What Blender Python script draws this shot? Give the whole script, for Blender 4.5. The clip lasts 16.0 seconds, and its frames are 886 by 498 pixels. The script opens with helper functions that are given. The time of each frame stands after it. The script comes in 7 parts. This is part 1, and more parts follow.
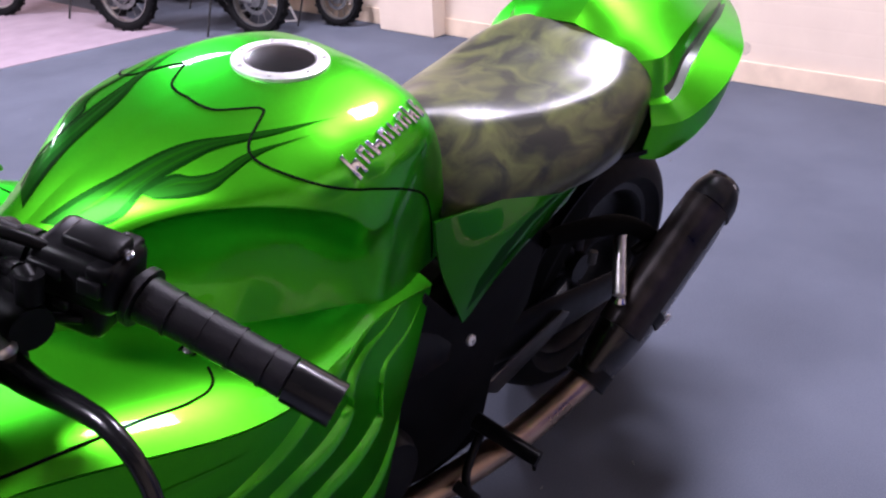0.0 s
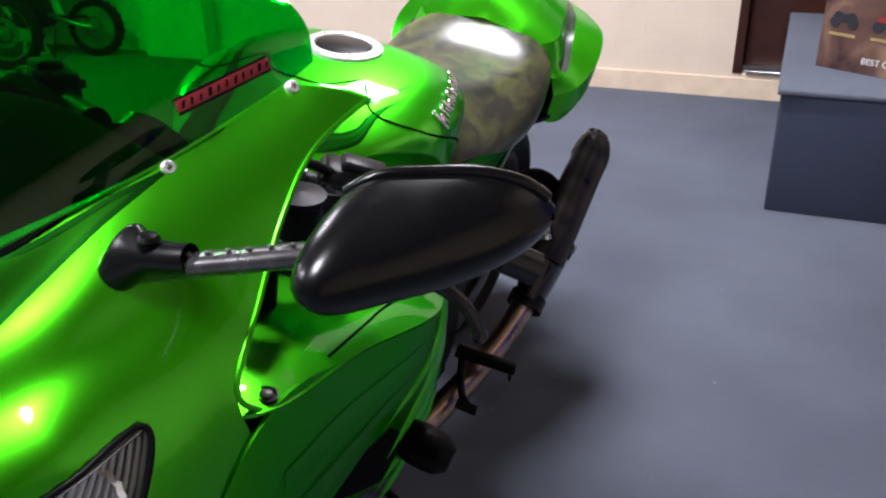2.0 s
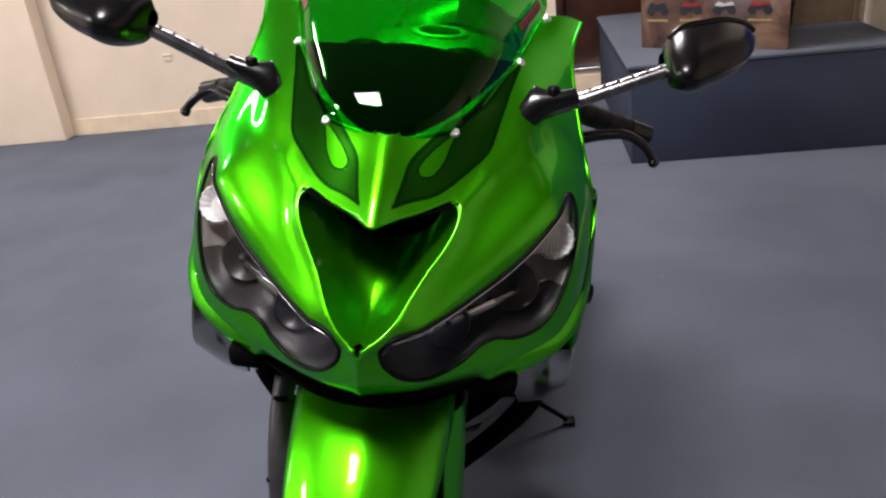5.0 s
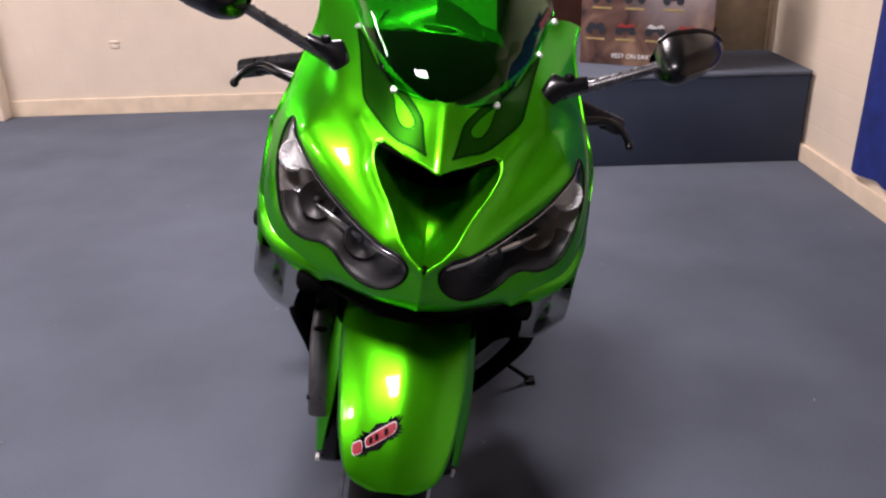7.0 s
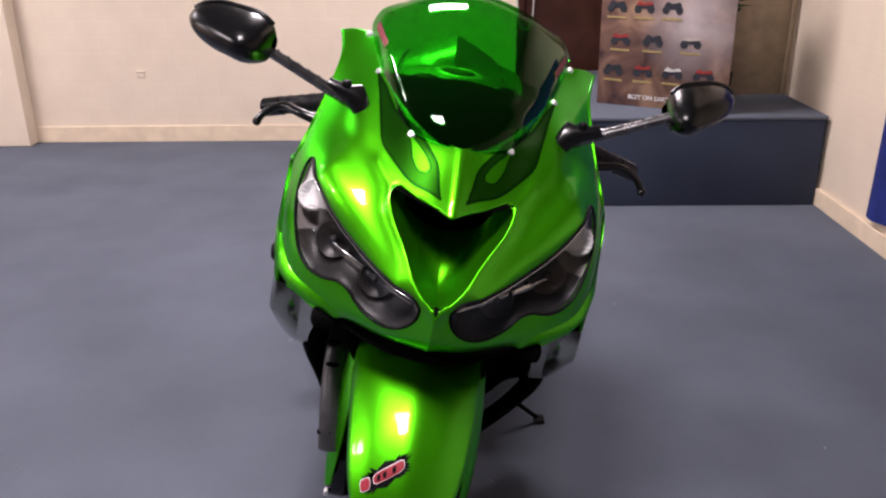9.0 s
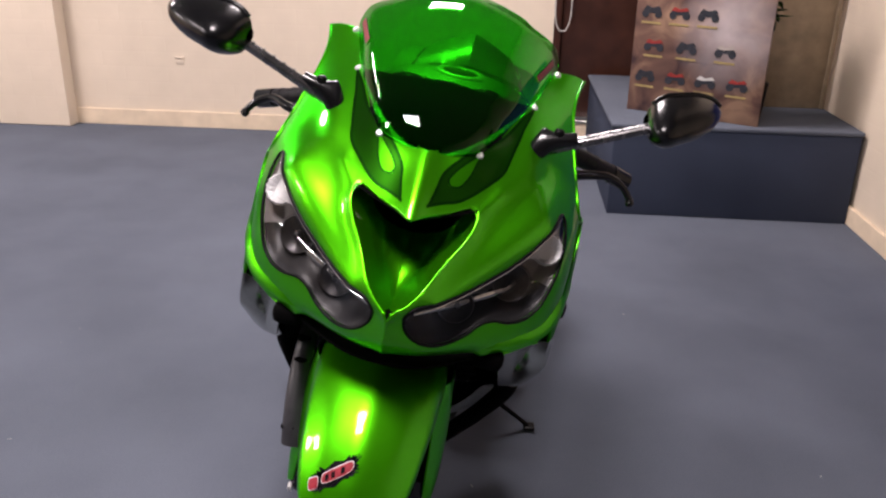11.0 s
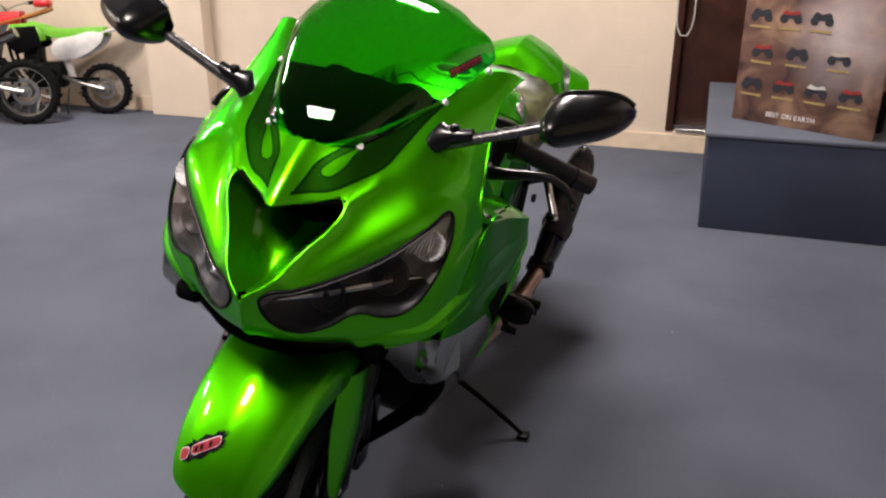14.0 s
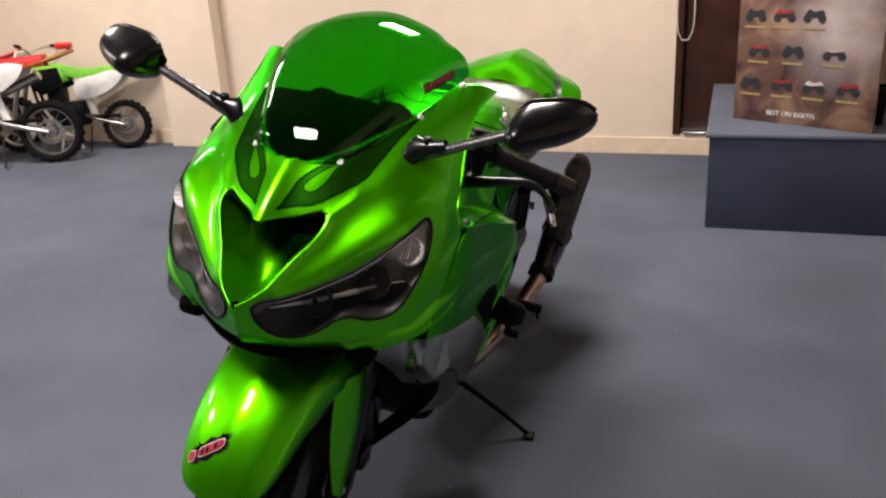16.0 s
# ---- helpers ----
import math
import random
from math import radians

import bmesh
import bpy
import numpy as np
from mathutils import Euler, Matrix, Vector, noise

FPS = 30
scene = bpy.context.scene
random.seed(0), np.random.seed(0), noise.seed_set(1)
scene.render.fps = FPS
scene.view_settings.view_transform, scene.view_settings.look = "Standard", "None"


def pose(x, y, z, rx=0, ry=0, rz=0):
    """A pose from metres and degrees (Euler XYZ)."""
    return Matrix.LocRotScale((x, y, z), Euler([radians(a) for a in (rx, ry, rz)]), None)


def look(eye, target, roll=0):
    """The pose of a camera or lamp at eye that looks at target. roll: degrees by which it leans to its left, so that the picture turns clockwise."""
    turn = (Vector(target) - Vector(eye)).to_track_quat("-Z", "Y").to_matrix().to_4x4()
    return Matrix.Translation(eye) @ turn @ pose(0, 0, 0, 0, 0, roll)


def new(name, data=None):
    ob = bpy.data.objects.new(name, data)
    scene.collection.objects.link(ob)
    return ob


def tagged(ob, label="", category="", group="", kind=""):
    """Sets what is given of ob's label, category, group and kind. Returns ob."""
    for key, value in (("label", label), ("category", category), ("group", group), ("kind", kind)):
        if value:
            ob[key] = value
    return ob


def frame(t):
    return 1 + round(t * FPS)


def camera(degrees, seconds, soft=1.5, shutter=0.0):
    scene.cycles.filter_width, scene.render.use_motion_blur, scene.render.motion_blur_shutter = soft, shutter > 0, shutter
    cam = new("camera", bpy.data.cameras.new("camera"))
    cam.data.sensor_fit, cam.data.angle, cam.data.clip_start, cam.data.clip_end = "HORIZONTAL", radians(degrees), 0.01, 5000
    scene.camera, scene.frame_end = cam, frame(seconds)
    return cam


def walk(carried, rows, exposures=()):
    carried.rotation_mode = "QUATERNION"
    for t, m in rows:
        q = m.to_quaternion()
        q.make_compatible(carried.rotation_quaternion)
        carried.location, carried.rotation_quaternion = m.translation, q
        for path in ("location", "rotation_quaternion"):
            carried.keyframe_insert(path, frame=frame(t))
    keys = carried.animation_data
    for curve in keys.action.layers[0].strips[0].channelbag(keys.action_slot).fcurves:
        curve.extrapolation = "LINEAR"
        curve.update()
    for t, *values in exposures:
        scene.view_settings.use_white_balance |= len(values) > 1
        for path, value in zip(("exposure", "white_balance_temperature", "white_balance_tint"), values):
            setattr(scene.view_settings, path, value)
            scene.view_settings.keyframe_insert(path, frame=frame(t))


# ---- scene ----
cam = camera(57.0, 16.0, soft=2.3)
PATH = [
    (0, (1.044, 0.126, 1.191), (-0.19, 1.401, 0.268), -3.1),
    (0.5, (1.062, 0.0, 1.207), (-0.067, 1.378, 0.297), -2.5),
    (1, (1.041, -0.128, 1.217), (-0.016, 1.312, 0.318), -2.5),
    (1.5, (0.929, -0.237, 1.209), (0.038, 1.316, 0.32), -3.3),
    (2, (0.833, -0.354, 1.216), (0.13, 1.29, 0.32), -1.7),
    (2.5, (0.818, -0.444, 1.223), (0.135, 1.223, 0.356), -1.1),
    (3, (0.815, -0.586, 1.23), (0.134, 1.097, 0.39), -1.0),
    (3.5, (0.724, -0.675, 1.232), (0.062, 1.042, 0.449), -0.8),
    (4, (0.584, -0.79, 1.213), (0.105, 0.968, 0.386), -2.9),
    (6.5, (0.26, -1.207, 1.233), (0.199, 0.635, 0.456), -4.7),
    (7, (0.224, -1.262, 1.241), (0.222, 0.573, 0.445), -1.8),
    (7.5, (0.222, -1.284, 1.249), (0.21, 0.562, 0.481), -2.2),
    (8, (0.223, -1.293, 1.263), (0.213, 0.569, 0.533), -1.2),
    (8.5, (0.222, -1.284, 1.263), (0.182, 0.578, 0.534), -0.9),
    (9, (0.228, -1.281, 1.266), (0.191, 0.583, 0.542), -0.7),
    (9.5, (0.239, -1.285, 1.264), (0.227, 0.576, 0.532), -1.0),
    (12, (0.494, -1.236, 1.269), (0.185, 0.601, 0.543), -0.4),
    (12.5, (0.566, -1.232, 1.261), (0.209, 0.587, 0.511), -3.2),
    (13, (0.587, -1.142, 1.255), (0.263, 0.689, 0.52), -3.1),
    (13.5, (0.646, -1.117, 1.241), (0.282, 0.714, 0.525), -4.1),
    (14, (0.802, -1.167, 1.252), (0.237, 0.611, 0.53), 0.3),
    (14.5, (0.87, -1.205, 1.252), (0.229, 0.541, 0.517), -2.3),
    (15, (0.901, -1.221, 1.258), (0.291, 0.547, 0.548), -2.1),
    (15.5, (0.915, -1.227, 1.261), (0.297, 0.547, 0.574), -3.3),
    (16, (0.906, -1.225, 1.26), (0.271, 0.545, 0.58), -3.3),
]
walk(cam, [(t, look(eye, target, roll)) for t, eye, target, roll in PATH], exposures=[(0.0, 0.73, 5550, 33), (1.0, 0.62, 5600, 30), (2.5, 0.49, 5850, 13), (4.0, 0.21, 6200, 12), (7.0, 0.22, 6200, 24), (9.0, 0.23, 6200, 24), (12.5, 0.25, 6500, 19), (16.0, 0.23, 6650, 16)])

# ---- world and light ----
world = bpy.data.worlds.new("world")
scene.world = world
world.use_nodes = True
world.node_tree.nodes["Background"].inputs["Color"].default_value = (0.9, 0.95, 1.0, 1)
world.node_tree.nodes["Background"].inputs["Strength"].default_value = 0.15

ROOM_L, ROOM_R, ROOM_B, ROOM_F, ROOM_H = -7.0, 1.99, 3.97, -5.5, 2.9
ADDED_R, ADDED_B = 3.0, 0.85  # unseen bay, added so that right-hand reflections fall darker
# first two placed from reflections; the three further left are assumed, unseen fill
LAMPS = [(-0.12, -0.88), (0.12, 2.35), (-3.2, -1.0), (-3.2, 2.35), (-6.0, 0.6)]
LAMP_POWER = 68.0


def lamp_at(x, y):
    data = bpy.data.lights.new("tube_light", "AREA")
    data.shape, data.size, data.size_y, data.energy, data.color = "RECTANGLE", 0.58, 0.58, LAMP_POWER, (1.0, 0.93, 0.86)
    ob = new("tube_light", data)
    ob.matrix_world = pose(x, y, ROOM_H - 0.11)
    return ob


for lx, ly in LAMPS:
    lamp_at(lx, ly)

# ---- materials ----
def material(name, base, rough=0.5, metal=0.0, coat=0.0, coat_rough=0.03, var=0.15, scale=30.0, bump=0.0, bump_scale=200.0, spec=0.5, transmission=0.0, ior=1.45, emit=None, rvar=0.0, stain=0.0, stain_scale=2.0, edge=None):
    m = bpy.data.materials.new(name)
    m.use_nodes = True
    nt = m.node_tree
    b = nt.nodes["Principled BSDF"]
    b.inputs["Base Color"].default_value = (*base, 1)
    b.inputs["Roughness"].default_value = rough
    b.inputs["Metallic"].default_value = metal
    b.inputs["Coat Weight"].default_value = coat
    b.inputs["Coat Roughness"].default_value = coat_rough
    b.inputs["Specular IOR Level"].default_value = spec
    b.inputs["Transmission Weight"].default_value = transmission
    b.inputs["IOR"].default_value = ior
    if edge:
        b.inputs["Specular Tint"].default_value = (*edge, 1)
    if emit:
        b.inputs["Emission Color"].default_value = (*emit[:3], 1)
        b.inputs["Emission Strength"].default_value = emit[3]
    co = nt.nodes.new("ShaderNodeTexCoord")
    if var or rvar:
        n = nt.nodes.new("ShaderNodeTexNoise")
        n.inputs["Scale"].default_value, n.inputs["Detail"].default_value = scale, 5
        nt.links.new(co.outputs["Object"], n.inputs["Vector"])
        fac = n.outputs["Fac"]
        if stain:
            n2 = nt.nodes.new("ShaderNodeTexNoise")
            n2.inputs["Scale"].default_value, n2.inputs["Detail"].default_value = stain_scale, 6
            nt.links.new(co.outputs["Object"], n2.inputs["Vector"])
            mm = nt.nodes.new("ShaderNodeMix")
            mm.inputs["Factor"].default_value = stain
            nt.links.new(fac, mm.inputs[2])
            nt.links.new(n2.outputs["Fac"], mm.inputs[3])
            fac = mm.outputs[0]
        r = nt.nodes.new("ShaderNodeValToRGB")
        r.color_ramp.elements[0].position, r.color_ramp.elements[1].position = 0.3, 0.7
        r.color_ramp.elements[0].color = (*[c * (1 - var) for c in base], 1)
        r.color_ramp.elements[1].color = (*[min(1, c * (1 + var)) for c in base], 1)
        nt.links.new(fac, r.inputs["Fac"])
        nt.links.new(r.outputs["Color"], b.inputs["Base Color"])
        if rvar:
            mr = nt.nodes.new("ShaderNodeMapRange")
            mr.inputs["To Min"].default_value, mr.inputs["To Max"].default_value = max(0.0, rough - rvar), rough + rvar
            nt.links.new(fac, mr.inputs["Value"])
            nt.links.new(mr.outputs["Result"], b.inputs["Roughness"])
    if bump:
        n3 = nt.nodes.new("ShaderNodeTexNoise")
        n3.inputs["Scale"].default_value, n3.inputs["Detail"].default_value = bump_scale, 4
        nt.links.new(co.outputs["Object"], n3.inputs["Vector"])
        bp = nt.nodes.new("ShaderNodeBump")
        bp.inputs["Strength"].default_value, bp.inputs["Distance"].default_value = bump, 0.002
        nt.links.new(n3.outputs["Fac"], bp.inputs["Height"])
        nt.links.new(bp.outputs["Normal"], b.inputs["Normal"])
    return m


GREEN = material("green_paint", (0.070, 0.56, 0.0002), 0.36, 0.95, 0.50, 0.05, 0.06, 900.0, edge=(0.03, 0.36, 0.001))
# GREEN darkened to put the flanks' shade into colour; also used for flame lobes
FLANK = material("shaded_flank_and_lobe_green", (0.050, 0.43, 0.0003), 0.34, 0.95, 0.18, 0.03, 0.12, 900.0, edge=(0.02, 0.22, 0.001))
GHOST = material("ghost_green_graphic", (0.012, 0.105, 0.002), 0.35, 0.95, 0.5, 0.03, 0.12, 900.0, edge=(0.1, 0.5, 0.03))
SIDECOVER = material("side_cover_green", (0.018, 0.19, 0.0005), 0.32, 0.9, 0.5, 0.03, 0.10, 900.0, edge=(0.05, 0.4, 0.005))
MIDGREEN = material("mid_green_graphic", (0.014, 0.125, 0.006), 0.34, 0.9, 0.2, 0.03, 0.12, 900.0, spec=0.2, edge=(0.05, 0.4, 0.03))
SKIRT = material("graphite_lower_panel", (0.36, 0.37, 0.34), 0.20, 1.0, 0.3, 0.03, 0.10, 300.0)
FLANKFLAME = material("flank_flame_graphic", (0.046, 0.38, 0.001), 0.34, 0.92, 0.25, 0.03, 0.12, 900.0, edge=(0.05, 0.4, 0.005))
DARKGREEN = material("dark_green_graphic", (0.006, 0.060, 0.004), 0.36, 0.92, 0.12, 0.03, 0.15, 900.0, spec=0.2, edge=(0.03, 0.25, 0.01))
BLACK = material("black_plastic", (0.0045, 0.0045, 0.005), 0.36, 0.0, 0.0, var=0.3, scale=60.0, rvar=0.08, spec=0.10)
GLOSSBLACK = material("gloss_black", (0.004, 0.004, 0.0045), 0.25, 0.0, 0.25, 0.08, var=0.2, scale=40.0, spec=0.35)
RUBBER = material("rubber", (0.006, 0.006, 0.0065), 0.7, spec=0.2, var=0.35, scale=50.0, bump=0.2, bump_scale=400.0)
MATTBLACK = material("matt_black_plate", (0.0035, 0.0035, 0.004), 0.55, spec=0.10, var=0.3, scale=40.0)
GRIPRUB = material("grip_rubber", (0.006, 0.0055, 0.007), 0.42, spec=0.25, var=0.3, scale=120.0, bump=0.3, bump_scale=600.0)
CHROME = material("chrome", (0.75, 0.75, 0.76), 0.12, 1.0, var=0.1, scale=60.0, rvar=0.05)
STEEL = material("brushed_steel", (0.55, 0.54, 0.52), 0.32, 1.0, var=0.2, scale=80.0, rvar=0.1)
PIPE = material("heat_tinted_pipe", (0.42, 0.30, 0.22), 0.30, 1.0, var=0.3, scale=12.0, rvar=0.1)
DARKMETAL = material("dark_metal", (0.007, 0.007, 0.008), 0.42, 0.3, spec=0.25, var=0.3, scale=40.0, rvar=0.1)
CARBON = material("dark_muffler", (0.010, 0.007, 0.0065), 0.26, 0.3, 0.3, 0.1, var=0.4, scale=18.0, rvar=0.1)
STALK = material("satin_dark_stalk", (0.14, 0.135, 0.14), 0.27, 0.85, 0.4, 0.05, var=0.3, scale=40.0, rvar=0.06)
GUARDGREY = material("dark_grey_plastic", (0.034, 0.033, 0.037), 0.42, var=0.25, scale=40.0, rvar=0.08)
PALEMETAL = material("pale_anodised_metal", (0.80, 0.80, 0.79), 0.38, 0.7, var=0.08, scale=90.0, rvar=0.08)
WIRE = material("dull_spoke_metal", (0.26, 0.26, 0.26), 0.4, 0.8, var=0.3, scale=40.0)
DARKSHIELD = material("scuffed_shield", (0.020, 0.016, 0.015), 0.34, 0.5, var=0.7, scale=22.0, rvar=0.15)


def marbled(name, light, dark, rough):
    """Vinyl in two cloudy tones with a leather grain and fine creases."""
    m = material(name, light, rough, var=0.0, spec=0.5)
    nt = m.node_tree
    b = nt.nodes["Principled BSDF"]
    co = nt.nodes.new("ShaderNodeTexCoord")
    mp = nt.nodes.new("ShaderNodeMapping")
    mp.inputs["Scale"].default_value = (1.0, 0.7, 1.0)
    nt.links.new(co.outputs["Object"], mp.inputs["Vector"])
    n = nt.nodes.new("ShaderNodeTexNoise")
    n.inputs["Scale"].default_value, n.inputs["Detail"].default_value, n.inputs["Distortion"].default_value = 19.0, 12, 0.9
    nt.links.new(mp.outputs["Vector"], n.inputs["Vector"])
    r = nt.nodes.new("ShaderNodeValToRGB")
    r.color_ramp.elements[0].position, r.color_ramp.elements[0].color = 0.40, (*dark, 1)
    r.color_ramp.elements[1].position, r.color_ramp.elements[1].color = 0.66, (*light, 1)
    nt.links.new(n.outputs["Fac"], r.inputs["Fac"])
    nt.links.new(r.outputs["Color"], b.inputs["Base Color"])
    v = nt.nodes.new("ShaderNodeTexVoronoi")
    v.inputs["Scale"].default_value = 330.0
    nt.links.new(mp.outputs["Vector"], v.inputs["Vector"])
    bp = nt.nodes.new("ShaderNodeBump")
    bp.inputs["Strength"].default_value, bp.inputs["Distance"].default_value = 0.10, 0.001
    nt.links.new(v.outputs["Distance"], bp.inputs["Height"])
    nt.links.new(bp.outputs["Normal"], b.inputs["Normal"])
    return m


SEATMAT = marbled("marbled_vinyl", (0.118, 0.130, 0.046), (0.032, 0.034, 0.024), 0.28)
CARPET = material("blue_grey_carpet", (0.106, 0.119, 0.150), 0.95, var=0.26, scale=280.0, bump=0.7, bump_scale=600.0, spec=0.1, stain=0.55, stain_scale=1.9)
PLATCARPET = material("darker_side_carpet", (0.045, 0.055, 0.085), 0.95, var=0.25, scale=300.0, bump=0.6, bump_scale=700.0, spec=0.1, stain=0.4, stain_scale=3.0)
WALL = material("cream_painted_block", (0.71, 0.60, 0.475), 0.6, var=0.05, scale=6.0, bump=0.12, bump_scale=60.0, stain=0.5, stain_scale=1.5)
BASE = material("baseboard_paint", (0.74, 0.60, 0.44), 0.55, var=0.10, scale=9.0, bump=0.2, bump_scale=80.0)
# unseen ceiling: grey albedo holds back bounced light
CEIL = material("ceiling_tile", (0.22, 0.215, 0.21), 0.9, var=0.06, scale=20.0)
DOOR = material("dark_brown_door", (0.045, 0.016, 0.010), 0.35, var=0.3, scale=8.0, rvar=0.08)
BROWN = material("brown_panel", (0.25, 0.185, 0.118), 0.6, var=0.35, scale=3.0, stain=0.5, stain_scale=14.0)
BLUE = material("blue_cloth", (0.008, 0.02, 0.16), 0.8, var=0.25, scale=20.0)
LAMP = material("lamp_diffuser", (0.9, 0.9, 0.9), 0.5, var=0.0, emit=(1.0, 0.95, 0.88, 7.0))
LAMPFRAME = material("lamp_frame", (0.8, 0.8, 0.78), 0.5, var=0.05)
WHITE = material("white_plastic", (0.75, 0.75, 0.73), 0.35, var=0.08, scale=20.0)
RED = material("red_plastic", (0.55, 0.02, 0.02), 0.35, var=0.15, scale=20.0)
ORANGE = material("orange_brown_plastic", (0.42, 0.17, 0.04), 0.4, var=0.15, scale=20.0)
LIME = material("lime_plastic", (0.16, 0.50, 0.04), 0.35, var=0.1, scale=20.0)
REDDECAL = material("red_decal", (0.30, 0.022, 0.035), 0.4, var=0.2, scale=150.0)
WHITEDECAL = material("white_decal", (0.8, 0.8, 0.8), 0.4, var=0.05)
REFLECTOR = material("lamp_reflector", (0.92, 0.92, 0.92), 0.25, 0.45, var=0.1, scale=25.0, rvar=0.05)
LAMPGREY = material("headlight_reflector_grey", (0.20, 0.185, 0.18), 0.42, 0.15, var=0.3, scale=22.0, rvar=0.08)
LENSDARK = material("headlight_inner", (0.020, 0.019, 0.020), 0.42, 0.3, spec=0.3, var=0.5, scale=18.0, rvar=0.1)
MIRROR = material("mirror_glass", (0.38, 0.40, 0.42), 0.02, 1.0, var=0.0)


def glass(name, colour, rough=0.0, high=0.75, low=0.035):
    m = bpy.data.materials.new(name)
    m.use_nodes = True
    nt = m.node_tree
    nt.nodes.remove(nt.nodes["Principled BSDF"])
    out = nt.nodes["Material Output"]
    t = nt.nodes.new("ShaderNodeBsdfTransparent")
    t.inputs["Color"].default_value = (*colour, 1)
    g = nt.nodes.new("ShaderNodeBsdfGlossy")
    g.inputs["Roughness"].default_value = rough
    f = nt.nodes.new("ShaderNodeLayerWeight")
    f.inputs["Blend"].default_value = 0.5
    pw = nt.nodes.new("ShaderNodeMath")
    pw.operation, pw.inputs[1].default_value = "POWER", 3.2
    nt.links.new(f.outputs["Facing"], pw.inputs[0])
    mr = nt.nodes.new("ShaderNodeMapRange")
    mr.inputs["To Min"].default_value, mr.inputs["To Max"].default_value = low, high
    nt.links.new(pw.outputs[0], mr.inputs["Value"])
    mix = nt.nodes.new("ShaderNodeMixShader")
    nt.links.new(mr.outputs["Result"], mix.inputs["Fac"])
    nt.links.new(t.outputs["BSDF"], mix.inputs[1])
    nt.links.new(g.outputs["BSDF"], mix.inputs[2])
    nt.links.new(mix.outputs["Shader"], out.inputs["Surface"])
    return m


SCREEN = glass("green_tinted_screen", (0.035, 0.62, 0.02), 0.02, 0.38)
DULLMETAL = material("dull_cast_metal", (0.10, 0.10, 0.10), 0.45, 0.6, var=0.3, scale=30.0, rvar=0.1)
# for the unseen front wall only: dark so that little light bounces back
DARKWALL = material("dark_unseen_wall", (0.03, 0.032, 0.036), 0.25, var=0.3, scale=1.5)
PINKFLOOR = material("pale_pink_carpet", (0.34, 0.27, 0.31), 0.9, var=0.2, scale=6.0, bump=0.4, bump_scale=400.0, stain=0.5, stain_scale=1.2)
DARKRUBBER = material("black_rubber", (0.005, 0.005, 0.0055), 0.8, spec=0.15, var=0.3, scale=40.0)
MIRRORBLACK = material("satin_black", (0.003, 0.003, 0.0035), 0.24, 0.0, 0.0, 0.12, spec=0.36, var=0.2, scale=60.0, rvar=0.05)
DOME = material("glass_dome", (0.075, 0.07, 0.066), 0.36, 0.5, 0.15, 0.1, var=0.2, scale=30.0)
MOUTH = material("black_duct", (0.002, 0.002, 0.002), 0.8, var=0.2, spec=0.04)
CLEAR = glass("clear_lens", (0.90, 0.90, 0.90), 0.02, 0.25, 0.012)
DOMEGLASS = glass("bulb_glass", (0.60, 0.60, 0.62), 0.08, 0.08, 0.005)
from mathutils.bvhtree import BVHTree



# ---- mesh helpers ----
def V(u, v, w):
    """Motorcycle axes: u to its left, v ahead, w up."""
    return Vector((u, -v, w))


def spline(pts, n, ends=True):
    """n points, evenly spaced along a smooth curve through pts."""
    p = np.array([tuple(q) for q in pts], float)
    if len(p) == 2:
        return p[0] + (p[1] - p[0]) * np.linspace(0, 1, n)[:, None]
    d = np.sqrt(np.linalg.norm(np.diff(p, axis=0), axis=1)) + 1e-6
    t = np.concatenate([[0], np.cumsum(d)])
    m = np.empty_like(p)
    s = np.diff(p, axis=0) / d[:, None]
    m[1:-1] = (s[:-1] * d[1:, None] + s[1:] * d[:-1, None]) / (d[:-1] + d[1:])[:, None]
    m[0], m[-1] = 1.5 * s[0] - 0.5 * m[1], 1.5 * s[-1] - 0.5 * m[-2]
    tt = np.linspace(0, t[-1], max(n * 4, 40))
    k = np.clip(np.searchsorted(t, tt, side="right") - 1, 0, len(d) - 1)
    h = d[k][:, None]
    x = ((tt - t[k]) / d[k])[:, None]
    c = (2 * x**3 - 3 * x**2 + 1) * p[k] + (x**3 - 2 * x**2 + x) * h * m[k] + (3 * x**2 - 2 * x**3) * p[k + 1] + (x**3 - x**2) * h * m[k + 1]
    a = np.concatenate([[0], np.cumsum(np.linalg.norm(np.diff(c, axis=0), axis=1))])
    w = np.linspace(0, a[-1], n)
    return np.stack([np.interp(w, a, c[:, j]) for j in range(c.shape[1])], 1)


def net(sections, nu, nv):
    """A smooth net of nu x nv points through sections (each a list of points)."""
    rows = np.array([spline(s, nv) for s in sections])
    return np.stack([spline(rows[:, j], nu) for j in range(nv)], 1)


def edge_near(poly, q):
    """Signed distance to a closed outline (inside negative) and the nearest point on it, for points q (n x 2)."""
    a = np.array(poly, float)
    b = np.roll(a, -1, 0)
    ab = b - a
    best, near = np.full(len(q), 1e9), np.zeros_like(q)
    inside = np.zeros(len(q), bool)
    for i in range(len(a)):
        tt = np.clip(((q - a[i]) @ ab[i]) / (ab[i] @ ab[i] + 1e-12), 0, 1)
        c = a[i] + tt[:, None] * ab[i]
        d = np.linalg.norm(q - c, axis=1)
        m = d < best
        best[m], near[m] = d[m], c[m]
        cond = ((a[i, 1] > q[:, 1]) != (b[i, 1] > q[:, 1]))
        xi = ab[i, 0] * (q[:, 1] - a[i, 1]) / (ab[i, 1] if abs(ab[i, 1]) > 1e-12 else 1e-12) + a[i, 0]
        inside ^= cond & (q[:, 0] < xi)
    return np.where(inside, -best, best), near


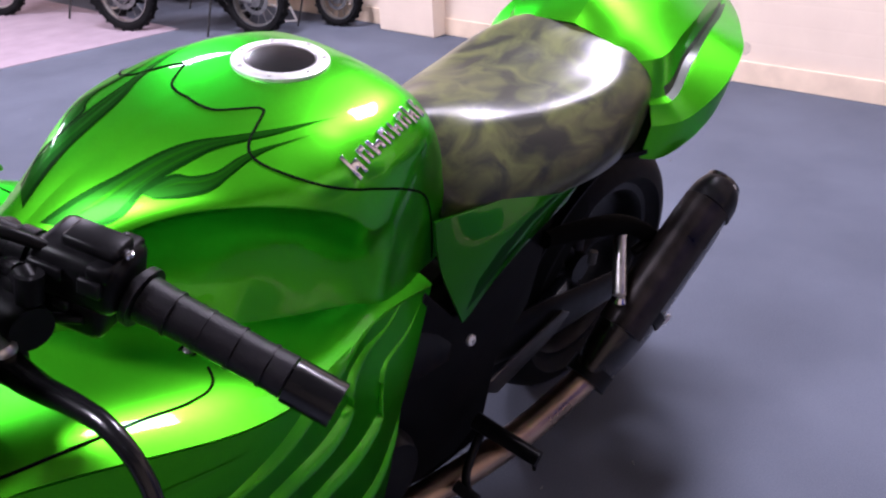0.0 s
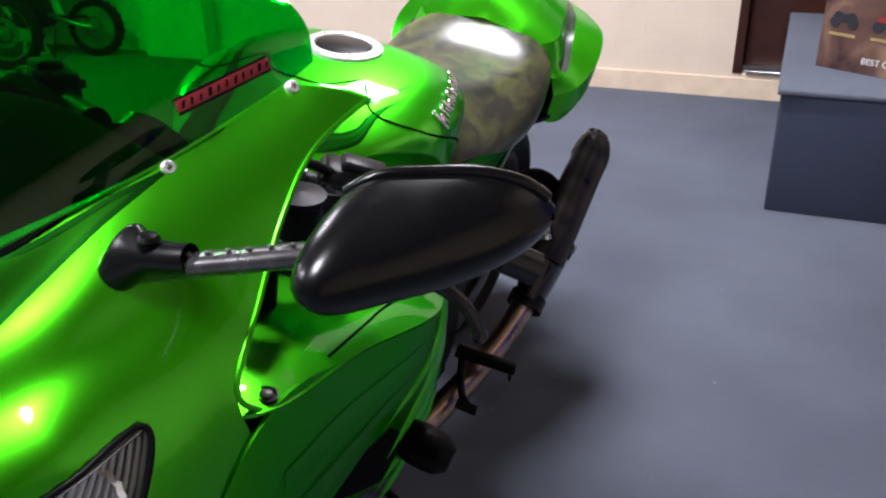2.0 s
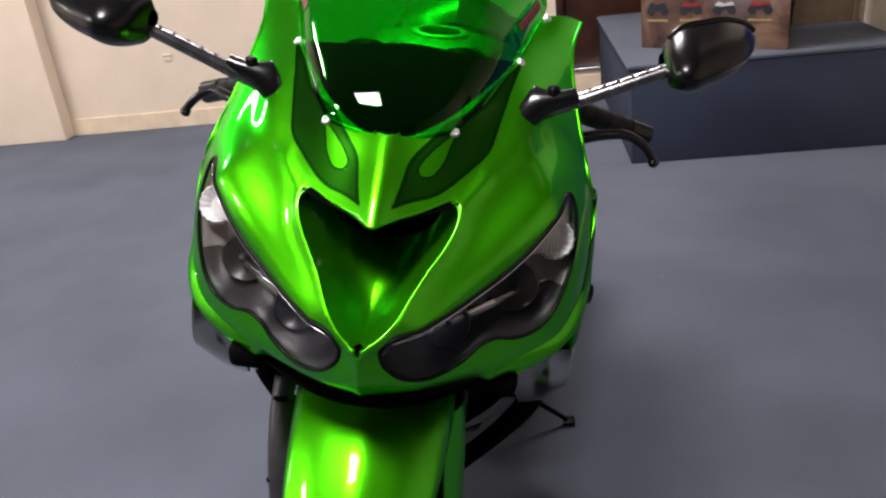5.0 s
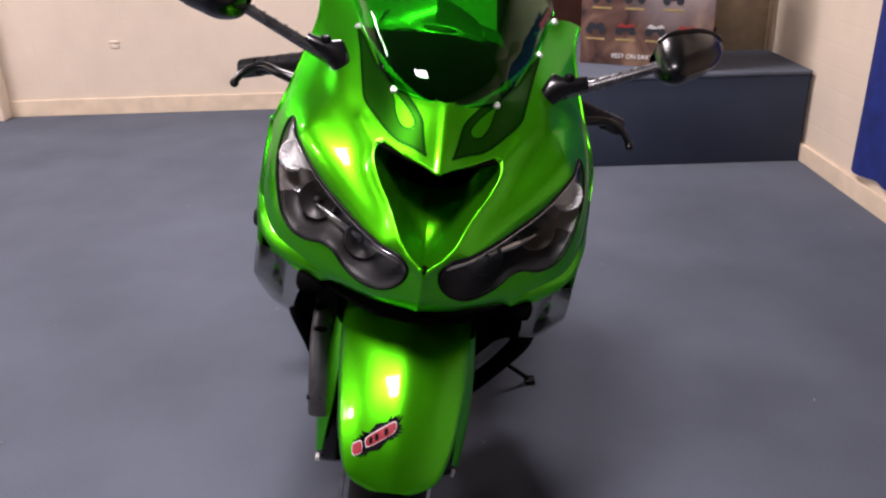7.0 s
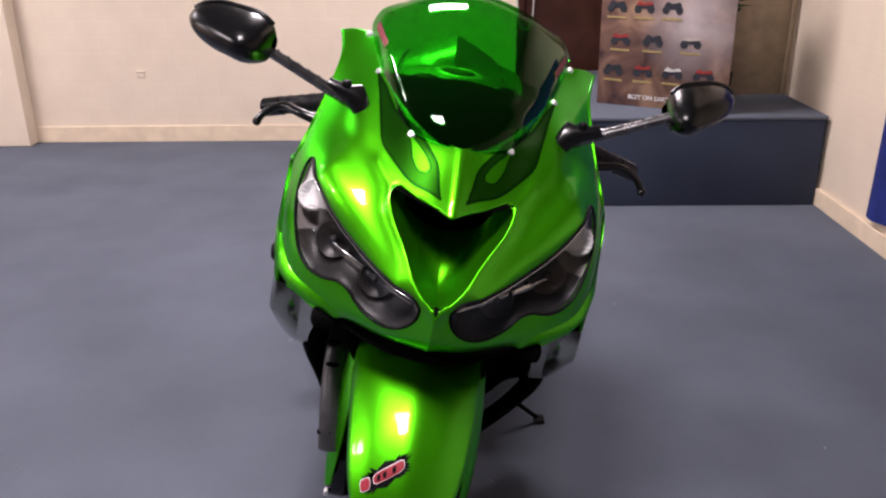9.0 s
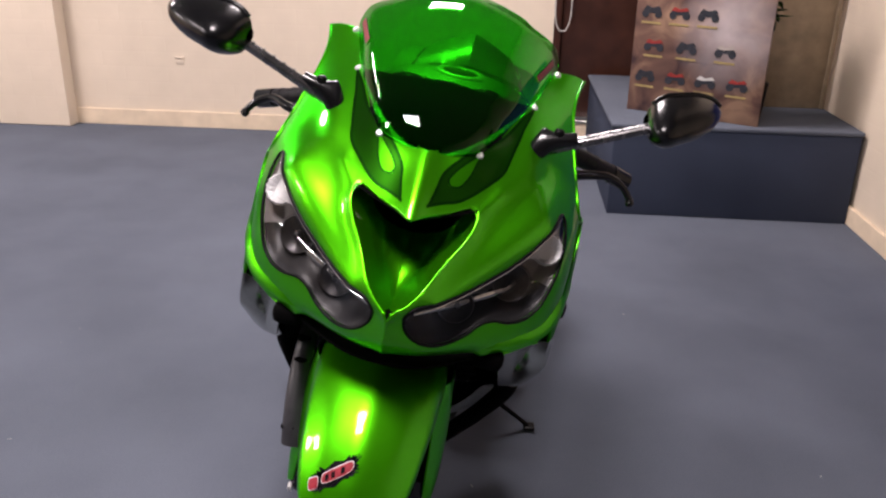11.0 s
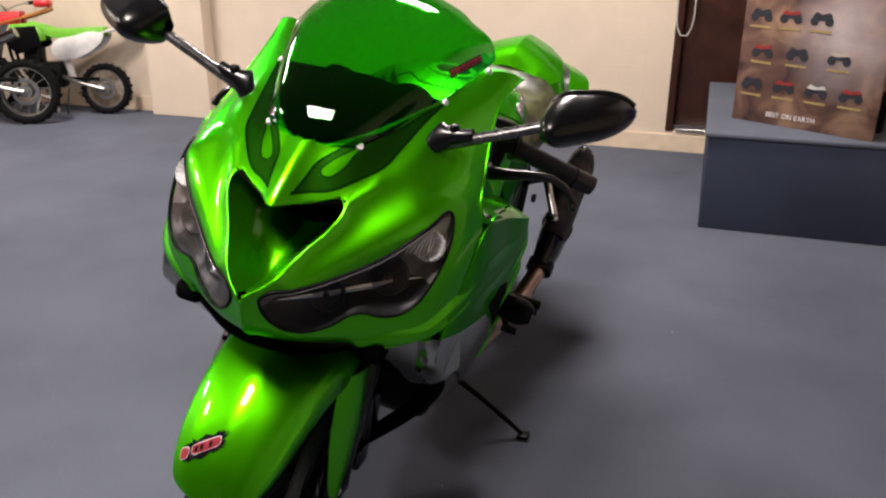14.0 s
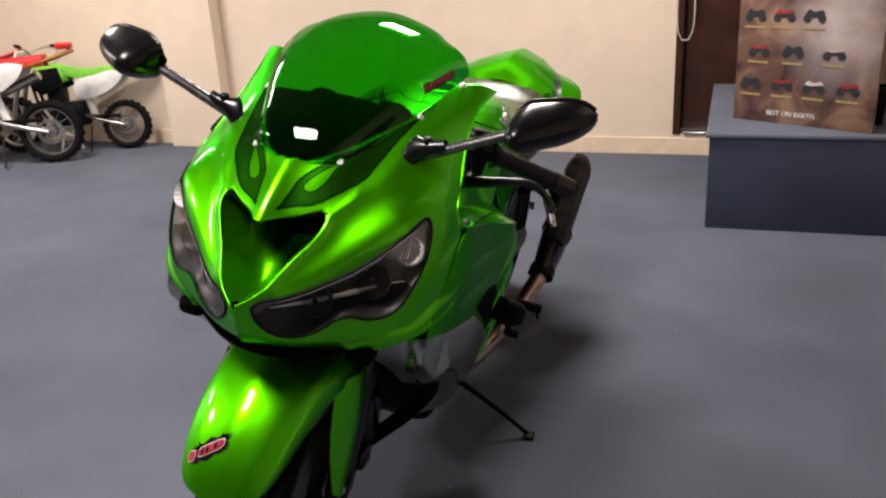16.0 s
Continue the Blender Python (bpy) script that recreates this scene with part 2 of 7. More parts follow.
def regions(grid, flat, outlines):
    """Moves the net's points onto the outlines (in the flat coordinates) and tells for each face which outline holds it (0: none)."""
    g, f = grid.copy(), flat.copy()
    for poly in outlines:
        for _ in range(2):
            gu, gv = np.gradient(g, axis=0), np.gradient(g, axis=1)
            fu, fv = np.gradient(f, axis=0), np.gradient(f, axis=1)
            sd, near = edge_near(poly, f.reshape(-1, 2))
            sd, near = sd.reshape(f.shape[:2]), near.reshape(f.shape)
            det = fu[..., 0] * fv[..., 1] - fu[..., 1] * fv[..., 0]
            det = np.where(np.abs(det) < 1e-12, 1e-12, det)
            d = near - f
            a = (d[..., 0] * fv[..., 1] - d[..., 1] * fv[..., 0]) / det
            b = (fu[..., 0] * d[..., 1] - fu[..., 1] * d[..., 0]) / det
            ok = (np.abs(a) <= 0.52) & (np.abs(b) <= 0.52)
            a, b = np.where(ok, a, 0), np.where(ok, b, 0)
            g = g + a[..., None] * gu + b[..., None] * gv
            f = f + a[..., None] * fu + b[..., None] * fv
    mid = (f[:-1, :-1] + f[1:, :-1] + f[:-1, 1:] + f[1:, 1:]) / 4
    which = np.zeros(mid.shape[:2], int)
    for k, poly in enumerate(outlines):
        sd, _ = edge_near(poly, mid.reshape(-1, 2))
        which[(sd < 0).reshape(which.shape)] = k + 1
    return g, which


def from_net(grid, mask=None, flip=False, thick=0.0, idx=None):
    """A bmesh of a net's faces (those in mask), welded, with thickness inwards."""
    bm = bmesh.new()
    nu, nv = grid.shape[:2]
    used = {}

    def vert(i, j):
        if (i, j) not in used:
            used[i, j] = bm.verts.new(grid[i, j])
        return used[i, j]

    for i in range(nu - 1):
        for j in range(nv - 1):
            if mask is not None and not mask[i, j]:
                continue
            q = [vert(i, j), vert(i + 1, j), vert(i + 1, j + 1), vert(i, j + 1)]
            if flip:
                q.reverse()
            try:
                fc = bm.faces.new(q)
                fc.smooth = True
                if idx is not None:
                    fc.material_index = int(idx[i, j])
            except ValueError:
                pass
    bmesh.ops.remove_doubles(bm, verts=bm.verts, dist=1e-5)
    bm.normal_update()
    if not flip:
        co = np.array([v.co[:] for v in bm.verts])
        c = co.mean(0)
        if co[:, 0].min() > -0.03 or co[:, 0].max() < 0.03:
            c[0] = 0.0
        c = Vector(c)
        if sum((f_.calc_center_median() - c).dot(f_.normal) * f_.calc_area() for f_ in bm.faces) < 0:
            bmesh.ops.reverse_faces(bm, faces=bm.faces[:])
            bm.normal_update()
    if thick:
        shell(bm, thick)
    for fc in bm.faces:
        fc.smooth = True
    return bm


def shell(bm, thick):
    """Gives a sheet thickness: an inner skin and a rim with edges of its own."""
    faces, rim = bm.faces[:], [e for e in bm.edges if len(e.link_faces) == 1 and max(abs(v.co.x) for v in e.verts) > 3e-4]
    inner = {v: v.co - v.normal * abs(thick) for v in bm.verts}
    edges = [(e.verts[0], e.verts[1], e.link_faces[0].material_index) for e in rim]
    made = {v: bm.verts.new(c) for v, c in inner.items()}
    for fc in faces:
        q = bm.faces.new([made[v] for v in reversed(fc.verts)])
        q.material_index = fc.material_index
    for a, b, mi in edges:
        q = bm.faces.new([bm.verts.new(c) for c in (a.co, b.co, inner[b], inner[a])])
        q.material_index = mi
    bm.normal_update()


def raised(grid, line, height, width, side=0.0, drop=0.0):
    """Raises a soft ridge along a line on a net, with a shallow channel beside it (side: +1 below the line)."""
    c = spline(line, 60)
    gu, gv = np.gradient(grid, axis=0), np.gradient(grid, axis=1)
    n = np.cross(gu, gv)
    n /= np.linalg.norm(n, axis=-1, keepdims=True) + 1e-12
    if (n[..., 1].mean()) > 0:
        n = -n
    flat_ = grid.reshape(-1, 3)
    d2 = ((flat_[:, None] - c[None]) ** 2).sum(-1)
    k = d2.argmin(1)
    d = np.sqrt(d2.min(1)).reshape(grid.shape[:2])
    below = (c[k][:, 2] - flat_[:, 2]).reshape(d.shape) * side
    h = height * np.exp(-((d / width) ** 2))
    if drop:
        h = h - drop * np.exp(-(((d - 3.2 * width) / (1.6 * width)) ** 2)) * (below > 0)
    return grid + n * h[..., None]


def part(name, bm, mat, parent=None, label="", smooth=True):
    me = bpy.data.meshes.new(name)
    if smooth:
        for fc in bm.faces:
            fc.smooth = True
    bm.to_mesh(me)
    bm.free()
    for m in mat if isinstance(mat, (list, tuple)) else [mat]:
        me.materials.append(m)
    ob = new(name, me)
    ob.parent = parent
    if label:
        tagged(ob, label)
    return ob


def mirrored(bm):
    """A copy of a bmesh, mirrored to the other side."""
    c = bm.copy()
    for v in c.verts:
        v.co.x = -v.co.x
    bmesh.ops.reverse_faces(c, faces=c.faces[:])
    return c


def both(name, bm, mat, parent, label=""):
    """A part and its twin on the other side."""
    c = mirrored(bm)
    return part(name, bm, mat, parent, label), part(name, c, mat, parent, label)


def sharp(bm, deg=35):
    """Splits edges sharper than deg so that smooth shading keeps them crisp."""
    es = [e for e in bm.edges if len(e.link_faces) == 2 and e.calc_face_angle(0) > radians(deg)]
    if es:
        bmesh.ops.split_edges(bm, edges=es)
    return bm


def box(sx, sy, sz, at=(0, 0, 0), bevel=0.0, rot=None, seg=2):
    """A box of the given size, centred on at, with rounded edges."""
    bm = bmesh.new()
    bmesh.ops.create_cube(bm, size=1)
    bmesh.ops.scale(bm, vec=(sx, sy, sz), verts=bm.verts)
    if bevel:
        bmesh.ops.bevel(bm, geom=bm.edges[:], offset=bevel, segments=seg, affect="EDGES", profile=0.5)
    m = Matrix.Translation(at) @ (rot.to_4x4() if rot else Matrix())
    bmesh.ops.transform(bm, matrix=m, verts=bm.verts)
    return sharp(bm, 50)


def tube(pts, radii, seg=16, n=None, caps=True, squash=None, crisp=50):
    """A tube along a smooth curve; radii: one or several, spread along it."""
    c = spline(pts, n or max(2, 6 * (len(pts) - 1)) if len(pts) > 2 else (n or 2))
    r = np.interp(np.linspace(0, 1, len(c)), np.linspace(0, 1, len(np.atleast_1d(radii))), np.atleast_1d(radii))
    bm = bmesh.new()
    rings = []
    tang = np.gradient(c, axis=0)
    tang /= np.linalg.norm(tang, axis=1)[:, None]
    ref = np.array([0, 0, 1.0]) if abs(tang[0, 2]) < 0.9 else np.array([0, 1.0, 0])
    for k in range(len(c)):
        x = np.cross(tang[k], ref)
        x /= np.linalg.norm(x)
        y = np.cross(x, tang[k])
        ref = y
        sx, sy = squash or (1, 1)
        rings.append([bm.verts.new(c[k] + r[k] * (sx * math.cos(a) * x + sy * math.sin(a) * y)) for a in np.linspace(0, 2 * math.pi, seg, endpoint=False)])
    for a, b in zip(rings, rings[1:]):
        for i in range(seg):
            bm.faces.new((a[i], a[(i + 1) % seg], b[(i + 1) % seg], b[i]))
    if caps:
        bm.faces.new(rings[0][::-1])
        bm.faces.new(rings[-1])
    bmesh.ops.recalc_face_normals(bm, faces=bm.faces[:])
    return sharp(bm, crisp)


def turned(profile, seg=48, axis="x", at=(0, 0, 0)):
    """A body turned about an axis, from (along, radius) pairs."""
    bm = bmesh.new()
    rings = []
    for al, r in profile:
        ring = []
        for k in range(seg):
            a = 2 * math.pi * k / seg
            c, s = r * math.cos(a), r * math.sin(a)
            p = {"x": (al, c, s), "y": (c, al, s), "z": (c, s, al)}[axis]
            ring.append(bm.verts.new(Vector(p) + Vector(at)))
        rings.append(ring)
    for a, b in zip(rings, rings[1:]):
        for i in range(seg):
            bm.faces.new((a[i], a[(i + 1) % seg], b[(i + 1) % seg], b[i]))
    bmesh.ops.remove_doubles(bm, verts=bm.verts, dist=1e-6)
    bmesh.ops.recalc_face_normals(bm, faces=bm.faces[:])
    return sharp(bm, 40)


def joined(*bms):
    """Several bmeshes as one."""
    out = bmesh.new()
    for b in bms:
        me = bpy.data.meshes.new("tmp")
        b.to_mesh(me)
        b.free()
        out.from_mesh(me)
        bpy.data.meshes.remove(me)
    return out


def moved(bm, m):
    bmesh.ops.transform(bm, matrix=m, verts=bm.verts)
    return bm


def plate(poly, thick, to3d, bevel=0.0):
    """A flat outline given depth; to3d maps (a, b, depth) to a place."""
    bm = bmesh.new()
    lo = [bm.verts.new(to3d(a, b, 0)) for a, b in poly]
    hi = [bm.verts.new(to3d(a, b, thick)) for a, b in poly]
    bm.faces.new(lo[::-1])
    bm.faces.new(hi)
    n = len(poly)
    for i in range(n):
        bm.faces.new((lo[i], lo[(i + 1) % n], hi[(i + 1) % n], hi[i]))
    bmesh.ops.recalc_face_normals(bm, faces=bm.faces[:])
    if bevel:
        bmesh.ops.bevel(bm, geom=bm.edges[:], offset=bevel, segments=2, affect="EDGES", profile=0.5)
    return sharp(bm, 40)


def empty(name, m=None, **tags):
    ob = new(name)
    if m is not None:
        ob.matrix_world = m
    return tagged(ob, **tags)


def net_tree(grid):
    """A search tree over a net's faces, for laying thin things on it."""
    nu, nv = grid.shape[:2]
    vs = [tuple(p) for p in grid.reshape(-1, 3)]
    fs = [(i * nv + j, (i + 1) * nv + j, (i + 1) * nv + j + 1, i * nv + j + 1) for i in range(nu - 1) for j in range(nv - 1)]
    return BVHTree.FromPolygons(vs, fs)


def laid(tree, p, lift):
    """The nearest place on a surface, lifted outwards from the middle plane or upwards."""
    co, nrm, k, d = tree.find_nearest(Vector(p))
    if nrm.dot(Vector((math.copysign(0.6, co.x), 0, 0.8))) < 0:
        nrm = -nrm
    return co + nrm * lift


def ribbon(one, two, tree, lift=0.0006, n=60, m=8):
    """A thin film between two curves, laid on a surface; its edge columns take the second material."""
    a, b = spline(one, n), spline(two, n)
    g = np.array([[tuple(laid(tree, tuple(p + (q - p) * f), lift)) for f in [0, 0.16, *np.linspace(0.3, 0.7, m - 4), 0.84, 1]] for p, q in zip(a, b)])
    idx = np.zeros((n - 1, m - 1), int)
    idx[:, 0] = idx[:, -1] = 1
    bm = from_net(g, flip=True, idx=idx)
    up = sum((f.normal.z * 0.8 + f.normal.x * math.copysign(0.6, g[..., 0].mean())) * f.calc_area() for f in bm.faces)
    if up < 0:
        bmesh.ops.reverse_faces(bm, faces=bm.faces[:])
    return bm


def facet_net(sections, counts, nu):
    """A net that is straight between a section's corners and smooth from section to section."""
    rows = []
    for s in sections:
        row = []
        for (a, b), c in zip(zip(s, s[1:]), counts):
            row += [np.array(a) + (np.array(b) - np.array(a)) * k / c for k in range(c)]
        rows.append(row + [np.array(s[-1])])
    rows = np.array(rows)
    return np.stack([spline(rows[:, j], nu) for j in range(rows.shape[1])], 1)


# ---- the room ----
def block_relief(m, mortar=0.008):
    """Adds the courses of painted block under the paint to a wall material."""
    nt = m.node_tree
    b = nt.nodes["Principled BSDF"]
    co = nt.nodes.new("ShaderNodeTexCoord")
    mp = nt.nodes.new("ShaderNodeMapping")
    mp.inputs["Rotation"].default_value = (radians(90), 0, 0)
    br = nt.nodes.new("ShaderNodeTexBrick")
    br.inputs["Scale"].default_value = 1.0
    br.inputs["Brick Width"].default_value, br.inputs["Row Height"].default_value = 0.29, 0.0975
    br.inputs["Mortar Size"].default_value, br.inputs["Mortar Smooth"].default_value = mortar, 0.8
    nt.links.new(co.outputs["Object"], mp.inputs["Vector"])
    nt.links.new(mp.outputs["Vector"], br.inputs["Vector"])
    bp = nt.nodes.new("ShaderNodeBump")
    bp.invert = True
    bp.inputs["Strength"].default_value, bp.inputs["Distance"].default_value = 0.10, 0.004
    nt.links.new(br.outputs["Fac"], bp.inputs["Height"])
    old = b.inputs["Normal"].links[0].from_socket if b.inputs["Normal"].links else None
    if old:
        nt.links.new(old, bp.inputs["Normal"])
    nt.links.new(bp.outputs["Normal"], b.inputs["Normal"])


block_relief(WALL)


def slab(name, lo, hi, mat, kind="structure", label="", bevel=0.0, category=""):
    size = [b - a for a, b in zip(lo, hi)]
    mid = [(a + b) / 2 for a, b in zip(lo, hi)]
    ob = part(name, box(*size, at=mid, bevel=bevel), mat, smooth=False)
    return tagged(ob, label, category, kind=kind)


slab("floor", (ROOM_L - 0.2, ROOM_F - 0.2, -0.15), (ADDED_R + 0.2, ROOM_B + 0.2, 0), CARPET, label="worn blue-grey low pile carpet floor")
# paler, pinker slab over the far left of the floor
slab("floor_patch", (ROOM_L, 0.6, 0.0), (-4.3, 3.1, 0.004), PINKFLOOR, label="paler pinkish area of the floor")
slab("ceiling", (ROOM_L - 0.2, ROOM_F - 0.2, ROOM_H), (ADDED_R + 0.2, ROOM_B + 0.2, ROOM_H + 0.15), CEIL, label="unseen showroom ceiling, greyed to cut bounced light")
DX0, DX1, DZ0, DZ1 = 0.60, 1.45, 0.125, 2.2
wall_b = joined(
    box(DX0 - ROOM_L + 0.2, 0.2, ROOM_H, ((DX0 + ROOM_L - 0.2) / 2, ROOM_B + 0.1, ROOM_H / 2)),
    box(ROOM_R + 0.2 - DX1, 0.2, ROOM_H, ((ROOM_R + 0.2 + DX1) / 2, ROOM_B + 0.1, ROOM_H / 2)),
    box(DX1 - DX0, 0.2, ROOM_H - DZ1, ((DX0 + DX1) / 2, ROOM_B + 0.1, (ROOM_H + DZ1) / 2)),
    box(DX1 - DX0, 0.2, DZ0, ((DX0 + DX1) / 2, ROOM_B + 0.1, DZ0 / 2)),
)
tagged(part("wall_back", wall_b, WALL, smooth=False), "cream painted block wall with faint courses", kind="structure")
# walls of the added bay: set back so less light returns from the right
slab("wall_added_back", (ROOM_R + 0.2, ADDED_B, 0), (ADDED_R, ADDED_B + 0.2, ROOM_H), WALL, label="cream wall of an unseen bay added to darken right-hand reflections")
slab("wall_added_side", (ADDED_R, ROOM_F, 0), (ADDED_R + 0.2, ADDED_B + 0.2, ROOM_H), WALL, label="cream end wall of an unseen bay added to darken right-hand reflections")
slab("wall_right", (ROOM_R, ADDED_B, 0), (ROOM_R + 0.2, ROOM_B, ROOM_H), WALL, label="cream painted block side wall")
# unseen end wall, given cream paint to lift reflections from the left
slab("wall_left", (ROOM_L - 0.2, ROOM_F, 0), (ROOM_L, ROOM_B, ROOM_H), WALL, label="unseen far wall, cream to brighten reflections on that side")
# unseen wall, added dark to deepen reflections in the green paint
slab("wall_front", (ROOM_L, ROOM_F - 0.2, 0), (ADDED_R, ROOM_F, ROOM_H), DARKWALL, label="unseen dark front wall, added to darken reflections and bounce")
slab("pillar", (-3.03, 3.85, 0), (-2.54, ROOM_B, ROOM_H), WALL, label="square cream painted pillar against the wall", bevel=0.006)
slab("baseboard", (-2.54, ROOM_B - 0.014, 0), (ROOM_R, ROOM_B, 0.105), BASE, label="tan painted band along the wall foot", bevel=0.003)
slab("baseboard", (ROOM_L, ROOM_B - 0.014, 0), (-3.03, ROOM_B, 0.105), BASE, label="tan painted band along the wall foot", bevel=0.003)
slab("baseboard", (ROOM_R - 0.02, ADDED_B, 0), (ROOM_R, ROOM_B - 0.014, 0.085), BASE, label="tan painted board along the side wall foot", bevel=0.003)

door = empty("door_1", kind="structure", label="dark brown door set above the floor in a dark frame")
part("door_leaf", box(DX1 - DX0 - 0.09, 0.045, DZ1 - DZ0 - 0.06, ((DX0 + DX1) / 2, ROOM_B + 0.07, (DZ0 + DZ1) / 2), 0.004), DOOR, door)
part("frame_post", box(0.045, 0.16, DZ1 - DZ0, (DX0 + 0.0225, ROOM_B + 0.07, (DZ0 + DZ1) / 2), 0.005), DOOR, door)
part("frame_post", box(0.045, 0.16, DZ1 - DZ0, (DX1 - 0.0225, ROOM_B + 0.07, (DZ0 + DZ1) / 2), 0.005), DOOR, door)
part("threshold", box(DX1 - DX0 - 0.09, 0.10, 0.02, ((DX0 + DX1) / 2 + 0.02, ROOM_B + 0.03, DZ0 + 0.012), 0.004), STEEL, door, "worn metal threshold strip")
cable = tube([(0.605, ROOM_B - 0.012, 1.6), (0.60, ROOM_B - 0.012, 0.95), (0.618, ROOM_B - 0.012, 0.72), (0.655, ROOM_B - 0.012, 0.685), (0.69, ROOM_B - 0.012, 0.74), (0.70, ROOM_B - 0.012, 0.95), (0.69, ROOM_B - 0.012, 1.6)], 0.005, 8, 40)
tagged(part("hanging_cable", cable, material("grey_cable", (0.45, 0.43, 0.40), 0.5)), "thin grey cable hanging in a loop beside the door", "cable")

dent = joined(box(0.06, 0.012, 0.012, (-1.80, ROOM_B - 0.004, 0.455), 0.003), box(0.05, 0.006, 0.03, (-1.80, ROOM_B - 0.002, 0.43), 0.002))
tagged(part("wall_fixing", dent, WALL), "painted-over broken fixing stub on the wall", "wall fixing")

for lx, ly in LAMPS:
    lampthing = empty("ceiling_light", pose(lx, ly, ROOM_H), label="square white fluorescent ceiling light panel, out of view", category="ceiling light", group="ceiling lights")
    part("housing", box(0.66, 0.66, 0.08, (0, 0, -0.04), 0.01), LAMPFRAME, lampthing)
    part("diffuser", box(0.58, 0.58, 0.012, (0, 0, -0.0865), 0.004), LAMP, lampthing)

# the carpeted platform and what stands on it
PX0, PX1, PY0, PY1, PZ = 0.845, ROOM_R - 0.021, 2.55, 3.94, 0.44
plat = empty("display_platform", label="low display platform wrapped in blue carpet, darker on its sides", category="platform")
# riser drawn darker and bluer than the top
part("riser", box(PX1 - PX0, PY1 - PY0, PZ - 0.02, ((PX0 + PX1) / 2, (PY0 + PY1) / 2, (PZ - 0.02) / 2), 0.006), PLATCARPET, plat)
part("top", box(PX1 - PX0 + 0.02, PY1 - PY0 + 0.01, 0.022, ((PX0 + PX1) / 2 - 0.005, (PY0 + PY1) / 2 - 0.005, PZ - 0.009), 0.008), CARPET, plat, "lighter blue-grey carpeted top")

p0, p1 = Vector((0.945, 2.911, PZ + 0.002)), Vector((1.495, 2.591, PZ + 0.002))
POSTW, POSTH = 0.645, 0.95
postang = math.degrees(math.atan2(p1.y - p0.y, p1.x - p0.x))
POSTM = pose(p0.x, p0.y, p0.z, 0, 0, postang)
def hazy_print(name):
    """A dark earthy print with cloudy patches and a pale drift of smoke."""
    m = material(name, (0.1, 0.06, 0.05), 0.45, var=0.0)
    nt = m.node_tree
    b = nt.nodes["Principled BSDF"]
    co = nt.nodes.new("ShaderNodeTexCoord")
    n = nt.nodes.new("ShaderNodeTexNoise")
    n.inputs["Scale"].default_value, n.inputs["Detail"].default_value, n.inputs["Distortion"].default_value = 6.0, 8, 0.7
    nt.links.new(co.outputs["Object"], n.inputs["Vector"])
    r = nt.nodes.new("ShaderNodeValToRGB")
    r.color_ramp.elements[0].position, r.color_ramp.elements[0].color = 0.34, (0.045, 0.022, 0.024, 1)
    r.color_ramp.elements[1].position, r.color_ramp.elements[1].color = 0.68, (0.32, 0.195, 0.125, 1)
    e = r.color_ramp.elements.new(0.52)
    e.color = (0.145, 0.078, 0.057, 1)
    nt.links.new(n.outputs["Fac"], r.inputs["Fac"])
    dist = nt.nodes.new("ShaderNodeVectorMath")
    dist.operation, dist.inputs[1].default_value = "DISTANCE", (0.47, 0.0, 0.40)
    n2 = nt.nodes.new("ShaderNodeTexNoise")
    n2.inputs["Scale"].default_value, n2.inputs["Detail"].default_value = 5.0, 6
    nt.links.new(co.outputs["Object"], n2.inputs["Vector"])
    nt.links.new(co.outputs["Object"], dist.inputs[0])
    mr = nt.nodes.new("ShaderNodeMapRange")
    mr.inputs["From Min"].default_value, mr.inputs["From Max"].default_value, mr.inputs["To Max"].default_value = 0.28, 0.02, 1.7
    nt.links.new(dist.outputs["Value"], mr.inputs["Value"])
    mul = nt.nodes.new("ShaderNodeMath")
    mul.operation = "MULTIPLY"
    nt.links.new(mr.outputs["Result"], mul.inputs[0])
    nt.links.new(n2.outputs["Fac"], mul.inputs[1])
    mix = nt.nodes.new("ShaderNodeMix")
    mix.data_type = "RGBA"
    nt.links.new(mul.outputs[0], mix.inputs[0])
    nt.links.new(r.outputs["Color"], mix.inputs[6])
    mix.inputs[7].default_value = (0.55, 0.47, 0.47, 1)
    nt.links.new(mix.outputs[2], b.inputs["Base Color"])
    return m


PRINT = hazy_print("earth_print")
poster = empty("poster_board", POSTM, label="printed cardboard display board with rows of small off-road vehicles", category="poster")


def flat_patch(poly, depth=0.0015):
    return plate(poly, depth, lambda a, b, d: Vector((a, -0.0085 - d, b)))


part("board", box(POSTW, 0.014, POSTH, (POSTW / 2, 0, POSTH / 2), 0.002), PRINT, poster)
YELLOW = material("yellow_print", (0.34, 0.25, 0.10), 0.5, var=0.15, scale=60.0)
NAVY = material("dark_print", (0.02, 0.022, 0.03), 0.5, var=0.3, scale=60.0)
REDP = material("red_print", (0.26, 0.025, 0.02), 0.5, var=0.2, scale=60.0)
PALEP = material("pale_print", (0.55, 0.53, 0.50), 0.5, var=0.1, scale=60.0)
SMOKE = material("smoke_print", (0.42, 0.36, 0.32), 0.5, var=0.25, scale=12.0)
rng = random.Random(5)


